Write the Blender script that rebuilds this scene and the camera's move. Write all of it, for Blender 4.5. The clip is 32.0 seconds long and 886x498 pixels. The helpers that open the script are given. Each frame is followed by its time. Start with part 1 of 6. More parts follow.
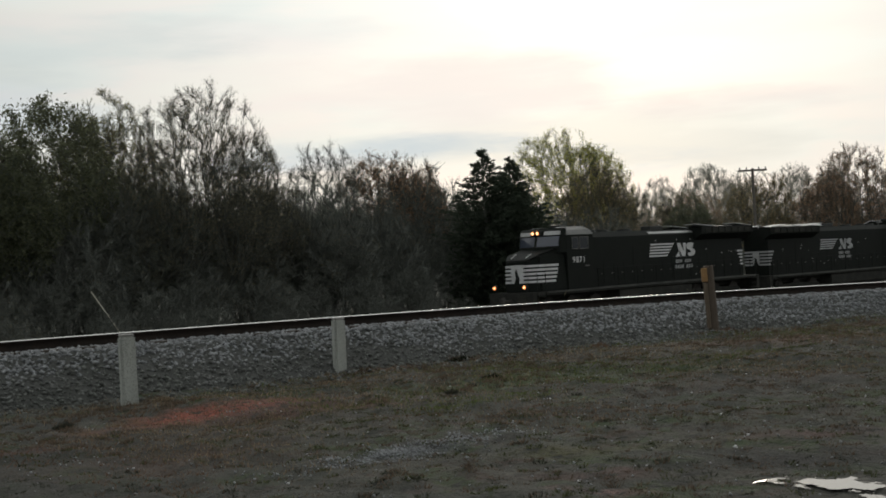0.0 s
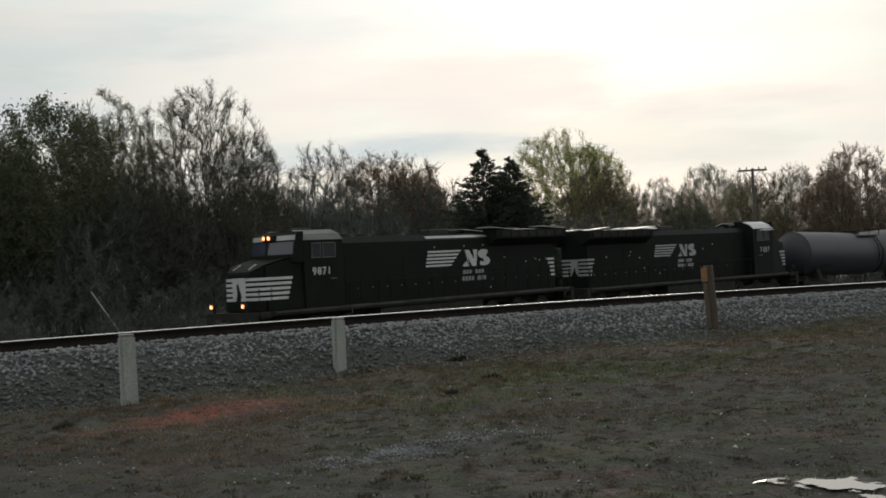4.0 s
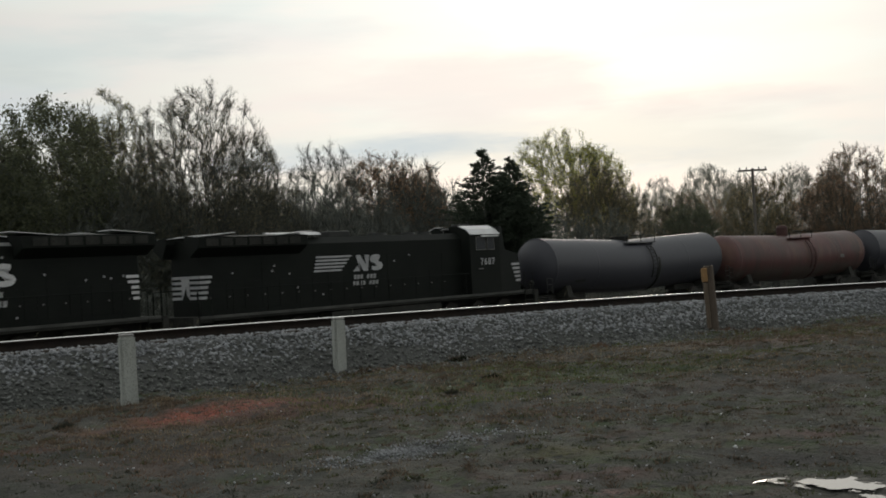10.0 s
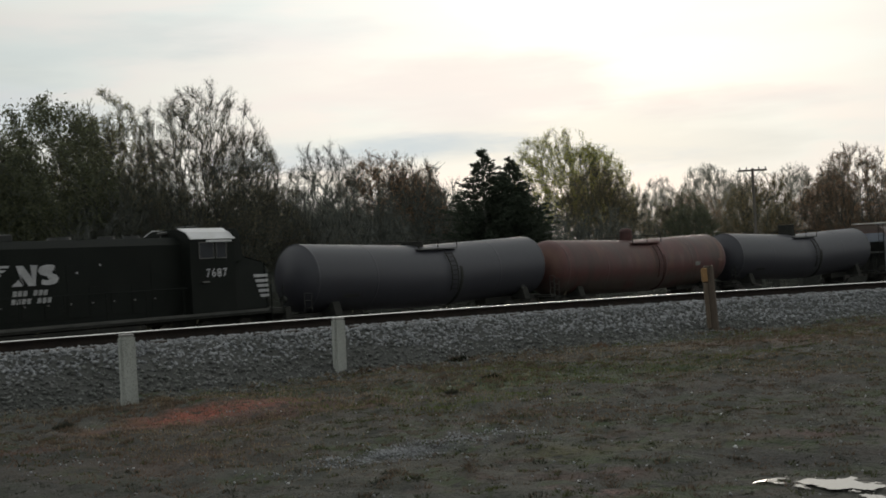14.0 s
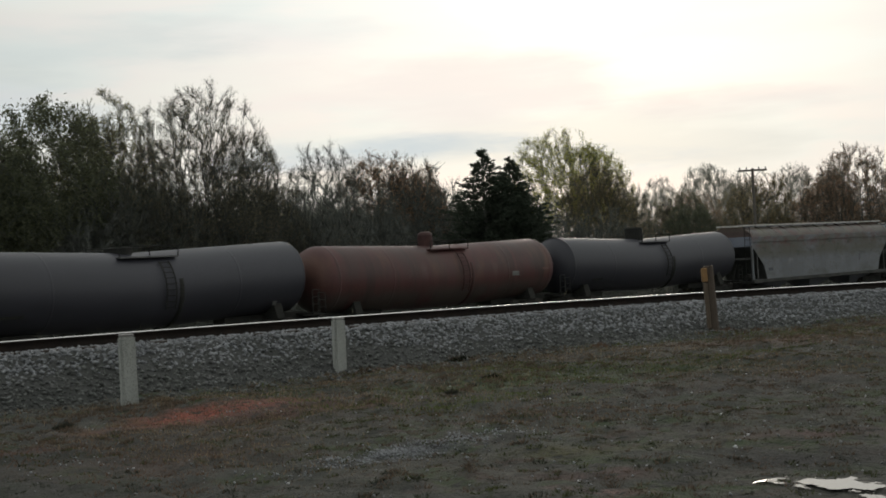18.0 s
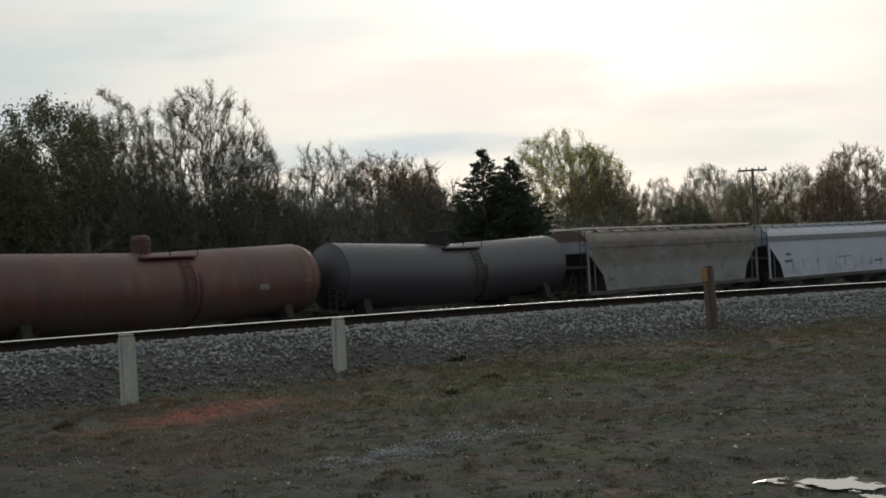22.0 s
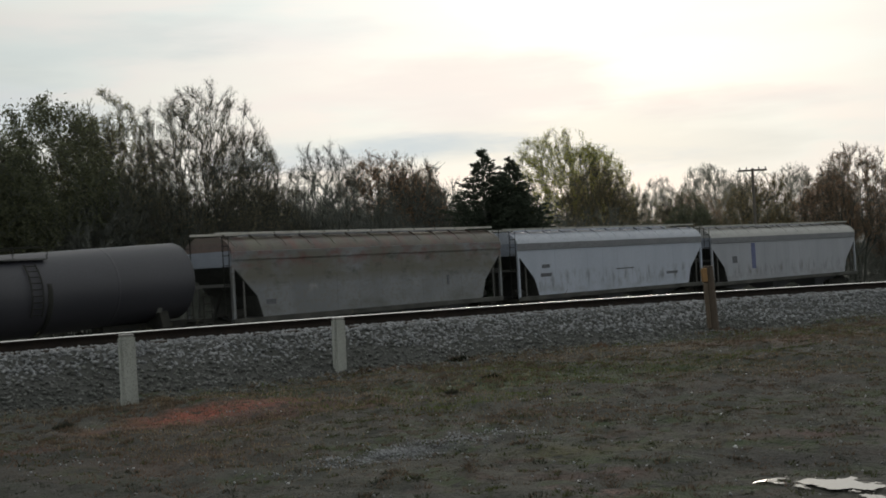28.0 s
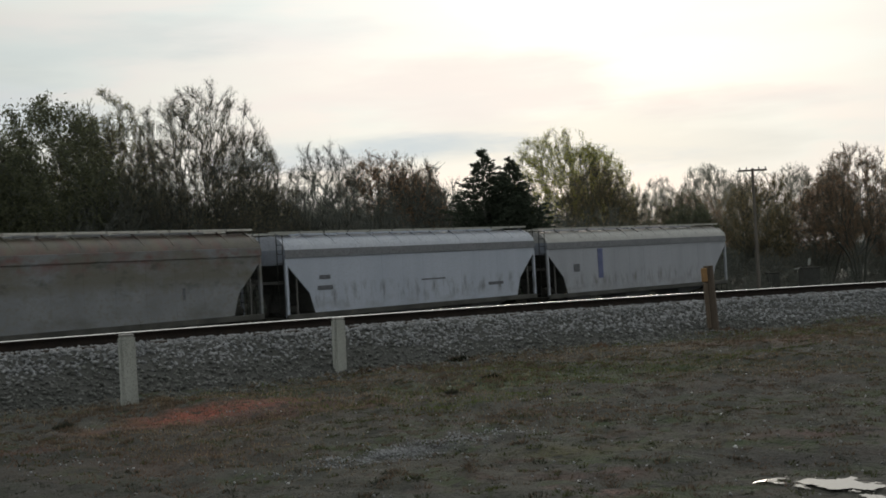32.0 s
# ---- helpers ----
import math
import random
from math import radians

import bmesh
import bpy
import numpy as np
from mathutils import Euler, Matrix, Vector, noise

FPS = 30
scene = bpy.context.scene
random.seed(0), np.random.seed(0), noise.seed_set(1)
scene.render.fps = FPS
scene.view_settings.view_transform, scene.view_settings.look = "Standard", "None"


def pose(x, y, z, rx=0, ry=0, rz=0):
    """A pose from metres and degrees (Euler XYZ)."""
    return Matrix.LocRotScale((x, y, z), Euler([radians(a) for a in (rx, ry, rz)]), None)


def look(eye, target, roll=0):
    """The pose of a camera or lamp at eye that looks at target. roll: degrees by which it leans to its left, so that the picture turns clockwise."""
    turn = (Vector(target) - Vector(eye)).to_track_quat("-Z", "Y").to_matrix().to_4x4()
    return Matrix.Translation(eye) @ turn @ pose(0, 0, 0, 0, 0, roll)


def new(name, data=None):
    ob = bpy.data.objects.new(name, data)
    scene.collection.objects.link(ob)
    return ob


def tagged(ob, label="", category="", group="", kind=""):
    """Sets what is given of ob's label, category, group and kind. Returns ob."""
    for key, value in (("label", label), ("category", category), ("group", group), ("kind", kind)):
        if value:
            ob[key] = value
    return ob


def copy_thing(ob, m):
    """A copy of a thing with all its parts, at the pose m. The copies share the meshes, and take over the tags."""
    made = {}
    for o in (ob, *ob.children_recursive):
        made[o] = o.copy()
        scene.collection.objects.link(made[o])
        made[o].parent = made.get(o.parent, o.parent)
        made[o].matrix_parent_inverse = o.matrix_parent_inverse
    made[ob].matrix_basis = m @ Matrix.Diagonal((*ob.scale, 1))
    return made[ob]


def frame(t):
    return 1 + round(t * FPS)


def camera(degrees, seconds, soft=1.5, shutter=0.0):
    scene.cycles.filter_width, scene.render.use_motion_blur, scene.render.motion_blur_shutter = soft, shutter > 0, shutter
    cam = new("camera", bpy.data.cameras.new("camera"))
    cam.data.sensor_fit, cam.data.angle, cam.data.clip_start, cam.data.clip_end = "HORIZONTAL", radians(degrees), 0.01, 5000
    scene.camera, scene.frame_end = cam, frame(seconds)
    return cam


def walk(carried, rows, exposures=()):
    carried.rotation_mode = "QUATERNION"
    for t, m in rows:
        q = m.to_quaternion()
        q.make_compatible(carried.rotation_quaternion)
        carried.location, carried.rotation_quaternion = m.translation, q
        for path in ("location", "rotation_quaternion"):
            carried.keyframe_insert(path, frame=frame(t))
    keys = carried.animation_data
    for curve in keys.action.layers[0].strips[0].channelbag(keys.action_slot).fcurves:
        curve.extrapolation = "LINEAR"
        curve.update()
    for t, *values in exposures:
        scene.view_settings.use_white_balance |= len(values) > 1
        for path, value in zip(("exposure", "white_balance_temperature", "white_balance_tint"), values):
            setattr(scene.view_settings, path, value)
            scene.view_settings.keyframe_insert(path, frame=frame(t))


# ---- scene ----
# One still camera on the ground beside a siding, watching a freight train roll by on the main line behind it.
EYE = Vector((0.0, -40.402, 2.897))
AHEAD = Vector((0.73987, 0.67265, 0.01155))
cam = camera(38.81, 32.0, soft=1.7, shutter=0.5)
walk(cam, [(0, look(EYE, EYE + AHEAD, -3.114)), (32, look(EYE, EYE + AHEAD, -3.114))], [(0, 0.0), (32, 0.0)])

# ---- light: evening overcast, brightest low behind the trees ----
SUN_AZ, SUN_EL = 0.62, 0.16          # azimuth from +x towards +y, elevation (radians)


CLOUD_BANKS = [
    (43.0, 7.8, 9.0, 2.0, (0.95, 0.865, 0.80), 0.8),
    (29.5, 6.4, 5.5, 0.9, (0.90, 0.80, 0.74), 0.7),
    (50.0, 10.6, 8.0, 1.0, (0.90, 0.86, 0.82), 0.6),
    (56.5, 10.3, 6.0, 1.4, (0.66, 0.71, 0.69), 0.8),
    (61.0, 7.4, 4.5, 1.6, (0.62, 0.67, 0.69), 0.8),
    (46.5, 5.2, 7.5, 0.9, (0.60, 0.67, 0.70), 0.85),
    (34.0, 4.2, 7.0, 0.8, (0.70, 0.74, 0.75), 0.7),
]


def make_world():
    w = bpy.data.worlds.new("evening_sky")
    scene.world = w
    w.use_nodes = True
    nt = w.node_tree
    nt.nodes.clear()
    out, bg = nt.nodes.new("ShaderNodeOutputWorld"), nt.nodes.new("ShaderNodeBackground")
    sky = nt.nodes.new("ShaderNodeTexSky")
    sky.sky_type, sky.sun_disc = "NISHITA", False
    sky.sun_elevation, sky.sun_rotation = SUN_EL, math.pi / 2 - SUN_AZ
    sky.air_density, sky.dust_density = 1.4, 3.0
    co = nt.nodes.new("ShaderNodeTexCoord")
    # cloud sheet: streaks that lie flat along the horizon
    mp = nt.nodes.new("ShaderNodeMapping")
    mp.inputs["Scale"].default_value = (1.6, 1.6, 9.0)
    mp.inputs["Rotation"].default_value = (0.05, 0.0, 0.6)
    mp.inputs["Location"].default_value = (3.1, 1.7, 0.4)
    n1 = nt.nodes.new("ShaderNodeTexNoise")
    n1.inputs["Scale"].default_value, n1.inputs["Detail"].default_value, n1.inputs["Roughness"].default_value = 1.5, 5, 0.5
    ramp = nt.nodes.new("ShaderNodeValToRGB")
    cr = ramp.color_ramp
    cr.elements[0].position, cr.elements[0].color = 0.36, (0.76, 0.81, 0.83, 1)
    cr.elements[1].position, cr.elements[1].color = 0.62, (1.0, 1.0, 0.98, 1)
    for at, colour in ((0.43, (0.89, 0.92, 0.92, 1)), (0.49, (0.99, 0.94, 0.925, 1)), (0.55, (1.0, 0.97, 0.94, 1))):
        cr.elements.new(at).color = colour
    # the cloud sheet glows towards the sunset and fades away from it
    dot = nt.nodes.new("ShaderNodeVectorMath")
    dot.operation = "DOT_PRODUCT"
    dot.inputs[1].default_value = (math.cos(SUN_AZ) * math.cos(0.34), math.sin(SUN_AZ) * math.cos(0.34), math.sin(0.34))
    half = nt.nodes.new("ShaderNodeMath")
    half.operation, half.inputs[1].default_value, half.inputs[2].default_value = "MULTIPLY_ADD", 0.5, 0.5
    glow = nt.nodes.new("ShaderNodeValToRGB")
    gr = glow.color_ramp
    gr.elements[0].position, gr.elements[0].color = 0.0, (0.405, 0.44, 0.445, 1)
    gr.elements[1].position, gr.elements[1].color = 1.0, (1.45, 1.44, 1.38, 1)
    for d, v in ((-0.2, 0.50), (0.35, 0.60), (0.70, 0.66), (0.87, 0.70), (0.955, 0.90), (0.985, 1.06)):
        gr.elements.new(d * 0.5 + 0.5).color = (v * 0.955, v, v * 0.985, 1)
    mul = nt.nodes.new("ShaderNodeVectorMath")
    mul.operation = "MULTIPLY"
    mix = nt.nodes.new("ShaderNodeMix")
    mix.data_type, mix.inputs["Factor"].default_value = "RGBA", 0.96
    sc = nt.nodes.new("ShaderNodeVectorMath")
    sc.operation, sc.inputs["Scale"].default_value = "SCALE", 0.10
    ln = nt.links.new
    ln(co.outputs["Generated"], mp.inputs["Vector"]), ln(mp.outputs[0], n1.inputs["Vector"]), ln(n1.outputs["Fac"], ramp.inputs["Fac"])
    ln(co.outputs["Generated"], dot.inputs[0]), ln(dot.outputs["Value"], half.inputs[0]), ln(half.outputs[0], glow.inputs["Fac"])
    ln(ramp.outputs["Color"], mul.inputs[0]), ln(glow.outputs["Color"], mul.inputs[1])
    ln(sky.outputs["Color"], sc.inputs[0])
    ln(sc.outputs[0], mix.inputs["A"]), ln(mul.outputs[0], mix.inputs["B"])
    # banks of cloud: azimuth and elevation of the middle, half sizes (degrees), colour
    sep, colour = nt.nodes.new("ShaderNodeSeparateXYZ"), mix.outputs["Result"]
    ln(co.outputs["Generated"], sep.inputs[0])
    wisp = nt.nodes.new("ShaderNodeTexNoise")
    wisp.inputs["Scale"].default_value, wisp.inputs["Detail"].default_value, wisp.inputs["Roughness"].default_value = 4.0, 5, 0.55
    ln(mp.outputs[0], wisp.inputs["Vector"])
    for az, el, wide, tall, tone, most in CLOUD_BANKS:
        side = nt.nodes.new("ShaderNodeVectorMath")
        side.operation, side.inputs[1].default_value = "DOT_PRODUCT", (math.sin(radians(az)), -math.cos(radians(az)), 0)
        ln(co.outputs["Generated"], side.inputs[0])
        a, b, sq, sm, ad = (nt.nodes.new("ShaderNodeMath") for _ in range(5))
        a.operation, a.inputs[1].default_value = "MULTIPLY", 1 / math.sin(radians(wide))
        b.operation, b.inputs[1].default_value, b.inputs[2].default_value = "MULTIPLY_ADD", 1 / math.sin(radians(tall)), -math.sin(radians(el)) / math.sin(radians(tall))
        ln(side.outputs["Value"], a.inputs[0]), ln(sep.outputs["Z"], b.inputs[0])
        sq.operation, sm.operation = "MULTIPLY", "MULTIPLY_ADD"
        ln(a.outputs[0], sq.inputs[0]), ln(a.outputs[0], sq.inputs[1])
        ln(b.outputs[0], sm.inputs[0]), ln(b.outputs[0], sm.inputs[1]), ln(sq.outputs[0], sm.inputs[2])
        ad.operation, ad.inputs[1].default_value = "MULTIPLY_ADD", 4.0
        ln(wisp.outputs["Fac"], ad.inputs[0]), ln(sm.outputs[0], ad.inputs[2])
        fade = nt.nodes.new("ShaderNodeMapRange")
        fade.interpolation_type = "SMOOTHSTEP"
        fade.inputs["From Min"].default_value, fade.inputs["From Max"].default_value = 3.2, 1.7
        fade.inputs["To Max"].default_value = most
        ln(ad.outputs[0], fade.inputs["Value"])
        over = nt.nodes.new("ShaderNodeMix")
        over.data_type = "RGBA"
        over.inputs["B"].default_value = (*tone, 1)
        ln(fade.outputs[0], over.inputs["Factor"]), ln(colour, over.inputs["A"])
        colour = over.outputs["Result"]
    ln(colour, bg.inputs["Color"]), ln(bg.outputs[0], out.inputs["Surface"])
    bg.inputs["Strength"].default_value = 1.0


make_world()
sun_data = bpy.data.lights.new("sun", "SUN")
sun_data.energy, sun_data.angle, sun_data.color = 0.5, radians(14), (1.0, 0.86, 0.72)
sun = new("sun", sun_data)
sun_way = Vector((math.cos(SUN_AZ) * math.cos(SUN_EL), math.sin(SUN_AZ) * math.cos(SUN_EL), math.sin(SUN_EL)))
sun.matrix_world = look(sun_way * 300, (0, 0, 0))


# ---- materials ----
def surface(name, c1, c2, rough=0.7, metal=0.0, scale=3.0, fine=40.0, bump=0.2, c3=None, rise=0.01, streak=None, island=0.0, spec=0.5):
    """Procedural surface: two colours mixed by broad noise, a third by fine noise, relief by fine noise."""
    m = bpy.data.materials.new(name)
    m.use_nodes = True
    nt = m.node_tree
    b = nt.nodes["Principled BSDF"]
    ln = nt.links.new
    co = nt.nodes.new("ShaderNodeTexCoord")
    src = co.outputs["Object"]
    if streak:
        mp = nt.nodes.new("ShaderNodeMapping")
        mp.inputs["Scale"].default_value = streak
        ln(src, mp.inputs["Vector"])
        src = mp.outputs[0]
    a, f = nt.nodes.new("ShaderNodeTexNoise"), nt.nodes.new("ShaderNodeTexNoise")
    a.inputs["Scale"].default_value, a.inputs["Detail"].default_value = scale, 6
    f.inputs["Scale"].default_value, f.inputs["Detail"].default_value = fine, 4
    ln(src, a.inputs["Vector"]), ln(co.outputs["Object"], f.inputs["Vector"])
    r = nt.nodes.new("ShaderNodeValToRGB")
    r.color_ramp.elements[0].position, r.color_ramp.elements[1].position = 0.38, 0.64
    r.color_ramp.elements[0].color, r.color_ramp.elements[1].color = (*c1, 1), (*c2, 1)
    ln(a.outputs["Fac"], r.inputs["Fac"])
    col = r.outputs["Color"]
    mx = nt.nodes.new("ShaderNodeMix")
    mx.data_type = "RGBA"
    r2 = nt.nodes.new("ShaderNodeMapRange")
    r2.inputs["From Min"].default_value, r2.inputs["From Max"].default_value = 0.48, 0.75
    ln(f.outputs["Fac"], r2.inputs["Value"]), ln(r2.outputs["Result"], mx.inputs["Factor"])
    ln(col, mx.inputs["A"])
    mx.inputs["B"].default_value = (*(c3 or [0.6 * v for v in c1]), 1)
    col = mx.outputs["Result"]
    if island:
        g = nt.nodes.new("ShaderNodeNewGeometry")
        hs = nt.nodes.new("ShaderNodeHueSaturation")
        mr = nt.nodes.new("ShaderNodeMapRange")
        mr.inputs["To Min"].default_value, mr.inputs["To Max"].default_value = 1 - island, 1 + island
        ln(g.outputs["Random Per Island"], mr.inputs["Value"]), ln(mr.outputs["Result"], hs.inputs["Value"]), ln(col, hs.inputs["Color"])
        col = hs.outputs["Color"]
    ln(col, b.inputs["Base Color"])
    rr = nt.nodes.new("ShaderNodeMapRange")
    rr.inputs["To Min"].default_value, rr.inputs["To Max"].default_value = max(rough - 0.12, 0.02), min(rough + 0.12, 1)
    ln(a.outputs["Fac"], rr.inputs["Value"]), ln(rr.outputs["Result"], b.inputs["Roughness"])
    b.inputs["Metallic"].default_value = metal
    b.inputs["Specular IOR Level"].default_value = spec
    if bump:
        bp = nt.nodes.new("ShaderNodeBump")
        bp.inputs["Strength"].default_value, bp.inputs["Distance"].default_value = bump, rise
        ln(f.outputs["Fac"], bp.inputs["Height"]), ln(bp.outputs[0], b.inputs["Normal"])
    return m


def glowing(name, colour, power):
    m = bpy.data.materials.new(name)
    m.use_nodes = True
    b = m.node_tree.nodes["Principled BSDF"]
    b.inputs["Base Color"].default_value, b.inputs["Emission Color"].default_value = (*colour, 1), (*colour, 1)
    b.inputs["Emission Strength"].default_value = power
    return m


def glassy(name, colour=(0.02, 0.025, 0.03)):
    m = bpy.data.materials.new(name)
    m.use_nodes = True
    b = m.node_tree.nodes["Principled BSDF"]
    b.inputs["Base Color"].default_value, b.inputs["Roughness"].default_value = (*colour, 1), 0.06
    b.inputs["Specular IOR Level"].default_value = 1.0
    return m


def leafy(name, c1, c2):
    """Thin leaves and buds: diffuse with light passing through, each piece of its own shade."""
    m = bpy.data.materials.new(name)
    m.use_nodes = True
    nt = m.node_tree
    nt.nodes.clear()
    ln = nt.links.new
    out, mix = nt.nodes.new("ShaderNodeOutputMaterial"), nt.nodes.new("ShaderNodeMixShader")
    d, t = nt.nodes.new("ShaderNodeBsdfDiffuse"), nt.nodes.new("ShaderNodeBsdfTranslucent")
    g, r = nt.nodes.new("ShaderNodeNewGeometry"), nt.nodes.new("ShaderNodeValToRGB")
    r.color_ramp.elements[0].color, r.color_ramp.elements[1].color = (*[0.7 * v for v in c1], 1), (*[1.3 * v for v in c2], 1)
    ln(g.outputs["Random Per Island"], r.inputs["Fac"])
    ln(r.outputs["Color"], d.inputs["Color"]), ln(r.outputs["Color"], t.inputs["Color"])
    mix.inputs["Fac"].default_value = 0.6
    ln(d.outputs[0], mix.inputs[1]), ln(t.outputs[0], mix.inputs[2]), ln(mix.outputs[0], out.inputs["Surface"])
    return m


def blotted(m, blots):
    """Adds worn blotches to a painted side: (colour, z low, z high, along-scale, up-scale, threshold, seed)."""
    nt = m.node_tree
    ln = nt.links.new
    b = nt.nodes["Principled BSDF"]
    col = b.inputs["Base Color"].links[0].from_socket
    co = nt.nodes.new("ShaderNodeTexCoord")
    sep = nt.nodes.new("ShaderNodeSeparateXYZ")
    ln(co.outputs["Object"], sep.inputs[0])
    for colour, z0, z1, ax, az, cut, seed in blots:
        mp, n = nt.nodes.new("ShaderNodeMapping"), nt.nodes.new("ShaderNodeTexNoise")
        mp.inputs["Scale"].default_value, mp.inputs["Location"].default_value = (ax, 0, az), (seed * 7.3, 0, seed * 3.1)
        n.inputs["Scale"].default_value, n.inputs["Detail"].default_value, n.inputs["Roughness"].default_value = 1.0, 4, 0.6
        ln(co.outputs["Object"], mp.inputs["Vector"]), ln(mp.outputs[0], n.inputs["Vector"])
        up, dn, th = (nt.nodes.new("ShaderNodeMapRange") for _ in range(3))
        up.inputs["From Min"].default_value, up.inputs["From Max"].default_value = z0 - 0.2, z0 + 0.25
        dn.inputs["From Min"].default_value, dn.inputs["From Max"].default_value = z1 + 0.2, z1 - 0.25
        th.inputs["From Min"].default_value, th.inputs["From Max"].default_value = cut - 0.03, cut + 0.15
        ln(sep.outputs["Z"], up.inputs["Value"]), ln(sep.outputs["Z"], dn.inputs["Value"]), ln(n.outputs["Fac"], th.inputs["Value"])
        m1, m2, m3 = (nt.nodes.new("ShaderNodeMath") for _ in range(3))
        for k in (m1, m2, m3):
            k.operation = "MULTIPLY"
        ln(up.outputs[0], m1.inputs[0]), ln(dn.outputs[0], m1.inputs[1])
        ln(m1.outputs[0], m2.inputs[0]), ln(th.outputs[0], m2.inputs[1])
        ln(m2.outputs[0], m3.inputs[0])
        m3.inputs[1].default_value = 0.75
        mx = nt.nodes.new("ShaderNodeMix")
        mx.data_type = "RGBA"
        ln(m3.outputs[0], mx.inputs["Factor"]), ln(col, mx.inputs["A"])
        mx.inputs["B"].default_value = (*colour, 1)
        col = mx.outputs["Result"]
    ln(col, b.inputs["Base Color"])


M = {}
M["loco_black"] = surface("loco_black", (0.0085, 0.0105, 0.009), (0.013, 0.0155, 0.0135), 0.6, 0, 0.8, 30, 0.04, (0.018, 0.020, 0.017), spec=0.12)
M["loco_roof"] = surface("loco_roof", (0.026, 0.028, 0.027), (0.038, 0.039, 0.037), 0.5, 0, 1.2, 30, 0.05, spec=0.3)
M["underframe"] = surface("underframe", (0.034, 0.035, 0.032), (0.054, 0.053, 0.048), 0.85, 0, 2, 25, 0.2, spec=0.1)
M["white_paint"] = surface("white_paint", (0.72, 0.72, 0.74), (0.62, 0.61, 0.61), 0.5, 0, 2.0, 30, 0.03, (0.5, 0.49, 0.48))
M["dull_white"] = surface("dull_white", (0.50, 0.50, 0.51), (0.36, 0.36, 0.37), 0.6, 0, 2.0, 30, 0.03, (0.3, 0.3, 0.3))
M["cab_grey"] = surface("cab_grey", (0.15, 0.15, 0.145), (0.12, 0.12, 0.115), 0.6, 0, 2.0, 30, 0.03)
# stands in for sky glare on the hood roofs; plain pale metal elsewhere
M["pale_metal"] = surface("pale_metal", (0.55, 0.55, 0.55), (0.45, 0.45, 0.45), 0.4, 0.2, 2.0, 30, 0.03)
M["grey_sill"] = surface("grey_sill", (0.16, 0.155, 0.15), (0.10, 0.10, 0.095), 0.7, 0, 1.5, 25, 0.1)
M["dusty_sill"] = surface("dusty_sill", (0.085, 0.085, 0.078), (0.045, 0.046, 0.042), 0.8, 0, 1.2, 25, 0.1)
M["tank_black"] = surface("tank_black", (0.040, 0.040, 0.050), (0.056, 0.056, 0.069), 0.48, 0, 0.5, 12, 0.03, (0.045, 0.045, 0.055), streak=(0.4, 1, 1))
M["tank_red"] = surface("tank_red", (0.085, 0.030, 0.030), (0.118, 0.045, 0.043), 0.55, 0, 0.6, 8, 0.04, (0.10, 0.046, 0.04), streak=(1.6, 1, 0.3))
M["hopper_grey"] = surface("hopper_grey", (0.32, 0.34, 0.385), (0.38, 0.40, 0.45), 0.6, 0, 0.7, 14, 0.04, (0.29, 0.295, 0.31), streak=(1.5, 1, 0.25))
M["hopper_blue"] = surface("hopper_blue", (0.40, 0.445, 0.54), (0.45, 0.495, 0.59), 0.55, 0, 0.7, 14, 0.04, (0.36, 0.385, 0.43), streak=(1.5, 1, 0.25))
M["hopper_dirty"] = surface("hopper_dirty", (0.175, 0.185, 0.20), (0.22, 0.232, 0.25), 0.65, 0, 0.9, 9, 0.04, (0.18, 0.175, 0.165), streak=(0.8, 1, 0.5))
blotted(M["hopper_dirty"], [((0.125, 0.115, 0.085), 2.5, 3.9, 0.45, 0.9, 0.38, 1), ((0.16, 0.060, 0.055), 3.15, 4.2, 1.1, 2.2, 0.50, 2), ((0.05, 0.055, 0.045), 2.2, 3.7, 1.3, 2.4, 0.57, 15), ((0.13, 0.13, 0.10), 2.2, 3.0, 1.3, 1.4, 0.57, 3), ((0.34, 0.34, 0.34), 2.0, 2.6, 1.2, 1.5, 0.63, 4), ((0.12, 0.12, 0.11), 1.15, 1.7, 0.6, 1.4, 0.52, 5)])
blotted(M["hopper_blue"], [((0.12, 0.12, 0.12), 1.45, 2.25, 2.4, 0.7, 0.52, 6), ((0.24, 0.25, 0.27), 1.2, 1.6, 0.8, 1.2, 0.50, 7)])
blotted(M["hopper_grey"], [((0.13, 0.13, 0.11), 1.40, 2.15, 2.2, 0.6, 0.52, 8), ((0.20, 0.20, 0.19), 1.15, 1.5, 0.8, 1.2, 0.50, 9)])
blotted(M["tank_red"], [((0.075, 0.045, 0.040), 0.0, 1.5, 0.7, 0.4, 0.42, 10), ((0.15, 0.075, 0.050), -0.4, 1.2, 0.9, 0.35, 0.54, 13), ((0.16, 0.10, 0.085), -0.9, 0.5, 1.4, 0.5, 0.60, 11), ((0.080, 0.072, 0.060), -1.6, -0.55, 0.7, 0.9, 0.36, 12), ((0.045, 0.033, 0.03), -1.3, 1.6, 1.6, 0.25, 0.54, 14)])
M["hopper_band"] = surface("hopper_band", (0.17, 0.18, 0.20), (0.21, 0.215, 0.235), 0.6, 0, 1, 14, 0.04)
M["hopper_end"] = surface("hopper_end", (0.22, 0.25, 0.31), (0.27, 0.30, 0.36), 0.6, 0, 1, 14, 0.04, (0.2, 0.2, 0.2))
# hopper end bays: shade put into the colour; also plain dark cabinet paint
M["bay_shade_cabinet"] = surface("bay_shade_cabinet", (0.040, 0.042, 0.038), (0.065, 0.066, 0.06), 0.8, 0, 2, 14, 0.1)
M["rust_patch"] = surface("rust_patch", (0.16, 0.085, 0.075), (0.24, 0.15, 0.13), 0.8, 0, 1.5, 12, 0.1)
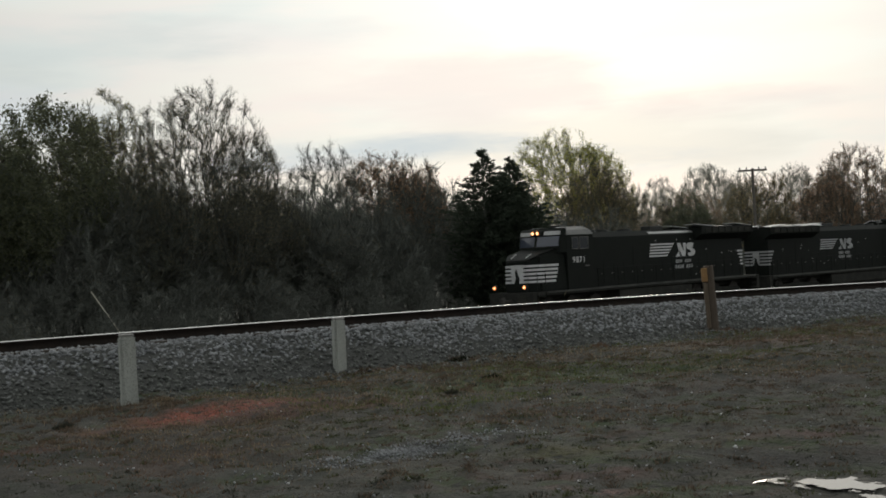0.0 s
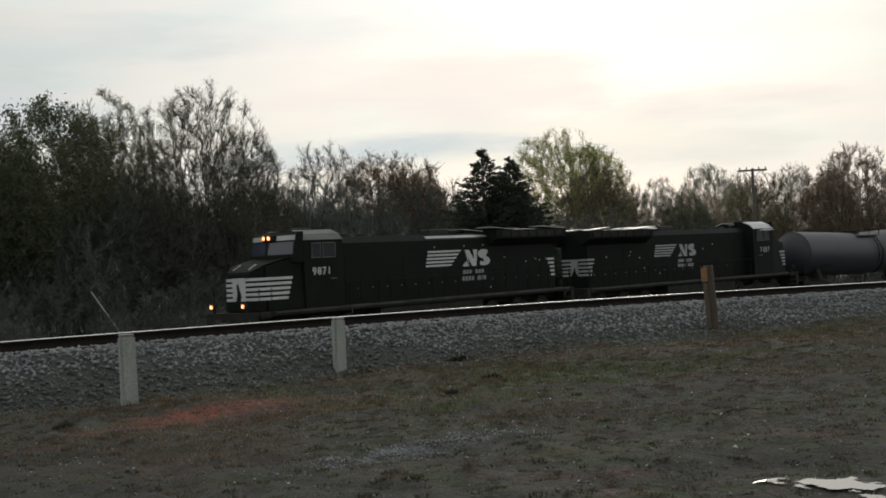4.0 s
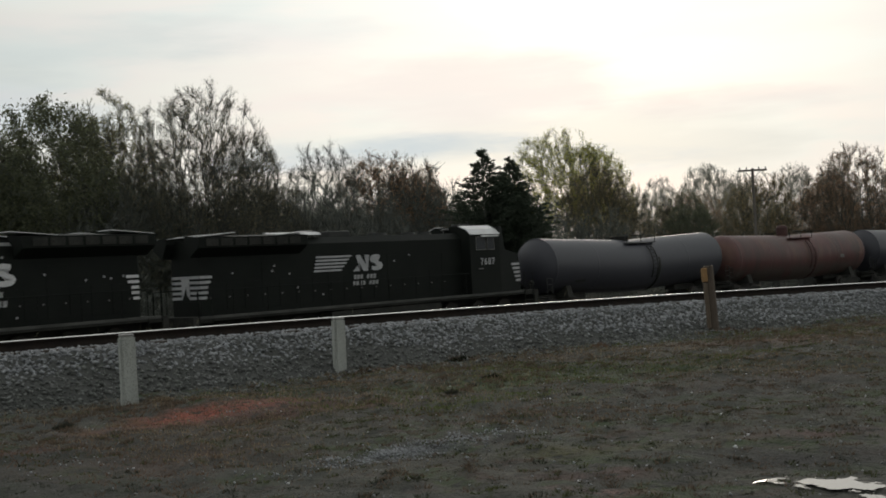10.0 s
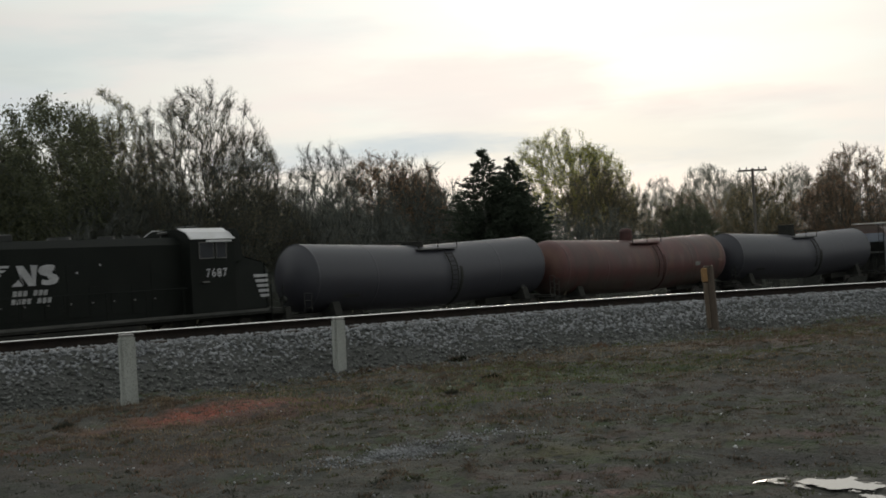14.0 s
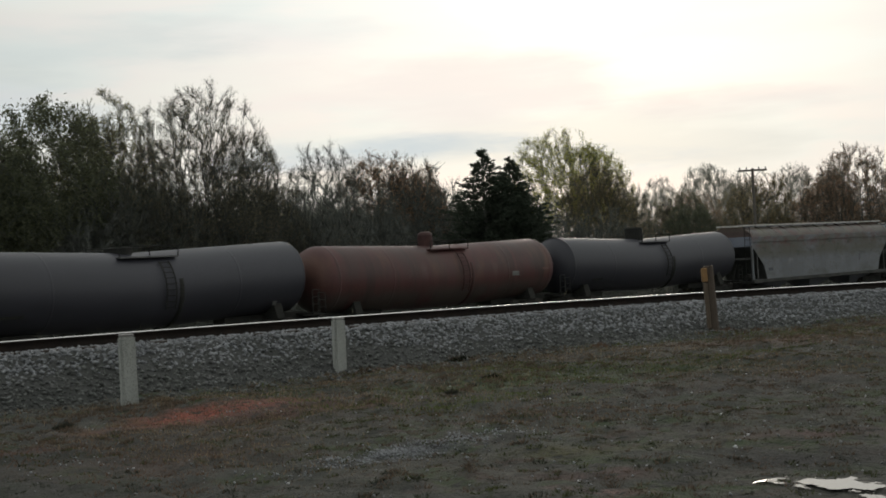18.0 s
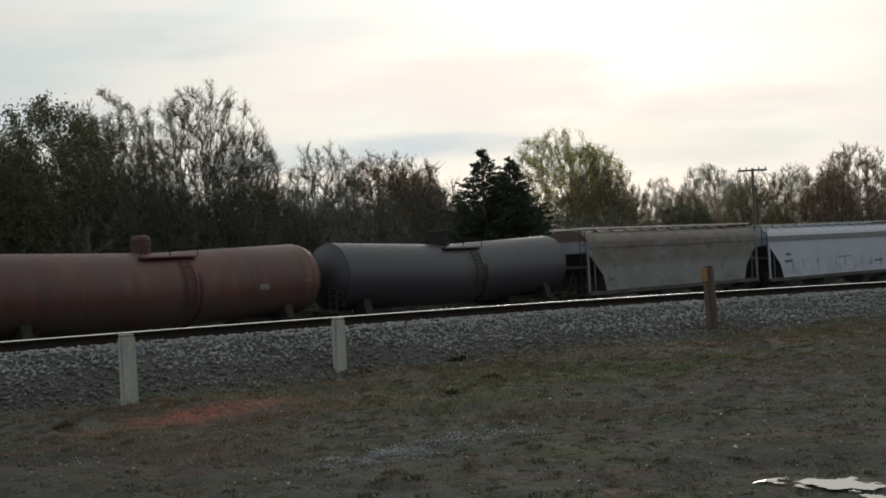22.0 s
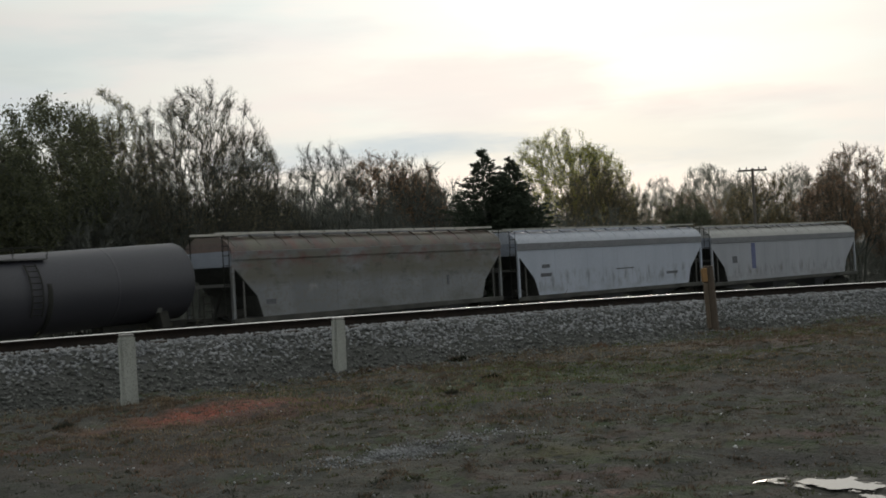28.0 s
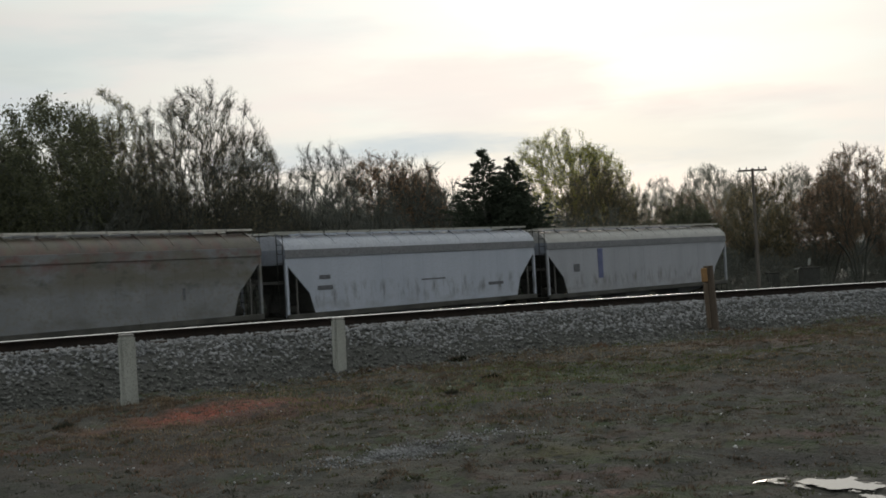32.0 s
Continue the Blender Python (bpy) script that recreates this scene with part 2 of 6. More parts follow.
M["paint_blue"] = surface("paint_blue", (0.10, 0.12, 0.24), (0.14, 0.16, 0.30), 0.6, 0, 2, 14, 0.02)
M["stencil"] = surface("stencil", (0.10, 0.105, 0.12), (0.15, 0.155, 0.17), 0.7, 0, 4, 20, 0.0)
M["steel_shine"] = surface("steel_shine", (0.80, 0.79, 0.77), (0.72, 0.71, 0.69), 0.16, 1.0, 2, 60, 0.02)
M["rust_steel"] = surface("rust_steel", (0.020, 0.016, 0.014), (0.032, 0.024, 0.020), 0.85, 0, 6, 50, 0.2, spec=0.15)
M["wheel_steel"] = surface("wheel_steel", (0.035, 0.031, 0.027), (0.05, 0.045, 0.04), 0.7, 0.1, 6, 50, 0.1)
M["tie_wood"] = surface("tie_wood", (0.05, 0.04, 0.033), (0.085, 0.07, 0.058), 0.9, 0, 6, 40, 0.4, streak=(1, 6, 6))
# darker than the loose stones: shade in the gaps is put into the colour
M["ballast"] = surface("ballast", (0.045, 0.048, 0.043), (0.070, 0.072, 0.068), 0.95, 0, 1.5, 30, 0.8, (0.03, 0.03, 0.03), 0.04)
M["stone"] = surface("stone", (0.225, 0.233, 0.243), (0.31, 0.316, 0.327), 0.9, 0, 0.9, 30, 0.3, (0.15, 0.155, 0.155), island=0.3)
M["stone_mossy"] = surface("stone_mossy", (0.115, 0.12, 0.112), (0.165, 0.167, 0.165), 0.95, 0, 0.9, 30, 0.3, (0.085, 0.09, 0.078), island=0.45)
M["concrete"] = surface("concrete", (0.42, 0.43, 0.40), (0.34, 0.35, 0.325), 0.9, 0, 4, 60, 0.3, (0.20, 0.21, 0.19), streak=(2, 2, 0.5))
M["old_wood"] = surface("old_wood", (0.115, 0.088, 0.066), (0.082, 0.064, 0.050), 0.85, 0, 5, 60, 0.5, (0.07, 0.05, 0.035), streak=(6, 6, 0.6))
M["orange_paint"] = surface("orange_paint", (0.34, 0.19, 0.07), (0.27, 0.15, 0.055), 0.6, 0, 5, 40, 0.1)
M["brush_bark"] = surface("brush_bark", (0.120, 0.128, 0.114), (0.170, 0.180, 0.158), 0.95, 0, 3, 20, 0.3)
M["bark"] = surface("bark", (0.072, 0.077, 0.067), (0.108, 0.114, 0.098), 0.95, 0, 3, 20, 0.5)
M["bark_dark"] = surface("bark_dark", (0.115, 0.126, 0.105), (0.168, 0.182, 0.150), 0.95, 0, 3, 20, 0.5)
M["pole_wood"] = surface("pole_wood", (0.14, 0.125, 0.11), (0.19, 0.17, 0.15), 0.9, 0, 3, 30, 0.3, streak=(5, 5, 0.4))
# the grey twig tone is paled: haze over far trees is put into it
for key, c1, c2 in (("needle", (0.070, 0.086, 0.068), (0.095, 0.115, 0.085)), ("pine", (0.12, 0.132, 0.085), (0.165, 0.175, 0.11)),
                    ("bud_brown", (0.22, 0.185, 0.115), (0.30, 0.255, 0.16)), ("bud_olive", (0.19, 0.18, 0.085), (0.26, 0.24, 0.11)), ("bud_red", (0.30, 0.185, 0.115), (0.39, 0.25, 0.16)),
                    ("leaf_lime", (0.38, 0.38, 0.085), (0.50, 0.49, 0.13)), ("leaf_ochre", (0.22, 0.18, 0.10), (0.30, 0.245, 0.14)),
                    ("twig_haze_grey", (0.21, 0.215, 0.19), (0.28, 0.285, 0.25)), ("brush_dark", (0.18, 0.19, 0.155), (0.25, 0.26, 0.215)),
                    ("grass_green", (0.075, 0.105, 0.034), (0.12, 0.145, 0.055)), ("grass_tan", (0.17, 0.135, 0.095), (0.24, 0.19, 0.135)), ("weed_dull", (0.085, 0.085, 0.06), (0.13, 0.125, 0.09)),
                    ("weed_brown", (0.10, 0.078, 0.058), (0.145, 0.112, 0.084)), ("weed_olive", (0.055, 0.066, 0.03), (0.09, 0.10, 0.048)), ("weed_shade", (0.042, 0.044, 0.034), (0.062, 0.064, 0.05)), ("weed_dark", (0.016, 0.018, 0.012), (0.03, 0.033, 0.022)), ("weed_red", (0.125, 0.080, 0.056), (0.165, 0.108, 0.076))):
    M[key] = leafy(key, c1, c2)
M["lamp_warm"] = glowing("lamp_warm", (1.0, 0.34, 0.08), 1.4)
M["lamp_ditch"] = glowing("lamp_ditch", (1.0, 0.30, 0.07), 1.3)
M["bulb"] = glowing("bulb", (1.0, 0.62, 0.34), 2.4)
M["window"] = glassy("window", (0.03, 0.034, 0.04))
M["window"].node_tree.nodes["Principled BSDF"].inputs["Specular IOR Level"].default_value = 0.15
M["windshield"] = glassy("windshield", (0.06, 0.07, 0.10))
M["water"] = glassy("water", (0.012, 0.011, 0.010))
M["lime_dust"] = surface("lime_dust", (0.36, 0.35, 0.33), (0.28, 0.27, 0.26), 0.9, 0, 3, 30, 0.2)


# ---- mesh helpers ----
def box(bm, x0, x1, y0, y1, z0, z1):
    v = [bm.verts.new(p) for p in ((x0, y0, z0), (x1, y0, z0), (x1, y1, z0), (x0, y1, z0), (x0, y0, z1), (x1, y0, z1), (x1, y1, z1), (x0, y1, z1))]
    for f in ((0, 3, 2, 1), (4, 5, 6, 7), (0, 1, 5, 4), (1, 2, 6, 5), (2, 3, 7, 6), (3, 0, 4, 7)):
        bm.faces.new([v[i] for i in f])
    return v


def softbox(bm, x0, x1, y0, y1, z0, z1, r=0.02):
    b2 = bmesh.new()
    box(b2, x0, x1, y0, y1, z0, z1)
    bmesh.ops.bevel(b2, geom=b2.edges[:], offset=r, segments=2, affect="EDGES", profile=0.5)
    merge(bm, b2)


def merge(bm, b2, m=None):
    if m is not None:
        bmesh.ops.transform(b2, matrix=m, verts=b2.verts[:])
    vs = {v: bm.verts.new(v.co) for v in b2.verts}
    for f in b2.faces:
        bm.faces.new([vs[v] for v in f.verts])
    b2.free()


def extrude(bm, outline, a0, a1, axis):
    """A closed outline swept along an axis. axis 'x': outline is (y, z); 'y': (x, z); 'z': (x, y)."""
    put = {"x": lambda p, a: (a, p[0], p[1]), "y": lambda p, a: (p[0], a, p[1]), "z": lambda p, a: (p[0], p[1], a)}[axis]
    lo, hi = [bm.verts.new(put(p, a0)) for p in outline], [bm.verts.new(put(p, a1)) for p in outline]
    n = len(outline)
    bm.faces.new(lo), bm.faces.new(hi[::-1])
    for i in range(n):
        bm.faces.new((lo[i], hi[i], hi[(i + 1) % n], lo[(i + 1) % n]))


def rod(bm, p0, p1, r0, r1=None, seg=8):
    r1 = r0 if r1 is None else r1
    p0, p1 = Vector(p0), Vector(p1)
    q = (p1 - p0).to_track_quat("Z", "Y").to_matrix()
    rings = []
    for p, r in ((p0, r0), (p1, r1)):
        rings.append([bm.verts.new(p + q @ Vector((r * math.cos(2 * math.pi * i / seg), r * math.sin(2 * math.pi * i / seg), 0))) for i in range(seg)])
    for i in range(seg):
        bm.faces.new((rings[0][i], rings[0][(i + 1) % seg], rings[1][(i + 1) % seg], rings[1][i]))
    bm.faces.new(rings[0][::-1]), bm.faces.new(rings[1])


def lathe(bm, profile, seg=40):
    """(x, r) profile turned round the x axis."""
    rings = []
    for x, r in profile:
        if r < 1e-4:
            rings.append([bm.verts.new((x, 0, 0))])
        else:
            rings.append([bm.verts.new((x, r * math.cos(2 * math.pi * i / seg), r * math.sin(2 * math.pi * i / seg))) for i in range(seg)])
    for a, b in zip(rings, rings[1:]):
        for i in range(seg):
            j = (i + 1) % seg
            if len(a) == 1:
                bm.faces.new((a[0], b[j], b[i]))
            elif len(b) == 1:
                bm.faces.new((a[i], a[j], b[0]))
            else:
                bm.faces.new((a[i], a[j], b[j], b[i]))


def part(name, bm, material, parent, label="", smooth=False, at=None, kind=""):
    me = bpy.data.meshes.new(name)
    bmesh.ops.recalc_face_normals(bm, faces=bm.faces[:])
    bm.to_mesh(me)
    bm.free()
    me.materials.append(material)
    if smooth:
        me.set_sharp_from_angle(angle=radians(35)) if smooth == "sharp" else None
        me.polygons.foreach_set("use_smooth", [True] * len(me.polygons))
        if smooth == "sharp":
            me.set_sharp_from_angle(angle=radians(35))
    ob = new(name, me)
    ob.parent = parent
    if at is not None:
        ob.matrix_basis = at
    return tagged(ob, label=label, kind=kind)


def from_arrays(name, verts, faces, material, parent=None, at=None):
    """A mesh from numpy arrays; faces all of one length."""
    me = bpy.data.meshes.new(name)
    verts, faces = np.asarray(verts, np.float32), np.asarray(faces, np.int32)
    k = faces.shape[1]
    me.vertices.add(len(verts)), me.vertices.foreach_set("co", verts.ravel())
    me.loops.add(faces.size), me.loops.foreach_set("vertex_index", faces.ravel())
    me.polygons.add(len(faces)), me.polygons.foreach_set("loop_start", np.arange(0, faces.size, k, dtype=np.int32))
    me.update(calc_edges=True)
    me.validate()
    for m in (material if isinstance(material, (list, tuple)) else [material]):
        me.materials.append(m)
    ob = new(name, me)
    ob.parent = parent
    if at is not None:
        ob.matrix_basis = at
    return ob


# ---- the plan: main line and siding ----
BEND, MID, GRADE = -1.33136e-3, 40.0, -7.9523e-3


def main_y(x):
    if x < 12:
        return BEND * 28 ** 2 + 2 * BEND * (-28) * (x - 12)
    return BEND * (x - MID) ** 2


def main_slope(x):
    return 2 * BEND * (max(x, 12) - MID)


def main_z(x):
    return GRADE * (x - MID)


def rolled(t):
    """Metres that the train has rolled at t seconds."""
    u = t / 32
    return 147.352 * u - 41.2245 * u ** 2 + 37.3621 * u ** 3 - 9.265 * u ** 4 - 4.7532 * u ** 5


def on_main(x, turn=0):
    return pose(x, main_y(x), main_z(x), 0, 0, math.degrees(math.atan(main_slope(x))) + turn)


def siding_points():
    """Points of the siding's near rail head: s, x, y, z and heading, one a metre."""
    rows, x, y = [], 8.87, -23.83
    a0 = math.atan2(-5.06, 18.28)
    fwd = []
    px, py = x, y
    for s in range(0, 96):
        z = 2.14 - 0.00047 * s * s if s < 21 else 2.14 - 0.00047 * 441 - 0.0197 * (s - 21)
        fwd.append((s, px, py, z, a0))
        px, py = px + math.cos(a0), py + math.sin(a0)
    back = []
    px, py, a = x, y, a0
    for s in range(-1, -90, -1):
        if s < -6:
            a = min(a + 0.0075, 0.07)
        px, py = px - math.cos(a), py - math.sin(a)
        back.append((s, px, py, 2.14, a))
    return back[::-1] + fwd


SIDING = siding_points()
SID = np.array(SIDING)


# ---- ground ----
def siding_offset(x, y):
    """Signed distance beyond the siding's near rail (away from the camera), and the rail's height there. Arrays."""
    d = (x[..., None] - SID[:, 1]) ** 2 + (y[..., None] - SID[:, 2]) ** 2
    i = d.argmin(-1)
    a = SID[i, 4]
    return -(x - SID[i, 1]) * np.sin(a) + (y - SID[i, 2]) * np.cos(a), SID[i, 3]


def wave(x, y, k, seed):
    r = np.random.RandomState(seed)
    out = 0
    for _ in range(7):
        a, ph, f = r.uniform(0, 6.28), r.uniform(0, 6.28), k * r.uniform(0.6, 1.7)
        out = out + np.sin((x * np.cos(a) + y * np.sin(a)) * f + ph)
    return out / 7


def ground_height(x, y):
    x, y = np.asarray(x, float), np.asarray(y, float)
    q, zr = siding_offset(x, y)
    calm = 1 - np.exp(-(((x - 7.6) / 1.4) ** 2 + ((y + 36.9) / 1.2) ** 2))
    front = 1.40 + 0.07 * wave(x, y, 0.45, 3) + calm * (0.05 * wave(x, y, 2.2, 4) + 0.035 * wave(x, y, 6.0, 5) + 0.035 * wave(x, y, 13.0, 7))
    front = front + 0.06 * np.exp(-(((x - 8.8) / 1.8) ** 2 + ((y + 28.6) / 0.5) ** 2))
    my = np.where(x < 12, BEND * 784 + 2 * BEND * -28 * (x - 12), BEND * (x - MID) ** 2)
    far_line = np.clip(y - my, -50, 50)
    low = np.clip(GRADE * (x - MID), -1.4, 0.8) - 0.72 + 0.06 * wave(x, y, 0.5, 6)
    low = low + np.clip((far_line - 5) / 30, 0, 1) * 0.5
    k = np.clip((q - 2.4) / 5.5, 0, 1)
    k = k * k * (3 - 2 * k)
    z = front * (1 - k) + low * k
    dist = np.hypot(x, y + 40)
    z = z + np.clip((dist - 220) / 600, 0, 1) * 3
    # shallow hollow that holds the puddle
    hollow = np.exp(-(((x - 7.4) / 1.2) ** 2 + ((y + 36.9) / 0.9) ** 2))
    return z - 0.05 * hollow


def spaced(lo, a, b, hi, fine, coarse=1.22):
    mid = list(np.arange(a, b, fine))
    left, right, st = [], [], fine
    p = a
    while p > lo:
        st *= coarse
        p -= st
        left.append(p)
    p, st = b, fine
    while p < hi:
        right.append(p)
        st *= coarse
        p += st
    return np.array(left[::-1] + mid + right)


def ground_material():
    m = bpy.data.materials.new("yard_ground")
    m.use_nodes = True
    nt = m.node_tree
    b = nt.nodes["Principled BSDF"]
    ln = nt.links.new
    co = nt.nodes.new("ShaderNodeTexCoord")

    def noise_at(scale, detail=6, rough=0.6):
        n = nt.nodes.new("ShaderNodeTexNoise")
        n.inputs["Scale"].default_value, n.inputs["Detail"].default_value, n.inputs["Roughness"].default_value = scale, detail, rough
        ln(co.outputs["Object"], n.inputs["Vector"])
        return n.outputs["Fac"]

    def mixed(fac, a, bcol):
        x = nt.nodes.new("ShaderNodeMix")
        x.data_type = "RGBA"
        ln(fac, x.inputs["Factor"])
        for sock, c in ((x.inputs["A"], a), (x.inputs["B"], bcol)):
            if isinstance(c, tuple):
                sock.default_value = (*c, 1)
            else:
                ln(c, sock)
        return x.outputs["Result"]

    def ranged(v, lo, hi):
        r = nt.nodes.new("ShaderNodeMapRange")
        r.inputs["From Min"].default_value, r.inputs["From Max"].default_value = lo, hi
        ln(v, r.inputs["Value"])
        return r.outputs["Result"]

    def patch(cx, cy, rx, ry, turn, edge=0.5, ragged=0.9):
        """A worn patch with a ragged edge, centred on the ground."""
        mp = nt.nodes.new("ShaderNodeMapping")
        mp.vector_type = "TEXTURE"
        mp.inputs["Location"].default_value = (cx, cy, 1.4)
        mp.inputs["Rotation"].default_value = (0, 0, radians(turn))
        mp.inputs["Scale"].default_value = (rx, ry, 3)
        ln(co.outputs["Object"], mp.inputs["Vector"])
        le = nt.nodes.new("ShaderNodeVectorMath")
        le.operation = "LENGTH"
        ln(mp.outputs[0], le.inputs[0])
        ad = nt.nodes.new("ShaderNodeMath")
        ad.operation = "MULTIPLY_ADD"
        ln(noise_at(1.6), ad.inputs[0])
        ad.inputs[1].default_value = ragged * 2
        sb = nt.nodes.new("ShaderNodeMath")
        sb.operation = "SUBTRACT"
        ln(le.outputs["Value"], sb.inputs[0])
        sb.inputs[1].default_value = ragged
        ln(sb.outputs[0], ad.inputs[2])
        return ranged(ad.outputs[0], 1.0, 1.0 - edge)

    earth = mixed(ranged(noise_at(0.7), 0.42, 0.58), (0.039, 0.044, 0.034), (0.064, 0.062, 0.049))
    earth = mixed(ranged(noise_at(1.9), 0.52, 0.60), earth, (0.036, 0.056, 0.019))
    earth = mixed(ranged(noise_at(2.6, 5, 0.7), 0.56, 0.66), earth, (0.060, 0.040, 0.031))
    for args, colour in PATCHES:
        earth = mixed(patch(*args), earth, colour)
    earth = mixed(ranged(noise_at(4.5), 0.54, 0.66), earth, (0.024, 0.023, 0.021))
    earth = mixed(ranged(noise_at(7.0, 5, 0.65), 0.53, 0.64), earth, (0.020, 0.021, 0.017))
    earth = mixed(ranged(noise_at(22, 3), 0.60, 0.78), earth, (0.085, 0.088, 0.080))
    earth = mixed(ranged(noise_at(60, 2), 0.52, 0.72), earth, (0.022, 0.020, 0.018))
    ln(earth, b.inputs["Base Color"])
    wet = nt.nodes.new("ShaderNodeMapRange")
    wet.inputs["To Min"].default_value, wet.inputs["To Max"].default_value = 0.95, 0.80
    ln(patch(7.5, -36.8, 0.5, 0.30, -80, 0.5, 0.9), wet.inputs["Value"]), ln(wet.outputs["Result"], b.inputs["Roughness"])
    bp = nt.nodes.new("ShaderNodeBump")
    bp.inputs["Strength"].default_value, bp.inputs["Distance"].default_value = 1.0, 0.06
    ln(noise_at(16, 5), bp.inputs["Height"]), ln(bp.outputs[0], b.inputs["Normal"])
    return m


# worn patches on the ground: (centre x, y, half sizes, turn, edge, raggedness), colour
PATCHES = [
    ((16.5, -31.0, 6.0, 3.2, -32, 1.2, 0.7), (0.078, 0.073, 0.058)),        # broad paler soil
    ((7.4, -30.6, 2.6, 1.5, -30, 1.2, 0.9), (0.064, 0.045, 0.033)),        # brownish soil
    ((5.9, -31.6, 1.6, 1.0, -40, 1.0, 0.9), (0.066, 0.041, 0.030)),
    ((7.0, -27.9, 1.6, 0.8, -10, 0.9, 0.8), (0.030, 0.031, 0.026)),        # dark weedy soil
    ((5.5, -30.4, 1.7, 1.3, -30, 1.0, 0.8), (0.022, 0.025, 0.019)),
    ((4.9, -32.4, 1.2, 0.8, -40, 1.0, 0.8), (0.026, 0.027, 0.021)),
    ((5.2, -29.6, 1.2, 0.5, -30, 0.9, 0.9), (0.088, 0.040, 0.032)),
    ((9.0, -29.9, 2.0, 0.9, -30, 0.9, 0.8), (0.105, 0.047, 0.036)),        # thin red clay
    ((8.5, -29.15, 1.9, 0.50, 4, 0.8, 0.4), (0.31, 0.085, 0.055)),      # bare red clay
    ((9.75, -29.3, 0.9, 0.26, -20, 0.9, 0.6), (0.20, 0.080, 0.058)),
    ((12.2, -30.5, 2.2, 1.0, -30, 1.0, 0.8), (0.062, 0.092, 0.026)),       # green turf
    ((13.6, -31.6, 2.2, 0.7, -40, 0.9, 0.9), (0.044, 0.062, 0.022)),
    ((13.6, -27.3, 1.6, 0.35, -10, 0.8, 0.8), (0.16, 0.088, 0.062)),       # pinkish clay at the bank's foot
    ((15.8, -27.3, 1.6, 0.5, -16, 0.9, 0.9), (0.12, 0.078, 0.056)),
    ((23.5, -29.8, 3.6, 1.0, -20, 0.8, 0.8), (0.070, 0.105, 0.030)),
    ((18.2, -31.0, 3.2, 0.9, -35, 1.0, 0.8), (0.15, 0.095, 0.070)),        # dry tan grass
    ((12.8, -33.6, 2.4, 0.9, -40, 1.0, 0.9), (0.060, 0.050, 0.042)),
    ((7.35, -33.4, 1.15, 0.30, -6, 0.9, 0.8), (0.125, 0.13, 0.125)),       # spilt gravel
    ((10.0, -33.2, 2.4, 0.7, -38, 0.9, 0.9), (0.034, 0.036, 0.030)),
    ((7.7, -34.7, 1.0, 0.35, -45, 0.9, 0.9), (0.066, 0.066, 0.028)),
    ((6.9, -35.3, 0.55, 0.28, -60, 0.9, 0.9), (0.100, 0.056, 0.048)),
    ((9.2, -36.0, 1.1, 0.30, -48, 0.9, 0.9), (0.085, 0.052, 0.044)),
    ((8.1, -36.3, 1.3, 0.55, -62, 0.9, 0.6), (0.019, 0.020, 0.018)),       # wet mud round the puddle
    ((6.55, -35.75, 0.45, 0.12, -62, 0.8, 0.8), (0.17, 0.105, 0.095)),     # pinkish silt
]


def make_ground():
    xs, ys = spaced(-1500, 3.0, 30.0, 1500, 0.12), spaced(-1500, -38.5, -25.5, 1500, 0.12)
    X, Y = np.meshgrid(xs, ys, indexing="ij")
    Z = np.zeros_like(X)
    for i in range(0, len(xs), 40):
        Z[i:i + 40] = ground_height(X[i:i + 40], Y[i:i + 40])
    nx, ny = X.shape
    idx = np.arange(nx * ny).reshape(nx, ny)
    f = np.stack([idx[:-1, :-1], idx[1:, :-1], idx[1:, 1:], idx[:-1, 1:]], -1).reshape(-1, 4)
    ob = from_arrays("ground", np.stack([X, Y, Z], -1).reshape(-1, 3), f, ground_material())
    ob.data.polygons.foreach_set("use_smooth", [True] * len(ob.data.polygons))
    return tagged(ob, "rough yard of brown dirt, thin grass and red clay", "ground", kind="structure")


make_ground()


# ---- tracks ----
RAIL = [(-0.016, 0.0), (-0.032, -0.005), (-0.038, -0.013), (-0.039, -0.036), (-0.012, -0.048), (-0.010, -0.130), (-0.068, -0.148), (-0.070, -0.160),
        (0.070, -0.160), (0.068, -0.148), (0.010, -0.130), (0.012, -0.048), (0.039, -0.036), (0.038, -0.013), (0.032, -0.005), (0.016, 0.0)]
SHINY = (0, 1, 13, 14, 15)


def rail_along(name, rows, parent, label):
    """A flat-bottomed rail with a worn bright head, along rows of (x, y, z, heading)."""
    n, vs = len(RAIL), []
    for x, y, z, a in rows:
        c, s = math.cos(a), math.sin(a)
        vs += [(x - s * p[0], y + c * p[0], z + p[1]) for p in RAIL]
    fs, mats = [], []
    for i in range(len(rows) - 1):
        for k in range(n):
            a, b = i * n + k, i * n + (k + 1) % n
            fs.append((a, b, b + n, a + n))
            mats.append(1 if k in SHINY else 0)
    ob = from_arrays(name, vs, fs, [M["rust_steel"], M["steel_shine"]], parent)
    ob.data.polygons.foreach_set("material_index", mats)
    return tagged(ob, label)


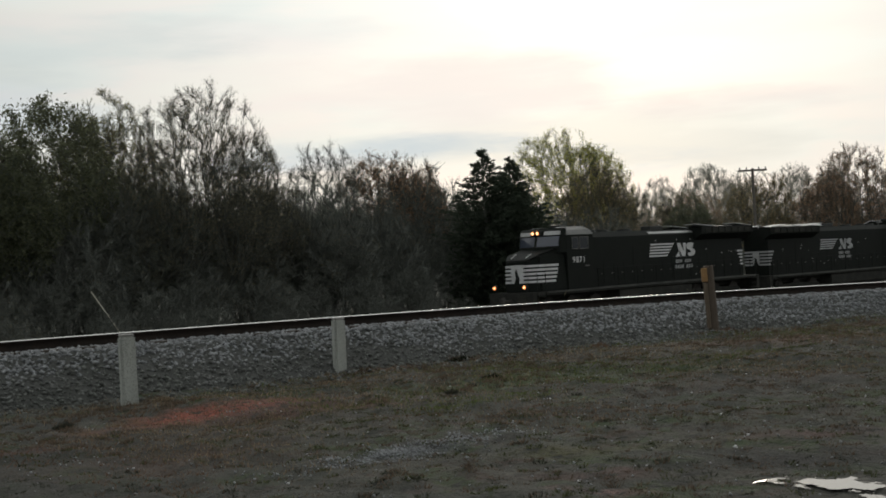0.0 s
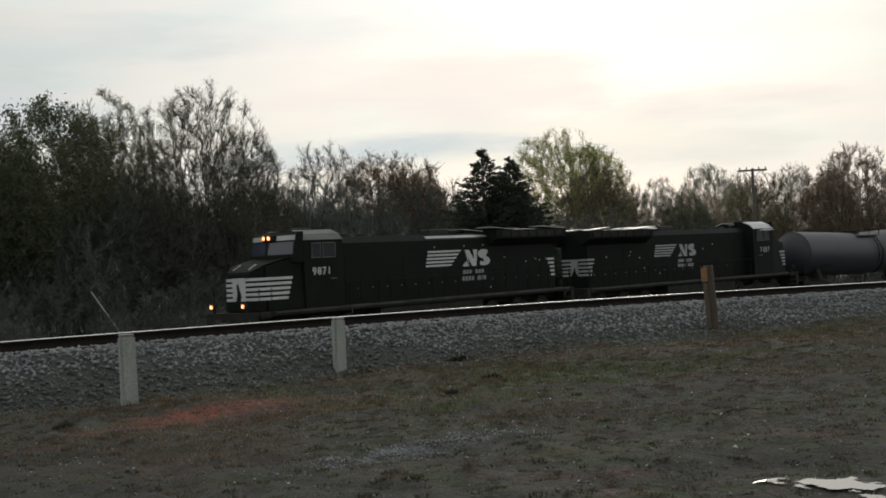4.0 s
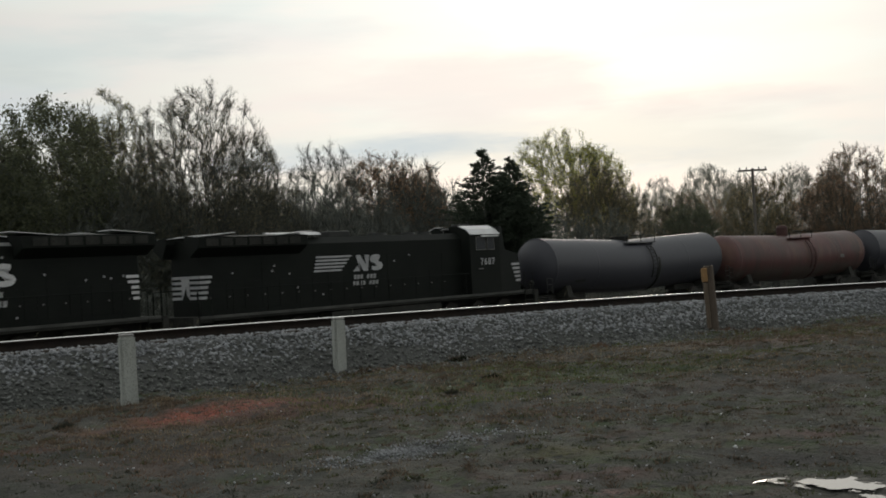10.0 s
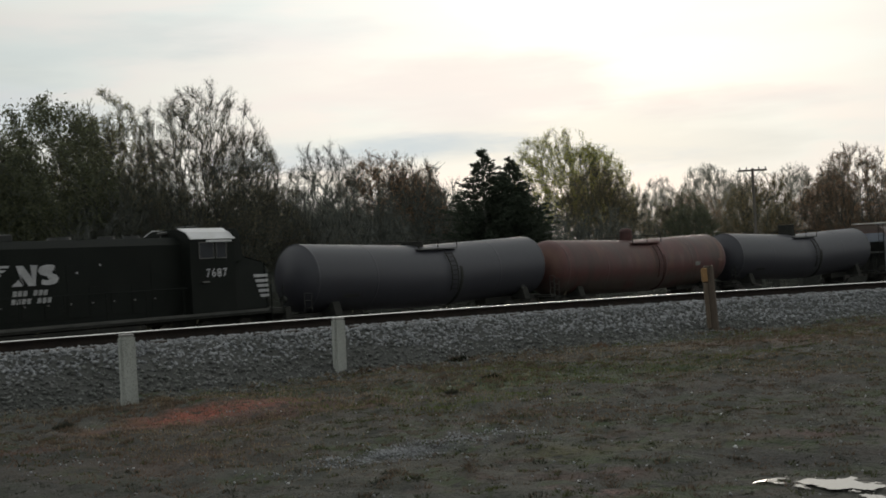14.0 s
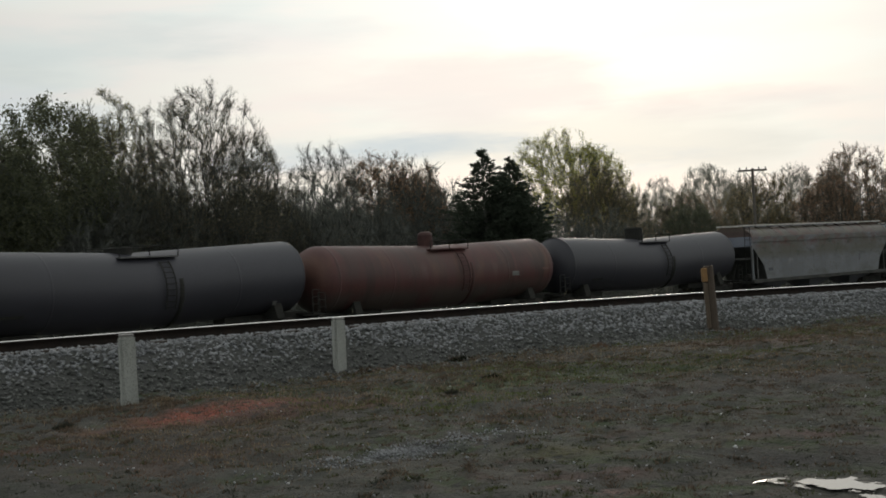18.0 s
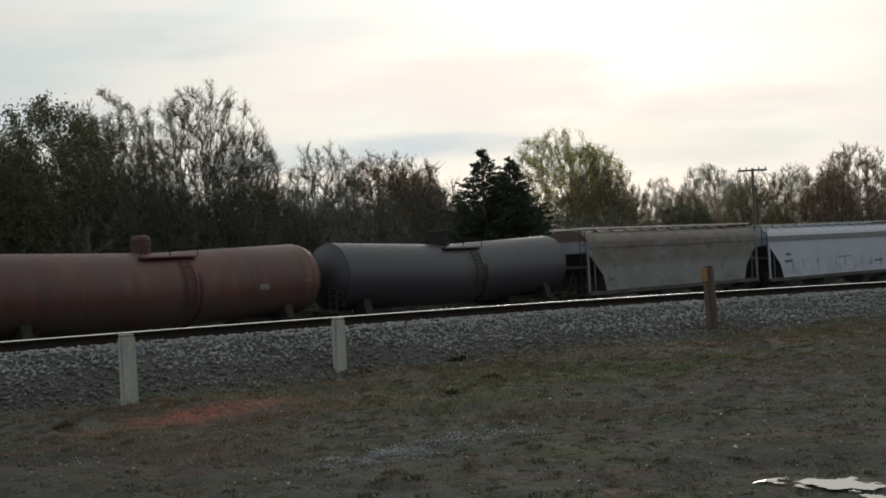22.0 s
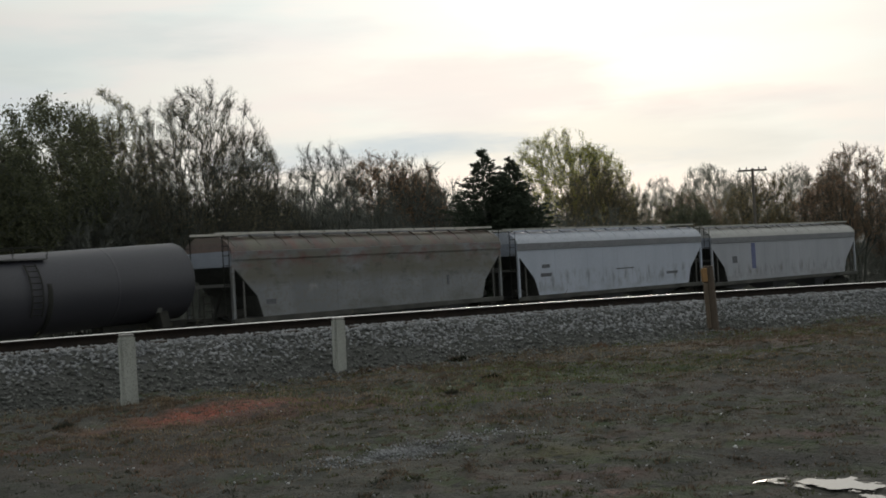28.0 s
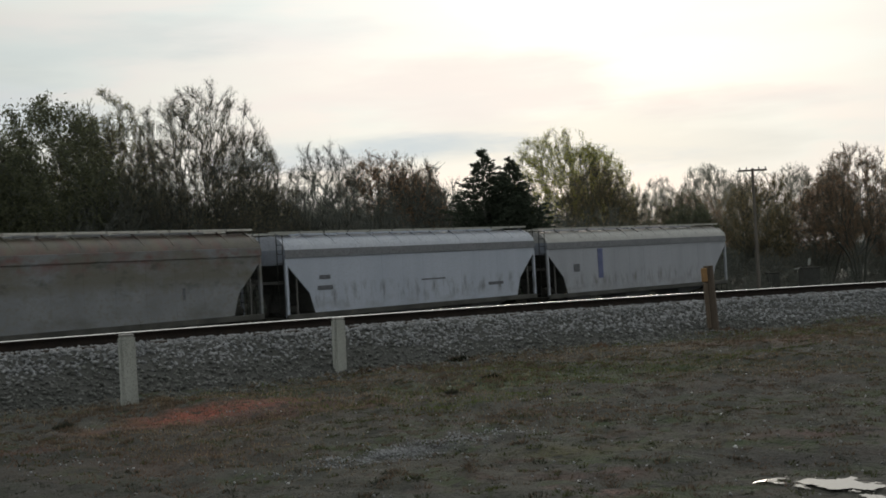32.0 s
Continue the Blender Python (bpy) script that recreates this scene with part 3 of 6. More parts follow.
def make_track(name, label, rows, bank, tie_from, tie_to):
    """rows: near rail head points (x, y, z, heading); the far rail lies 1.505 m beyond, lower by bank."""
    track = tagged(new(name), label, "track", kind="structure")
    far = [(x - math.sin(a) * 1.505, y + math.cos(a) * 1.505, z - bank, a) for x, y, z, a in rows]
    rail_along("rail", rows, track, "rusty steel rail with a bright worn head")
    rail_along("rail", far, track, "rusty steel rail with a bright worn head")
    bm = bmesh.new()
    box(bm, -0.11, 0.11, -0.55, 2.05, -0.345, -0.168)
    bmesh.ops.bevel(bm, geom=bm.edges[:], offset=0.012, segments=1, affect="EDGES")
    first = part("tie", bm, M["tie_wood"], track, "weathered wooden tie")
    seg = np.array([(x, y, z) for x, y, z, a in rows])
    run = np.concatenate([[0], np.cumsum(np.linalg.norm(np.diff(seg, axis=0), axis=1))])
    count = 0
    for s in np.arange(tie_from, tie_to, 0.53):
        x, y, z = (np.interp(s, run, seg[:, k]) for k in range(3))
        a = np.interp(s, run, [r[3] for r in rows])
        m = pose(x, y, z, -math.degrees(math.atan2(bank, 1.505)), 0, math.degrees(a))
        if count == 0:
            first.matrix_basis = m
        else:
            o = new("tie", first.data)
            o.parent, o.matrix_basis = track, m
        count += 1
    return track


near_rows = [(x, y, z, a) for s, x, y, z, a in SIDING]
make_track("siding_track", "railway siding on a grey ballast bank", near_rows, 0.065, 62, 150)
main_rows = []
for k in range(-120, 150, 2):
    a = math.atan(main_slope(k))
    main_rows.append((k + math.sin(a) * 0.7525, main_y(k) - math.cos(a) * 0.7525, main_z(k), a))
make_track("main_track", "main line track behind the siding", main_rows, 0.0, 125, 235)


def make_bed(name, rows, outline, label):
    """A ballast bank swept along the track; outline: (offset beyond the near rail, height under the rail head)."""
    vs, n = [], len(outline)
    for i, (x, y, z, a) in enumerate(rows):
        for q, h in outline:
            vs.append((x - math.sin(a) * q, y + math.cos(a) * q, z + h))
    fs = [(i * n + k, i * n + k + 1, (i + 1) * n + k + 1, (i + 1) * n + k) for i in range(len(rows) - 1) for k in range(n - 1)]
    ob = from_arrays(name, vs, fs, M["ballast"])
    return tagged(ob, label, "ballast", kind="structure")


make_bed("siding_ballast", near_rows, [(-2.3, -0.95), (-0.85, -0.20), (-0.45, -0.172), (0.75, -0.20), (1.95, -0.25), (2.4, -0.28), (3.6, -0.95)], "bank of crushed grey stone under the siding")
make_bed("main_ballast", main_rows, [(-2.6, -0.95), (-0.85, -0.20), (-0.45, -0.18), (0.75, -0.18), (1.95, -0.18), (2.4, -0.21), (4.2, -0.95)], "bank of crushed grey stone under the main line")


def rock_shapes(count, seed):
    """Small angular stones: a squashed octahedron with knocked corners."""
    r = np.random.RandomState(seed)
    base = np.array([(1, 0, 0), (-1, 0, 0), (0, 1, 0), (0, -1, 0), (0, 0, 1), (0, 0, -1)], float)
    tri = np.array([(0, 2, 4), (2, 1, 4), (1, 3, 4), (3, 0, 4), (2, 0, 5), (1, 2, 5), (3, 1, 5), (0, 3, 5)])
    v = base[None] * r.uniform(0.55, 1.25, (count, 6, 1)) + r.uniform(-0.25, 0.25, (count, 6, 3))
    ang, tilt = r.uniform(0, 6.28, count), r.uniform(-0.7, 0.7, count)
    c, s = np.cos(ang), np.sin(ang)
    x, y = v[..., 0] * c[:, None] - v[..., 1] * s[:, None], v[..., 0] * s[:, None] + v[..., 1] * c[:, None]
    z = v[..., 2] * 0.75
    ct, st = np.cos(tilt)[:, None], np.sin(tilt)[:, None]
    v = np.stack([x, y * ct - z * st, y * st + z * ct], -1)
    return v, tri


def scatter_stones(name, places, sizes, seed, material, label):
    v, tri = rock_shapes(len(places), seed)
    v = v * sizes[:, None, None] + places[:, None, :]
    f = (tri[None] + 6 * np.arange(len(places))[:, None, None]).reshape(-1, 3)
    ob = from_arrays(name, v.reshape(-1, 3), f, material)
    return tagged(ob, label, "stones", kind="stuff")


def ballast_stones():
    r = np.random.RandomState(11)
    n = 36000
    s = r.uniform(-4, 46, n)
    q = r.uniform(-2.0, 0.0, n)
    q = np.where(r.rand(n) < 0.12, r.uniform(-2.9, -1.6, n), q)
    h = np.interp(q, [-2.3, -0.85, -0.45, 0], [-0.95, -0.20, -0.172, -0.185])
    x, y, z, a = (np.interp(s, SID[:, 0], SID[:, k]) for k in (1, 2, 3, 4))
    px, py = x - np.sin(a) * q, y + np.cos(a) * q
    pz = np.maximum(z + h, ground_height(px, py)) + r.uniform(-0.012, 0.02, n)
    size = r.uniform(0.022, 0.050, n)
    places = np.stack([px, py, pz], -1)
    # the foot of the bank is choked with soil and moss
    dirty = (q + 0.35 * wave(px, py, 1.1, 14) + r.normal(0, 0.12, n) + 0.02 * np.clip(s - 4, 0, 40)) < -1.40
    scatter_stones("ballast_stones", places[~dirty], size[~dirty], 5, M["stone"], "loose crushed grey stone on the siding bank")
    keep = dirty & (r.rand(n) < 0.97)
    scatter_stones("mossy_stones", places[keep], size[keep] * 0.9, 6, M["stone_mossy"], "dark soil-stained stone at the bank's foot")


ballast_stones()


# ---- rolling stock: each vehicle stands at its middle, on the rail heads, nose towards -x ----
MOVERS = []        # (vehicle, x of its middle at the start, turn)
WHEELS = []        # (wheelset, mount, radius, sense)


def make_bogie(parent, x, axles, radius, sense=1):
    """A bogie with two cast side frames and its wheelsets."""
    reach = max(axles) + 0.45
    bm = bmesh.new()
    for side in (-1, 1):
        y0, y1 = side * 0.98 - 0.07, side * 0.98 + 0.07
        extrude(bm, [(-reach, 0.52), (-reach + 0.2, 0.72), (-0.5, 0.78), (0.5, 0.78), (reach - 0.2, 0.72), (reach, 0.52), (reach - 0.25, 0.42), (0.45, 0.30), (-0.45, 0.30), (-reach + 0.25, 0.42)], y0, y1, "y")
        for a in axles:
            softbox(bm, a - 0.13, a + 0.13, y0 - 0.03, y1 + 0.03, 0.38, 0.66, 0.03)
        for k in (-0.2, 0.0, 0.2):
            rod(bm, (k, side * 0.98, 0.34), (k, side * 0.98, 0.74), 0.07, seg=8)
    box(bm, -0.22, 0.22, -0.95, 0.95, 0.5, 0.82)
    bogie = part("bogie", bm, M["underframe"], parent, at=pose(x, 0, 0))
    for a in axles:
        bm = bmesh.new()
        rod(bm, (0, -0.9, 0), (0, 0.9, 0), 0.08, seg=10)
        for side in (-1, 1):
            rod(bm, (0, side * 0.70, 0), (0, side * 0.72, 0), radius + 0.028, seg=24)
            rod(bm, (0, side * 0.72, 0), (0, side * 0.83, 0), radius, seg=24)
            for h in range(3):
                g = 2.094 * h
                rod(bm, (0.55 * radius * math.cos(g), side * 0.84, 0.55 * radius * math.sin(g)), (0.55 * radius * math.cos(g), side * 0.86, 0.55 * radius * math.sin(g)), 0.06, seg=8)
        ws = part("wheelset", bm, M["wheel_steel"], bogie, "worn steel wheels on an axle", at=pose(a, 0, radius))
        WHEELS.append((ws, (a, 0, radius), radius, sense))
    return bogie


def quad_plate(name, parent, points, material, label="", thick=0.006):
    """A thin painted plate or marking in a plane y = const: points (x, z); y and its outward sense are given by points[0]."""
    (y, out), pts = points[0], points[1:]
    bm = bmesh.new()
    extrude(bm, pts, y, y + out * thick, "y")
    return part(name, bm, material, parent, label)


def lettering(parent, text, x, y, z, size, side, material, label):
    cu = bpy.data.curves.new("lettering", "FONT")
    cu.body, cu.size, cu.extrude, cu.align_x, cu.space_character = text, size, 0.003, "CENTER", 1.25
    cu.offset = 0.008
    tmp = new("tmp_text", cu)
    bpy.context.view_layer.update()
    me = bpy.data.meshes.new_from_object(tmp.evaluated_get(bpy.context.evaluated_depsgraph_get()))
    bpy.data.objects.remove(tmp)
    me.name = "road_number"
    me.materials.clear()
    me.materials.append(material)
    ob = new("road_number", me)
    ob.parent = parent
    ob.matrix_basis = pose(x, y, z, 90, 0, 0 if side < 0 else 180)
    return tagged(ob, label)


def side_emblem(parent, side, x0, way, paint, size=1.0):
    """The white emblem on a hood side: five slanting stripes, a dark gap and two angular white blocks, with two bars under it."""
    y = side * 0.9165

    def at(pts):
        return [(x0 + way * px * size, 3.08 + (pz - 3.08) * size) for px, pz in pts]
    for k in range(5):
        zt = 3.55 - 0.172 * k
        zb, lean = zt - 0.098, 0.26
        a, b = 0.30 - (3.55 - zt) * lean, 2.75 - (3.55 - zt) * 1.05
        quad_plate("emblem_stripe", parent, [(y, side)] + at([(a, zt), (b, zt), (b - 0.10, zb), (a - 0.03, zb)]), paint, "white paint stripe")
    quad_plate("emblem_block", parent, [(y, side)] + at([(2.78, 2.70), (3.30, 2.70), (3.12, 2.98)]), paint, "angular white paint block")
    quad_plate("emblem_block", parent, [(y, side)] + at([(3.02, 3.53), (3.34, 3.53), (3.72, 3.02), (3.66, 3.53), (3.98, 3.53), (3.86, 2.70), (3.55, 2.70), (3.20, 3.20), (3.34, 2.74), (3.20, 3.02)]), paint, "angular white paint block")
    # a thick curl: two half rings joined, as one band
    rim = []
    for k in range(9):
        g = radians(40 + 230 * k / 8)
        rim.append((4.48 + 0.30 * math.cos(g) * 1.25, 3.30 + 0.135 * math.sin(g)))
    for k in range(9):
        g = radians(90 - 230 * k / 8)
        rim.append((4.46 + 0.32 * math.cos(g) * 1.25, 2.945 + 0.145 * math.sin(g)))
    upper, lower = [], []
    for k, (px, pz) in enumerate(rim):
        (xa, za), (xb, zb) = rim[max(k - 1, 0)], rim[min(k + 1, len(rim) - 1)]
        m = math.hypot(xb - xa, zb - za) or 1
        nx, nz = -(zb - za) / m * 0.10, (xb - xa) / m * 0.10
        upper.append((px + nx, pz + nz))
        lower.append((px - nx, pz - nz))
    quad_plate("emblem_block", parent, [(y, side)] + at(upper + lower[::-1]), paint, "rounded white paint block")
    # two lines of worn lettering as slanting bars, broken where the doors part
    for z0, z1, x1, count, gap in ((2.30, 2.52, 2.80, 7, 3), (1.98, 2.20, 2.72, 8, 4)):
        for k in range(count):
            a = x1 + 0.235 * k
            if k == gap:
                continue
            quad_plate("name_bar", parent, [(y, side)] + at([(a, z0), (a + 0.17, z0), (a + 0.215, z1), (a + 0.045, z1)]), M["stencil_pale"], "faded white lettering bar")


M["stencil_pale"] = surface("stencil_pale", (0.42, 0.42, 0.42), (0.30, 0.30, 0.30), 0.7, 0, 9, 20, 0.0, (0.15, 0.15, 0.15), streak=(3, 1, 1))


def make_locomotive(number, label, lights, paint, emblem_paint, awning):
    loco = tagged(new("locomotive"), label, "locomotive", "locomotives of the train")
    bl = M["loco_black"]
    # frame, walkway and tank
    bm = bmesh.new()
    softbox(bm, -10.3, 10.3, -1.45, 1.45, 1.17, 1.36, 0.02)
    box(bm, -10.0, 10.0, -0.55, 0.55, 0.85, 1.18)
    part("frame", bm, M["underframe"], loco)
    for side in (-1, 1):
        bm = bmesh.new()
        softbox(bm, -9.35, 10.2, side * 1.452, side * 1.49, 1.27, 1.37, 0.008)
        part("walkway_edge", bm, M["dusty_sill"], loco, "dusty grey walkway edge")
    bm = bmesh.new()
    extrude(bm, [(-1.40, 0.55), (-1.2, 0.32), (1.2, 0.32), (1.40, 0.55), (1.40, 1.12), (1.2, 1.17), (-1.2, 1.17), (-1.40, 1.12)], -3.4, 3.4, "x")
    part("fuel_tank", bm, M["underframe"], loco)
    for k, x in ((-1, -10.55), (1, 10.55)):
        bm = bmesh.new()
        extrude(bm, [(-1.48, 1.36), (-1.48, 0.55), (-1.2, 0.18), (1.2, 0.18), (1.48, 0.55), (1.48, 1.36)], x, x - k * 0.28, "x")
        part("pilot", bm, M["underframe"], loco, "dark snow plough plate under the end platform")
        bm = bmesh.new()
        softbox(bm, min(x, x + k * 0.62), max(x, x + k * 0.62), -0.16, 0.16, 0.72, 1.02, 0.05)
        rod(bm, (x + k * 0.55, -0.1, 0.60), (x + k * 0.55, 0.12, 1.12), 0.16, seg=10)
        part("coupler", bm, M["wheel_steel"], loco)
        for yy in (-0.55, 0.55):
            bm = bmesh.new()
            rod(bm, (x + k * 0.02, yy, 0.95), (x + k * 0.30, yy * 0.95, 0.55), 0.03, seg=6)
            part("air_hose", bm, M["underframe"], loco)
    # cab
    bm = bmesh.new()
    extrude(bm, [(-1.47, 1.36), (-1.47, 4.18), (-1.22, 4.42), (-0.75, 4.60), (0.75, 4.60), (1.22, 4.42), (1.47, 4.18), (1.47, 1.36)], -7.72, -5.55, "x")
    cab = part("cab", bm, bl, loco, "black cab with painted road number")
    # raked cab front, folded along its middle
    def ring(off, z):
        return [(-7.70, -1.46, z), (-8.18 + off * 0.7, -1.40, z), (-8.52 + off, 0, z), (-8.18 + off * 0.7, 1.40, z), (-7.70, 1.46, z)]
    bm = bmesh.new()
    levels = [[bm.verts.new(p) for p in ring(o, z)] for o, z in ((-0.03, 3.3), (0.0, 3.58), (0.16, 4.2), (0.24, 4.44), (0.40, 4.56))]
    for r0, r1 in zip(levels, levels[1:]):
        for i in range(5):
            bm.faces.new((r0[i], r0[(i + 1) % 5], r1[(i + 1) % 5], r1[i]))
    bm.faces.new(levels[0]), bm.faces.new(levels[-1][::-1])
    part("cab_front", bm, bl, cab)

    def pane_on_front(name, side, f0, f1, z0, z1, mat, label):
        """A pane on one half of the raked front, between two shares of its width, from z0 to z1, standing proud."""
        bm = bmesh.new()

        def at(f, z):
            off = np.interp(z, (3.3, 3.58, 4.2, 4.44, 4.56), (-0.03, 0.0, 0.16, 0.24, 0.40))
            return Vector((-8.52 + off + f * (0.34 - 0.3 * off), side * 1.40 * f, z))
        d = Vector((-0.97, side * 0.23, 0)) * 0.014
        quad = [at(f0, z0), at(f1, z0), at(f1, z1), at(f0, z1)]
        a, b = [bm.verts.new(v + d) for v in quad], [bm.verts.new(v - d) for v in quad]
        for i in range(4):
            bm.faces.new((a[i], a[(i + 1) % 4], b[(i + 1) % 4], b[i]))
        bm.faces.new(a), bm.faces.new(b[::-1])
        return part(name, bm, mat, cab, label)
    for side in (-1, 1):
        pane_on_front("windshield", side, 0.06, 0.94, 3.64, 4.15, M["windshield"], "dark glass windshield reflecting the sky")
        pane_on_front("brow_panel", side, 0.30, 0.97, 4.22, 4.42, M["pale_metal"] if lights else bl, "pale brow panel over the windshield")
    # pale roof slopes of the cab
    for side in (-1, 1):
        bm = bmesh.new()
        extrude(bm, [(side * 1.235, 4.425), (side * 1.50, 4.175), (side * 1.52, 4.19), (side * 1.25, 4.455), (side * 0.78, 4.635), (side * 0.74, 4.612)], -7.75, -5.56, "x")
        part("roof_slope", bm, M["cab_grey"] if lights else M["white_paint"], cab, "grey cab roof slope" if lights else "pale cab roof slope")
        # side window in a frame
        for xa, xb in ((-7.28, -6.82), (-6.66, -6.0)):
            bm = bmesh.new()
            ya, yb = side * 1.472, side * 1.482
            box(bm, xa, xb, min(ya, yb), max(ya, yb), 3.47, 4.04)
            pane = part("side_window", bm, M["window"], cab, "dark cab side window")
            bm = bmesh.new()
            yc, yd = min(side * 1.474, side * 1.496), max(side * 1.474, side * 1.496)
            for a, b, c, d in ((xa - 0.035, xb + 0.035, 3.435, 3.47), (xa - 0.035, xb + 0.035, 4.04, 4.075), (xa - 0.035, xa, 3.47, 4.04), (xb, xb + 0.035, 3.47, 4.04)):
                box(bm, a, b, yc, yd, c, d)
            part("window_frame", bm, M["grey_sill"], pane)
        if awning:
            bm = bmesh.new()
            extrude(bm, [(-7.40, 4.06), (-6.30, 4.06), (-6.35, 4.14), (-7.35, 4.14)], side * 1.478, side * 1.74, "y")
            part("awning", bm, M["white_paint"], cab, "pale awning over the cab window")
        lettering(cab, number, -6.78, side * 1.475, 2.74, 0.44, side, paint, "white painted road number")
        bm = bmesh.new()
        softbox(bm, -6.35, -6.05, min(side * 1.47, side * 1.58), max(side * 1.47, side * 1.58), 2.52, 2.58, 0.01)
        part("grab_step", bm, M["grey_sill"], cab)
    # nose
    bm = bmesh.new()
    plan = [(-10.0, -0.82), (-9.55, -1.22), (-7.70, -1.42), (-7.70, 1.42), (-9.55, 1.22), (-10.0, 0.82)]
    tops = {-10.0: (2.96, 0.94), -9.55: (3.24, 0.90), -7.70: (3.64, 0.90)}
    vs0 = [bm.verts.new((x, y, 1.36)) for x, y in plan]
    vs1 = [bm.verts.new((x, y * tops[x][1], tops[x][0])) for x, y in plan]
    for i in range(6):
        bm.faces.new((vs0[i], vs0[(i + 1) % 6], vs1[(i + 1) % 6], vs1[i]))
    bm.faces.new(vs0)
    bm.faces.new((vs1[0], vs1[5], vs1[4], vs1[1])), bm.faces.new((vs1[1], vs1[4], vs1[3], vs1[2]))
    bmesh.ops.bevel(bm, geom=bm.edges[:], offset=0.05, segments=2, affect="EDGES")
    nose = part("nose", bm, bl, loco, "black wide nose with white stripes", smooth="sharp")
    # five stripes on the nose front and round its sides, broken by a white panel in the middle
    for k in range(5):
        zt = 2.74 - 0.20 * k
        zb = zt - 0.115
        for side in (-1, 1):
            xr = (-8.22 if lights else -8.85) - (2.74 - zt) * 0.36
            bm = bmesh.new()
            rings = []
            for z, slant in ((zb, -0.035), (zt, 0.0)):
                taper = 1 - 0.10 * (z - 1.36) / 2.1
                end = xr + slant
                wide = 1.22 + 0.20 * (end + 9.55) / 1.85
                for push in (0.022, -0.05):
                    rings.append([bm.verts.new((x - push * nx, side * (y * taper + push * ny), z)) for x, y, nx, ny in ((-10.0, 0.44, 1.0, 0.0), (-10.0, 0.82, 0.9, 0.45), (-9.55, 1.22, 0.45, 0.9), (end, wide, 0.13, 0.99))])
            (lo_out, lo_in, hi_out, hi_in) = rings
            for i in range(3):
                bm.faces.new((lo_out[i], lo_out[i + 1], hi_out[i + 1], hi_out[i]))
                bm.faces.new((lo_in[i], lo_in[i + 1], hi_in[i + 1], hi_in[i]))
                bm.faces.new((lo_out[i], lo_out[i + 1], lo_in[i + 1], lo_in[i]))
                bm.faces.new((hi_out[i], hi_out[i + 1], hi_in[i + 1], hi_in[i]))
            for i in (0, 3):
                bm.faces.new((lo_out[i], hi_out[i], hi_in[i], lo_in[i]))
            part("nose_stripe", bm, paint, nose, "white nose stripe")
    bm = bmesh.new()
    extrude(bm, [(-0.42, 2.76), (0.40, 2.76), (0.40, 1.82), (0.22, 1.82), (0.10, 2.10), (0.16, 2.42), (0.02, 2.58), (-0.06, 2.30), (-0.18, 2.02), (-0.10, 1.82), (-0.42, 1.82)], -10.022, -9.95, "x")
    part("nose_panel", bm, paint, nose, "white painted panel with a dark figure cut out")
    for side in (-1, 1):
        bm = bmesh.new()
        rod(bm, (-9.45, side * 0.5, 3.29), (-9.85, side * 0.5, 3.09), 0.025, seg=6)
        part("nose_grab", bm, M["pale_metal"], nose)
    # long hood
    bm = bmesh.new()
    extrude(bm, [(-0.90, 1.36), (-0.90, 4.02), (-0.62, 4.30), (0.62, 4.30), (0.90, 4.02), (0.90, 1.36)], -5.55, 9.72, "x")
    hood = part("hood", bm, bl, loco, "long black engine hood with access doors")
    for side in (-1, 1):
        # access doors
        for i in range(16):
            x = -5.0 + i * 0.9
            bm = bmesh.new()
            softbox(bm, x + 0.03, x + 0.87, min(side * 0.902, side * 0.915) - 0.0, max(side * 0.902, side * 0.915), 1.55, 2.62 if i % 4 else 3.4, 0.005)
            door = part("access_door", bm, bl, hood)
            bm = bmesh.new()
            rod(bm, (x + 0.75, side * 0.915, 2.05), (x + 0.75, side * 0.945, 2.05), 0.035, seg=8)
            part("latch", bm, M["grey_sill"], door)
        # radiator wing
        bm = bmesh.new()
        extrude(bm, [(side * 0.88, 3.62), (side * 1.46, 3.98), (side * 1.48, 4.38), (side * 0.6, 4.47), (side * 0.6, 4.2)], 4.6, 10.15, "x")
        wing = part("radiator_wing", bm, bl, hood, "overhanging black radiator wing")
        # pale plates: glare of the sky on the wing tops painted as colour
        for xa, xb in ((4.25, 6.05), (8.3, 10.1)):
            bm = bmesh.new()
            extrude(bm, [(xa, 4.53), (xb, 4.40), (xb, 4.43), (xa, 4.57)], side * 0.5, side * 1.40, "y")
            part("roof_plate", bm, M["pale_metal"], wing, "sloping roof plate with sky glare painted pale")
        for i in range(7):
            bm = bmesh.new()
            box(bm, 5.0 + i * 0.7, 5.58 + i * 0.7, min(side * 1.47, side * 1.492), max(side * 1.47, side * 1.492), 4.05, 4.33)
            part("radiator_louvre", bm, M["underframe"], wing)
        side_emblem(hood, side, 0.0 if side < 0 else 3.94, 1 if side < 0 else -1, emblem_paint, 0.94 if lights else 0.84)
        # small pale stencils on the hood doors
        marks = ((0.75, 3.69), (2.81, 3.70), (4.17, 3.71), (5.76, 3.07), (7.42, 2.81), (8.2, 2.91), (8.49, 2.83), (9.04, 2.90), (4.62, 1.66)) if side < 0 else ((6.0, 3.17), (5.21, 2.82), (6.12, 2.97), (4.8, 2.24), (-0.96, 3.13), (-1.94, 3.38), (8.15, 2.96), (3.4, 1.88))
        for mx, mz in marks:
            quad_plate("stencil_mark", hood, [(side * 0.917, side), (mx - 0.05, mz - 0.035), (mx + 0.04, mz - 0.04), (mx + 0.05, mz + 0.03), (mx - 0.03, mz + 0.04)], M["stencil_pale"], "small pale stencil")
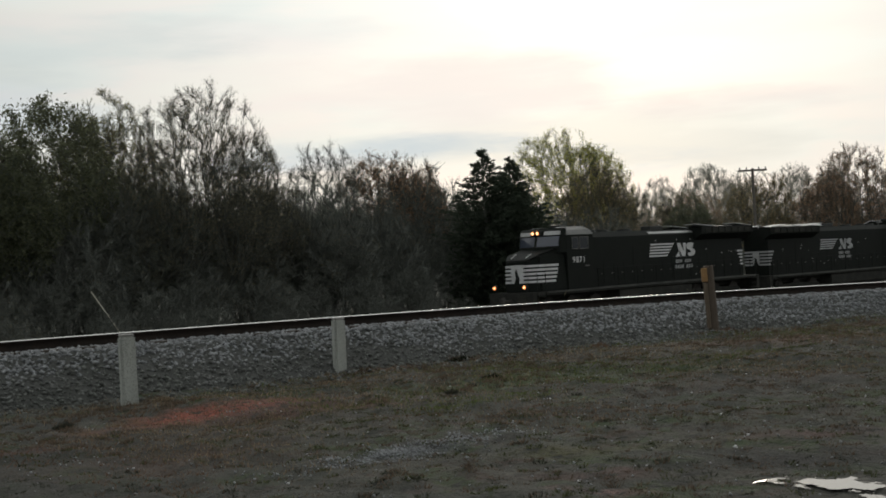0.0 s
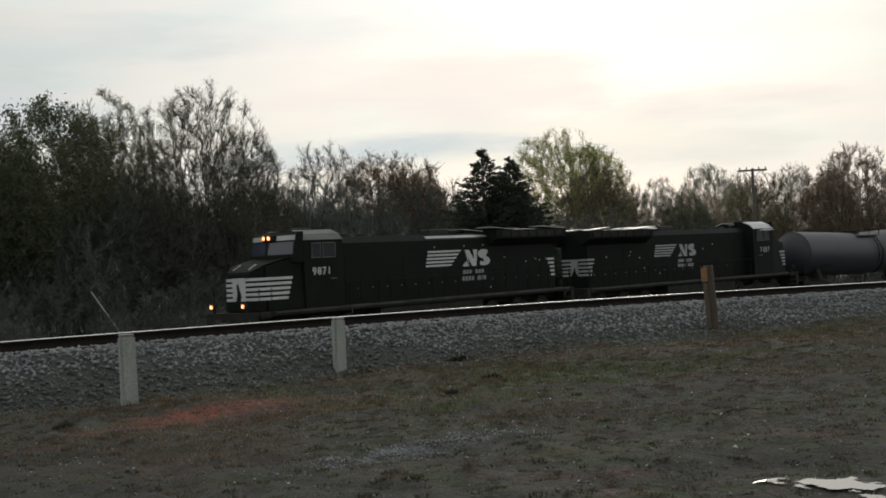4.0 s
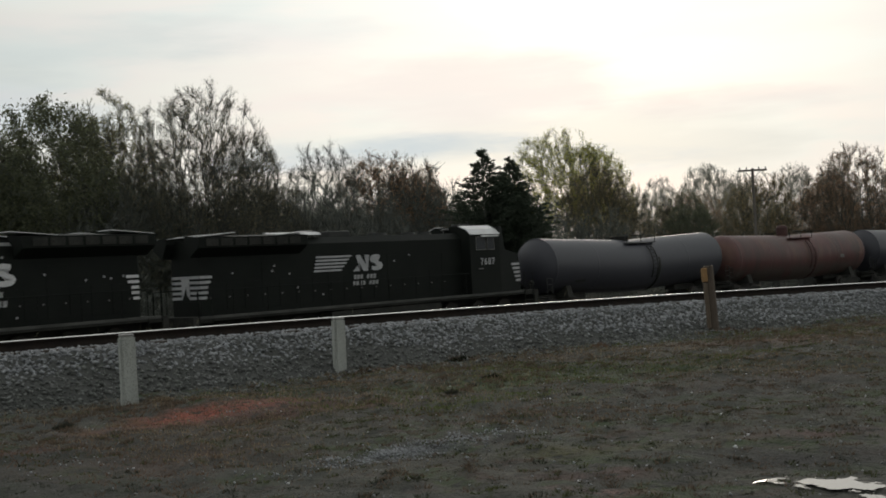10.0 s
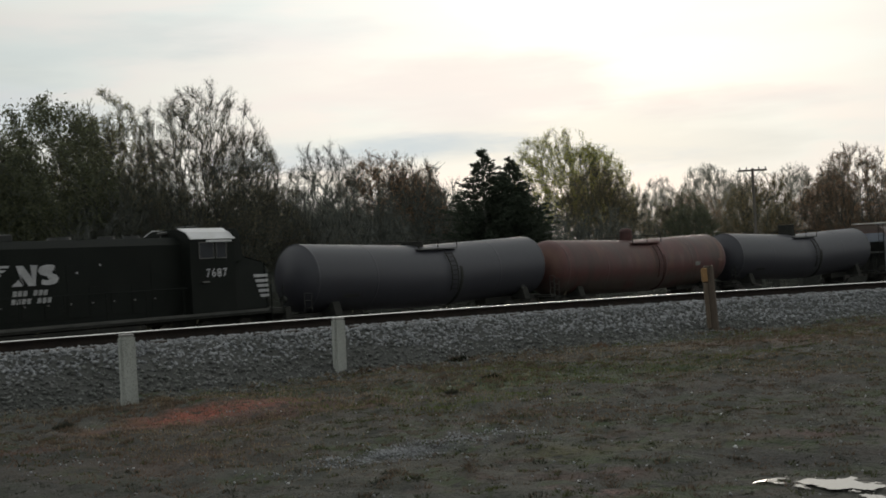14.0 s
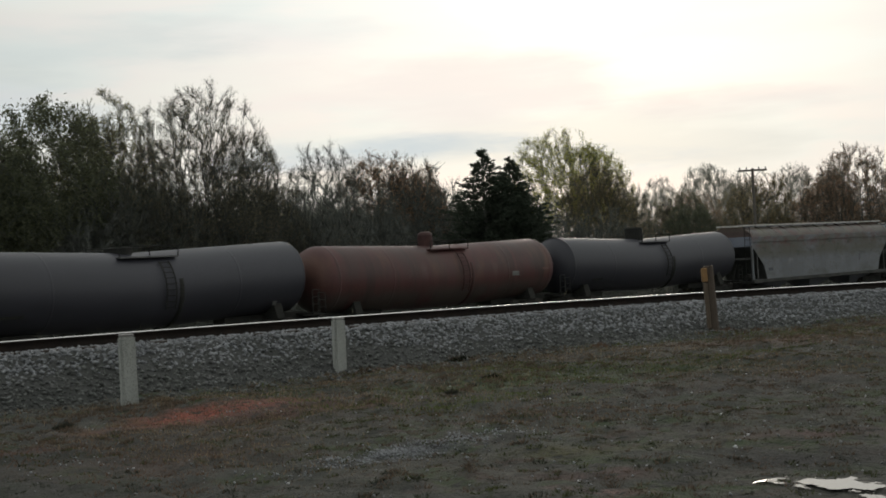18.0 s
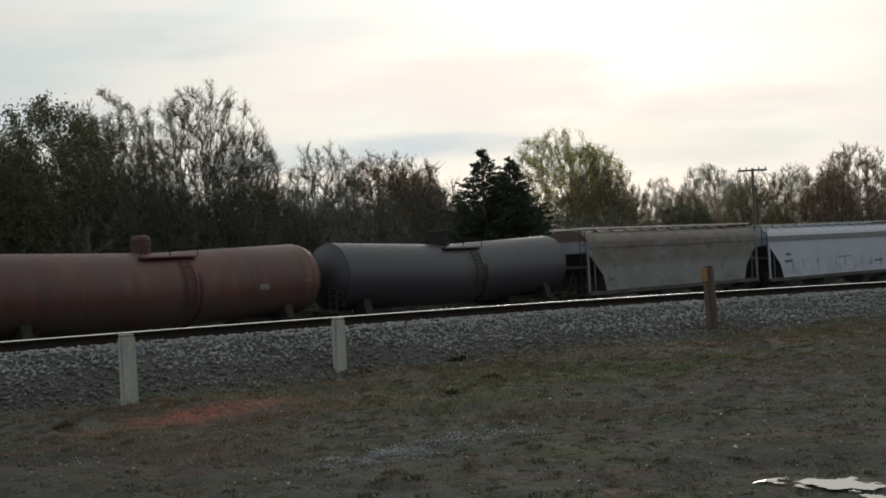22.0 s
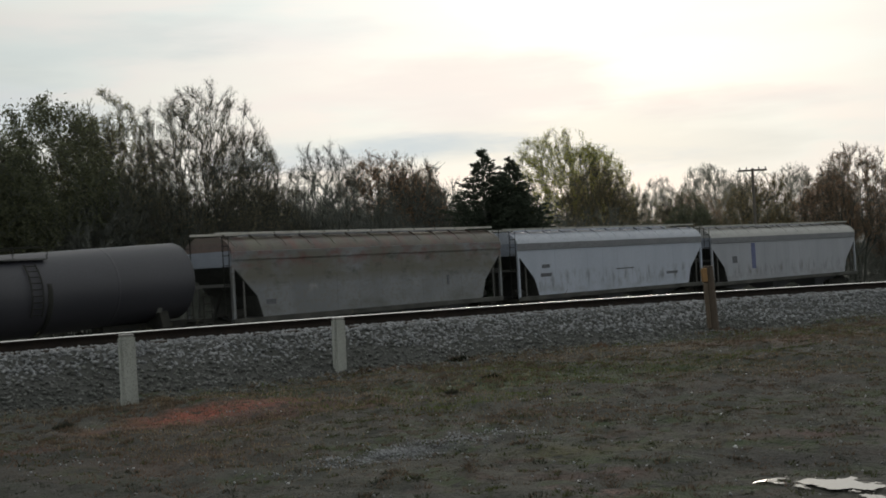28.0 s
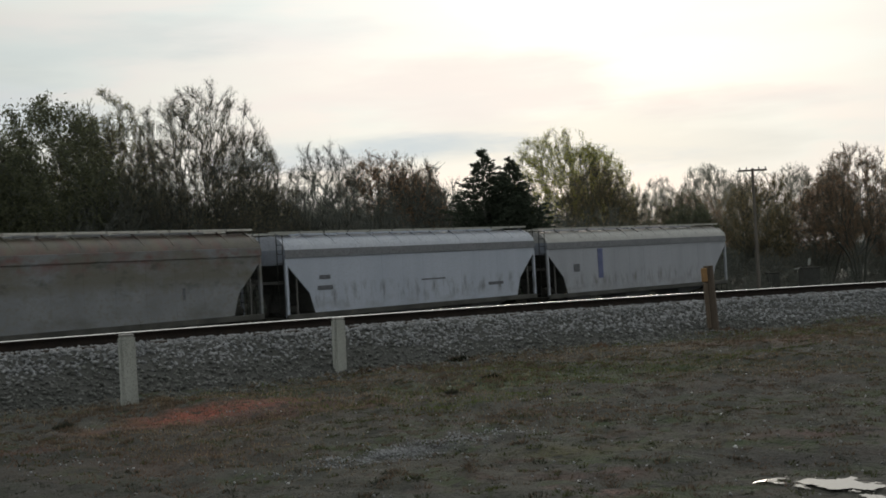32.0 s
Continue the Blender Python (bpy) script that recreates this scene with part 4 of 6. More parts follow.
        # end stripes wrapping round the hood's end
        for k in range(5):
            zt = 2.92 - 0.20 * k
            bm = bmesh.new()
            box(bm, 9.16 + 0.07 * k, 9.728, min(side * 0.902, side * 0.91), max(side * 0.902, side * 0.91), zt - 0.11, zt)
            part("end_stripe", bm, paint, hood, "white end stripe")
    for k in range(5):
        zt = 2.92 - 0.20 * k
        for y0, y1 in ((-0.88, -0.3), (0.25, 0.88)):
            bm = bmesh.new()
            box(bm, 9.70, 9.735, y0, y1, zt - 0.11, zt)
            part("end_stripe", bm, paint, hood, "white end stripe")
    bm = bmesh.new()
    extrude(bm, [(-0.28, 2.92), (0.22, 2.92), (0.22, 2.0), (0.05, 2.2), (0.0, 2.55), (-0.12, 2.3), (-0.28, 2.02)], 9.70, 9.735, "x")
    part("end_panel", bm, paint, hood, "white painted panel with a dark figure cut out")
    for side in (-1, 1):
        # pale strip on the roof shoulder: the sky's reflection put into its colour
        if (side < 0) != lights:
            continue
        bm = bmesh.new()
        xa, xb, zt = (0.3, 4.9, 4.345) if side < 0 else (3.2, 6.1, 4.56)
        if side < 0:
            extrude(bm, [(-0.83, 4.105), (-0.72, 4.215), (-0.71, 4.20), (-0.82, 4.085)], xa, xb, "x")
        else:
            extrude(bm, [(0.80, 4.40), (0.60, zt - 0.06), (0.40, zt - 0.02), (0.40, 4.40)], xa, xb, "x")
        part("roof_shoulder", bm, M["pale_metal"], hood, "pale roof shoulder strip, sky reflection painted in")
    # things on the roof
    for x, r in ((-4.0, 0.34), (-2.9, 0.34), (-0.9, 0.45)):
        bm = bmesh.new()
        rod(bm, (x, 0, 4.29), (x, 0, 4.42), r, r * 0.92, 16)
        part("roof_fan", bm, M["loco_roof"], hood)
    bm = bmesh.new()
    softbox(bm, 1.1, 2.4, -0.32, 0.32, 4.29, 4.55, 0.04)
    part("exhaust_stack", bm, M["loco_roof"], hood)
    bm = bmesh.new()
    for k in range(3):
        rod(bm, (-5.3 + 0.1 * k, -0.1 + 0.12 * k, 4.48), (-5.75 - 0.1 * k, -0.14 + 0.14 * k, 4.52), 0.035, 0.08, 8)
    rod(bm, (-5.35, 0, 4.28), (-5.35, 0, 4.5), 0.03, seg=6)
    part("horn", bm, M["grey_sill"], hood)
    bm = bmesh.new()
    softbox(bm, -6.9, -6.3, -0.35, 0.35, 4.59, 4.74, 0.04)
    part("roof_unit", bm, M["loco_roof"], cab)
    # handrails: each stanchion is a part, the rail another
    for side in (-1, 1):
        for x in np.arange(-5.2, 10.3, 1.72):
            bm = bmesh.new()
            rod(bm, (x, side * 1.42, 1.36), (x, side * 1.42, 2.36), 0.02, seg=6)
            part("stanchion", bm, bl, loco)
        bm = bmesh.new()
        rod(bm, (-5.4, side * 1.42, 2.36), (10.2, side * 1.42, 2.36), 0.02, seg=6)
        part("handrail", bm, bl, loco)
        for x, k in ((-9.85, -1), (9.95, 1)):
            bm = bmesh.new()
            for j in range(4):
                box(bm, x - 0.3, x + 0.3, side * 1.28, side * 1.50, 0.32 + 0.27 * j, 0.35 + 0.27 * j) if side > 0 else box(bm, x - 0.3, x + 0.3, -1.50, -1.28, 0.32 + 0.27 * j, 0.35 + 0.27 * j)
            part("step_well", bm, M["underframe"], loco, "open boarding steps")
            bm = bmesh.new()
            for dx in (-0.32, 0.32):
                rod(bm, (x + dx, side * 1.47, 0.3), (x + dx, side * 1.47, 2.3), 0.022, seg=6)
            part("grab_iron", bm, bl, loco)
    # lights
    for yy in (-1.02, 1.02):
        bm = bmesh.new()
        rod(bm, (-10.52, yy, 1.64), (-10.66, yy, 1.64), 0.14, 0.15, 16)
        rod(bm, (-10.5, yy, 1.36), (-10.5, yy, 1.62), 0.05, seg=8)
        can = part("ditch_light", bm, M["underframe"], loco)
        bm = bmesh.new()
        rod(bm, (-10.662, yy, 1.64), (-10.670, yy, 1.64), 0.095, seg=16)
        part("lens", bm, M["lamp_ditch"] if lights else M["window"], can, "lit ditch lamp" if lights else "unlit lamp")
        if lights:
            bm = bmesh.new()
            rod(bm, (-10.668, yy, 1.64), (-10.678, yy, 1.64), 0.055, seg=12)
            part("bulb", bm, M["bulb"], can, "glowing lamp bulb")
    bm = bmesh.new()
    softbox(bm, -8.46, -8.1, -0.30, 0.30, 4.22, 4.46, 0.03)
    lamp = part("headlight", bm, M["underframe"], loco)
    for yy in (-0.16, 0.16):
        bm = bmesh.new()
        rod(bm, (-8.462, yy, 4.34), (-8.470, yy, 4.34), 0.095, seg=16)
        part("lens", bm, M["lamp_warm"] if lights else M["window"], lamp, "lit headlight lens" if lights else "unlit lens")
        if lights:
            bm = bmesh.new()
            rod(bm, (-8.468, yy, 4.34), (-8.478, yy, 4.34), 0.06, seg=12)
            part("bulb", bm, M["bulb"], lamp, "glowing lamp bulb")
    for x in (-6.7, 6.7):
        make_bogie(loco, x, (-1.95, 0, 1.95), 0.52, 1)
    return loco


M["loco_gloss"] = surface("loco_gloss", (0.16, 0.16, 0.16), (0.11, 0.11, 0.11), 0.22, 0.3, 2, 30, 0.02)


def make_tank_car(label, length, radius, mid_z, head, paint, round_ends, house, dome=0.6):
    """A tank car with a shell between dished heads, a manway platform at its middle, stub sills and two bogies."""
    car = tagged(new("tank_car"), label, "tank car", "freight cars of the train")
    half = length / 2
    prof = []
    sag = 0.17 if round_ends else 0.26        # the shell bends down to its middle

    def lift(x):
        return sag * (min(abs(x) / half, 1) - 0.5)
    bulge = (radius ** 2 + head ** 2) / (2 * head)
    for i in range(9):
        if round_ends:
            a = math.pi / 2 * i / 8
            prof.append((-half - head * math.cos(a), radius * math.sin(a)))
        else:
            r = radius * i / 8
            prof.append((-half - (math.sqrt(bulge ** 2 - r ** 2) - bulge + head), r))
    for x in (-half * 0.5, -0.02, 0.02, half * 0.5):
        prof.append((x, radius * (1.0 if abs(x) > 1 else 1.0)))
    prof += [(-x, r) for x, r in prof[8::-1]]
    bm = bmesh.new()
    lathe(bm, prof, 48)
    for v in bm.verts:
        v.co.z += lift(v.co.x)
    shell = part("tank_shell", bm, M[paint], car, smooth="sharp", at=pose(0, 0, mid_z))
    for x in (-half, -half * 0.55, half * 0.55, half):
        bm = bmesh.new()
        lathe(bm, [(x - 0.05, radius - 0.01), (x - 0.04, radius + 0.002), (x + 0.04, radius + 0.002), (x + 0.05, radius - 0.01)], 48)
        part("weld_ring", bm, M[paint], shell, smooth=True, at=pose(0, 0, lift(x)))
    # manway platform and housing
    mid_z -= sag / 2
    top = mid_z + radius
    bm = bmesh.new()
    if round_ends:
        for z0, z1, r0, r1 in ((-0.1, 0.50, 0.36, 0.36), (0.50, 0.62, 0.36, 0.30), (0.62, 0.68, 0.30, 0.16)):
            rod(bm, (-0.35, 0, top + z0), (-0.35, 0, top + z1), r0, r1, 20)
    else:
        rod(bm, (-0.45, 0, top - 0.1), (-0.45, 0, top + dome), 0.52, 0.50, 20)
        rod(bm, (-0.45, 0, top + dome), (-0.45, 0, top + dome + 0.05), 0.55, 0.48, 20)
    part("manway_dome", bm, M[house], car, "capped manway housing on the tank top")
    bm = bmesh.new()
    for a, b, c, d in ((-1.1, 1.5, -1.05, -0.62), (-1.1, 1.5, 0.62, 1.05), (0.3, 1.5, -0.62, 0.62)):
        box(bm, a, b, c, d, top - 0.22, top - 0.17)
    part("platform", bm, M["loco_gloss"] if paint != "tank_red" else M[paint], car, "steel grating platform")
    for side in (-1, 1):
        for x in (-1.1, 0.2, 1.5):
            bm = bmesh.new()
            rod(bm, (x, side * 1.03, top - 0.2), (x, side * 1.03, top + 0.2), 0.022, seg=6)
            part("platform_post", bm, M["underframe"], car)
        bm = bmesh.new()
        rod(bm, (-1.1, side * 1.03, top + 0.2), (1.5, side * 1.03, top + 0.2), 0.022, seg=6)
        part("platform_rail", bm, M["underframe"], car)
        # curved ladder down the side
        bm = bmesh.new()
        for x in (0.55, 0.98):
            pts = [(x, side * (radius + 0.09) * math.sin(a), mid_z + (radius + 0.09) * math.cos(a)) for a in np.linspace(0.8, 2.05, 9)]
            for p, q in zip(pts, pts[1:]):
                rod(bm, p, q, 0.028, seg=6)
        for a in np.linspace(0.85, 2.0, 9):
            p = (side * (radius + 0.09) * math.sin(a), mid_z + (radius + 0.09) * math.cos(a))
            rod(bm, (0.55, *p), (0.98, *p), 0.018, seg=5)
        part("ladder", bm, M["underframe"] if paint != "tank_red" else M["tank_red_dark"], car)
        # dark strap band beside the ladder
        bm = bmesh.new()
        lathe(bm, [(1.2, radius - 0.01), (1.21, radius + 0.012), (1.40, radius + 0.012), (1.41, radius - 0.01)], 48)
        if side < 0:
            part("strap", bm, M["underframe"] if paint != "tank_red" else M["tank_red_dark"], car, smooth=True, at=pose(0, 0, mid_z))
        else:
            bm.free()
    # sills, bolsters, end works
    for k in (-1, 1):
        xe = k * (half + head + 0.25)
        bm = bmesh.new()
        box(bm, min(k * (half - 3.4), xe), max(k * (half - 3.4), xe), -0.35, 0.35, 0.80, 1.12)
        extrude(bm, [(-1.25, 0.95), (1.25, 0.95), (1.05, 1.55), (-1.05, 1.55)], k * (half - 1.2) - 0.2, k * (half - 1.2) + 0.2, "x")
        part("sill", bm, M["underframe"], car)
        bm = bmesh.new()
        box(bm, min(xe - k * 0.45, xe), max(xe - k * 0.45, xe), -1.42, 1.42, 0.98, 1.05)
        part("end_platform", bm, M["underframe"], car)
        for side in (-1, 1):
            bm = bmesh.new()
            for dx in (0.03, 0.42):
                rod(bm, (xe - k * dx, side * 1.38, 0.45), (xe - k * dx, side * 1.38, 2.0), 0.02, seg=6)
            for z in np.arange(0.5, 2.01, 0.3):
                rod(bm, (xe - k * 0.03, side * 1.38, z), (xe - k * 0.42, side * 1.38, z), 0.014, seg=5)
            part("end_ladder", bm, M["underframe"], car)
        bm = bmesh.new()
        softbox(bm, min(xe, xe + k * 0.42), max(xe, xe + k * 0.42), -0.15, 0.15, 0.75, 1.02, 0.04)
        part("coupler", bm, M["wheel_steel"], car)
        make_bogie(car, k * (half - 1.2), (-0.88, 0.88), 0.46)
    # placards and data stencils on the shell side
    for x, a0, w, h, mat in (((half * 0.62, 1.62, 0.5, 0.22, "dull_patch"), (half * 0.95, 1.45, 0.5, 0.3, "rust_patch")) if paint == "tank_red" else ((half * 0.80, 2.15, 0.22, 0.2, "dull_patch"), (-half * 0.75, 2.0, 0.9, 0.12, "underframe"))):
        for side in (-1, 1):
            bm = bmesh.new()
            rr = radius + 0.006
            pts = [[(x + dx, side * rr * math.sin(a), mid_z + rr * math.cos(a)) for dx in (-w / 2, w / 2)] for a in (a0 - h / 2 / radius, a0, a0 + h / 2 / radius)]
            vv = [[bm.verts.new(p) for p in row] for row in pts]
            for r0, r1 in zip(vv, vv[1:]):
                bm.faces.new((r0[0], r0[1], r1[1], r1[0]))
            part("placard", bm, M[mat], car, "small pale placard" if mat == "dull_white" else "faded stencil patch")
    return car


M["tank_red_dark"] = surface("tank_red_dark", (0.055, 0.022, 0.02), (0.085, 0.035, 0.03), 0.7, 0, 2, 20, 0.1)


def make_hopper(label, length, paint, marks):
    """A covered hopper: straight sides over sloping bays, open ends with corner posts, a shouldered roof with hatches."""
    car = tagged(new("covered_hopper"), label, "hopper car", "freight cars of the train")
    L = length / 2
    body_mat = M[paint]
    bm = bmesh.new()
    extrude(bm, [(-L, 3.28), (-L + 1.22, 2.02), (-L + 1.5, 1.18), (L - 1.5, 1.18), (L - 1.22, 2.02), (L, 3.28), (L, 3.80), (-L, 3.80)], -1.50, 1.50, "y")
    body = part("body", bm, body_mat, car)
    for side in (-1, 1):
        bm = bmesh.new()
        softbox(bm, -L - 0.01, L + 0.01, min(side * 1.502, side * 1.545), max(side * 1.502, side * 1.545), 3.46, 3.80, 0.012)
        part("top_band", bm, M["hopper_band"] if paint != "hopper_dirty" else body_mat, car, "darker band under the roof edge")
        bm = bmesh.new()
        softbox(bm, -L, L, min(side * 1.42, side * 1.55), max(side * 1.42, side * 1.55), 0.96, 1.17, 0.015)
        part("side_sill", bm, M["dusty_sill"], car)
        for i in range(1, 10):
            x = -L + 1.6 + (2 * L - 3.2) * i / 10
            bm = bmesh.new()
            softbox(bm, x - 0.02, x + 0.02, min(side * 1.49, side * 1.504), max(side * 1.49, side * 1.504), 1.19, 3.45, 0.003)
            part("seam", bm, body_mat, body)
    # shouldered roof, ends closed
    bm = bmesh.new()
    extrude(bm, [(-1.53, 3.80), (-1.46, 3.98), (-1.18, 4.22), (-0.72, 4.40), (0.72, 4.40), (1.18, 4.22), (1.46, 3.98), (1.53, 3.80)], -L, L, "x")
    part("roof", bm, M["roof_" + paint], car, smooth="sharp")
    # roof ribs, hatches and running boards
    for i in range(13):
        x = -L + 0.25 + (2 * L - 0.5) * i / 12
        for side in (-1, 1):
            bm = bmesh.new()
            extrude(bm, [(side * 0.75, 4.39), (side * 1.18, 4.215), (side * 1.47, 3.97), (side * 1.485, 3.978), (side * 1.19, 4.235), (side * 0.78, 4.47), (side * 0.70, 4.47)], x - 0.012, x + 0.012, "x")
            part("roof_rib", bm, M["roof_" + paint], car)
    for i in range(6):
        x = -L + 1.6 + (2 * L - 3.2) * (i + 0.5) / 6
        bm = bmesh.new()
        softbox(bm, x - 0.85, x + 0.85, -0.36, 0.36, 4.395, 4.50, 0.03)
        part("hatch", bm, body_mat, car, "raised loading hatch")
    for side in (-1, 1):
        for i in range(12):
            x0 = -L - 0.1 + (2 * L + 0.2) * i / 12
            bm = bmesh.new()
            box(bm, x0 + 0.06, x0 + (2 * L + 0.2) / 12 - 0.06, min(side * 0.58, side * 1.0), max(side * 0.58, side * 1.0), 4.49, 4.57)
            part("running_board", bm, M["walk_" + ("pale" if paint != "hopper_dirty" else "dirty")], car, "grating walkway board")
    for k in (-1, 1):
        xe = k * L
        # end sheet and framing
        bm = bmesh.new()
        box(bm, min(xe - k * 0.04, xe + k * 0.015), max(xe - k * 0.04, xe + k * 0.015), -1.48, 1.48, 3.20, 3.82)
        part("end_sheet", bm, M["hopper_end"], car, "pale blue-grey end sheet over the open end bay")
        # thin plate over the slope, its dark colour standing in for bay shade
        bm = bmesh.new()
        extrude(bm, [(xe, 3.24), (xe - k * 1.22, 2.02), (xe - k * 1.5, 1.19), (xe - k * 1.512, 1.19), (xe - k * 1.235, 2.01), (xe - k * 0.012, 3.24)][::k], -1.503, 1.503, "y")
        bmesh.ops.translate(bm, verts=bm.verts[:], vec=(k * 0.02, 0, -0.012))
        part("slope_sheet", bm, M["bay_shade_cabinet"], car, "sloping end plate with the bay's shade painted in")
        for side in (-1, 1):
            bm = bmesh.new()
            softbox(bm, min(xe, xe - k * 0.12), max(xe, xe - k * 0.12), min(side * 1.40, side * 1.52), max(side * 1.40, side * 1.52), 1.0, 3.30, 0.01)
            part("corner_post", bm, body_mat, car)
            bm = bmesh.new()
            softbox(bm, min(xe - k * 0.62, xe - k * 0.56), max(xe - k * 0.62, xe - k * 0.56), min(side * 1.42, side * 1.48), max(side * 1.42, side * 1.48), 1.0, 2.7, 0.008)
            part("brace_post", bm, M["grey_sill"], car)
            bm = bmesh.new()
            for dx in (0.02, 0.4):
                rod(bm, (xe + k * 0.03, side * 1.44 - side * dx, 0.5), (xe + k * 0.03, side * 1.44 - side * dx, 4.4), 0.018, seg=6)
            for z in np.arange(0.6, 4.4, 0.38):
                rod(bm, (xe + k * 0.03, side * 1.42, z), (xe + k * 0.03, side * 1.04, z), 0.013, seg=5)
            part("end_ladder", bm, M["underframe"], car)
        bm = bmesh.new()
        box(bm, min(xe - k * 0.1, xe + k * 0.02), max(xe - k * 0.1, xe + k * 0.02), -1.45, 1.45, 2.42, 2.54)
        part("end_brace", bm, M["grey_sill"], car)
        bm = bmesh.new()
        box(bm, min(xe - k * 1.6, xe + k * 0.05), max(xe - k * 1.6, xe + k * 0.05), -1.48, 1.48, 0.93, 1.03)
        box(bm, min(xe - k * 3, xe + k * 0.2), max(xe - k * 3, xe + k * 0.2), -0.35, 0.35, 0.70, 0.95)
        rod(bm, (xe - k * 0.5, -0.7, 1.3), (xe - k * 1.1, -0.7, 1.3), 0.22, seg=12)
        rod(bm, (xe - k * 0.35, 0.3, 1.05), (xe - k * 0.9, 0.3, 2.3), 0.07, seg=8)
        part("end_platform", bm, M["underframe"], car)
        bm = bmesh.new()
        softbox(bm, min(xe + k * 0.18, xe + k * 0.62), max(xe + k * 0.18, xe + k * 0.62), -0.15, 0.15, 0.72, 1.0, 0.04)
        part("coupler", bm, M["wheel_steel"], car)
        make_bogie(car, k * (L - 1.55), (-0.88, 0.88), 0.46)
    for i in range(3):
        x = -L + 3.2 + (2 * L - 6.4) * i / 2
        bm = bmesh.new()
        for k in (0, 1):
            z0, z1, w0, w1 = 0.40, 1.18, 0.45, 1.7
        lo = [bm.verts.new((x + a * w0, b * 0.5, z0)) for a, b in ((-1, -1), (1, -1), (1, 1), (-1, 1))]
        hi = [bm.verts.new((x + a * w1, b * 1.35, z1)) for a, b in ((-1, -1), (1, -1), (1, 1), (-1, 1))]
        for j in range(4):
            bm.faces.new((lo[j], lo[(j + 1) % 4], hi[(j + 1) % 4], hi[j]))
        bm.faces.new(lo)
        part("discharge_bay", bm, M["hopper_band"], car, "sloping discharge bay")
    for name, mat, text, x, z, w, h in marks:
        for side in (-1, 1):
            xx = x if side < 0 else -x
            bm = bmesh.new()
            ya, yb = side * 1.516, side * 1.522
            # ragged blot with an uneven outline
            n, rr = 10, np.random.RandomState(int(abs(x * 37 + z * 91)) + 1)
            if name == "panel_mark":
                pts = [(xx - w / 2, z - h / 2), (xx + w / 2, z - h / 2), (xx + w / 2, z + h / 2), (xx - w / 2, z + h / 2)]
            else:
                pts = [(xx + w / 2 * math.cos(6.283 * i / n) * rr.uniform(0.7, 1.15), z + h / 2 * math.sin(6.283 * i / n) * rr.uniform(0.7, 1.15)) for i in range(n)]
            extrude(bm, pts, ya, yb, "y")
            part(name, bm, M[mat], body, text)
    return car


for key, c1, c2 in (("roof_hopper_grey", (0.34, 0.34, 0.33), (0.40, 0.40, 0.39)), ("roof_hopper_blue", (0.40, 0.43, 0.50), (0.45, 0.48, 0.54)), ("roof_hopper_dirty", (0.085, 0.078, 0.07), (0.12, 0.10, 0.09))):
    M[key] = surface(key, c1, c2, 0.45, 0, 1.0, 14, 0.03, streak=(1.5, 1, 1))
blotted(M["roof_hopper_dirty"], [((0.17, 0.060, 0.055), 3.7, 4.6, 1.1, 0.8, 0.50, 16), ((0.14, 0.135, 0.10), 3.7, 4.6, 0.7, 0.8, 0.46, 17)])
M["walk_pale"] = surface("walk_pale", (0.42, 0.42, 0.38), (0.34, 0.34, 0.31), 0.6, 0.2, 3, 40, 0.3)
M["walk_dirty"] = surface("walk_dirty", (0.66, 0.65, 0.61), (0.48, 0.46, 0.42), 0.7, 0.1, 2, 40, 0.3)


def make_train():
    lead = make_locomotive("9871", "black diesel locomotive with white stripes and lit headlights", True, M["white_paint"], M["white_paint"], False)
    trail = make_locomotive("7687", "black diesel locomotive running backwards, white cab roof and awning", False, M["dull_white"], M["dull_white"], True)
    t1 = make_tank_car("black tank car with dished ends and top platform", 15.1, 1.45, 2.50, 0.62, "tank_black", False, "underframe", 0.16)
    t2 = make_tank_car("faded red tank car with rounded ends and dark strap", 14.3, 1.46, 2.42, 1.05, "tank_red", True, "tank_red_dark")
    t3 = make_tank_car("black tank car coupled before grey hopper cars", 15.0, 1.45, 2.52, 0.62, "tank_black", False, "underframe")
    blots = [("panel_mark", "stencil", "small dark data panel", 4.3, 2.15, 0.12, 0.45), ("panel_mark", "stencil", "small dark data panel", -6.3, 1.75, 0.5, 0.2)]
    h1 = make_hopper("dirty grey covered hopper with brown scuffed paint", 16.4, "hopper_dirty", blots)
    m2 = [("panel_mark", "stencil", "dark data panel", -6.0, 2.62, 0.62, 0.17), ("panel_mark", "stencil", "dark data panel", -6.0, 2.18, 0.85, 0.18), ("panel_mark", "stencil", "faded lettering bar", 0.6, 2.25, 1.6, 0.06), ("panel_mark", "stencil", "faded lettering bar", 5.0, 1.85, 1.1, 0.14)]
    h2 = make_hopper("pale blue-grey covered hopper with dark data panels", 16.2, "hopper_blue", m2)
    m3 = [("panel_mark", "paint_blue", "vertical blue paint stripe", -3.9, 2.62, 0.42, 1.55), ("panel_mark", "stencil", "dark data panel", -5.9, 2.45, 0.5, 0.4)]
    h3 = make_hopper("grey covered hopper with a blue stripe, last car", 16.4, "hopper_grey", m3)
    for car, x, turn in ((lead, 59.94, 0), (trail, 82.24, 180), (t1, 102.05, 0), (t2, 118.85, 0), (t3, 135.70, 0), (h1, 153.25, 0), (h2, 170.88, 0), (h3, 188.22, 0)):
        MOVERS.append((car, x, turn))
        car.matrix_basis = on_main(x, turn)


M["dull_patch"] = surface("dull_patch", (0.25, 0.25, 0.24), (0.19, 0.19, 0.18), 0.7, 0, 2, 12, 0.0)
make_train()


# ---- posts, pole and small things on the ground ----
def ground_at(x, y):
    return float(ground_height(np.array([x]), np.array([y]))[0])


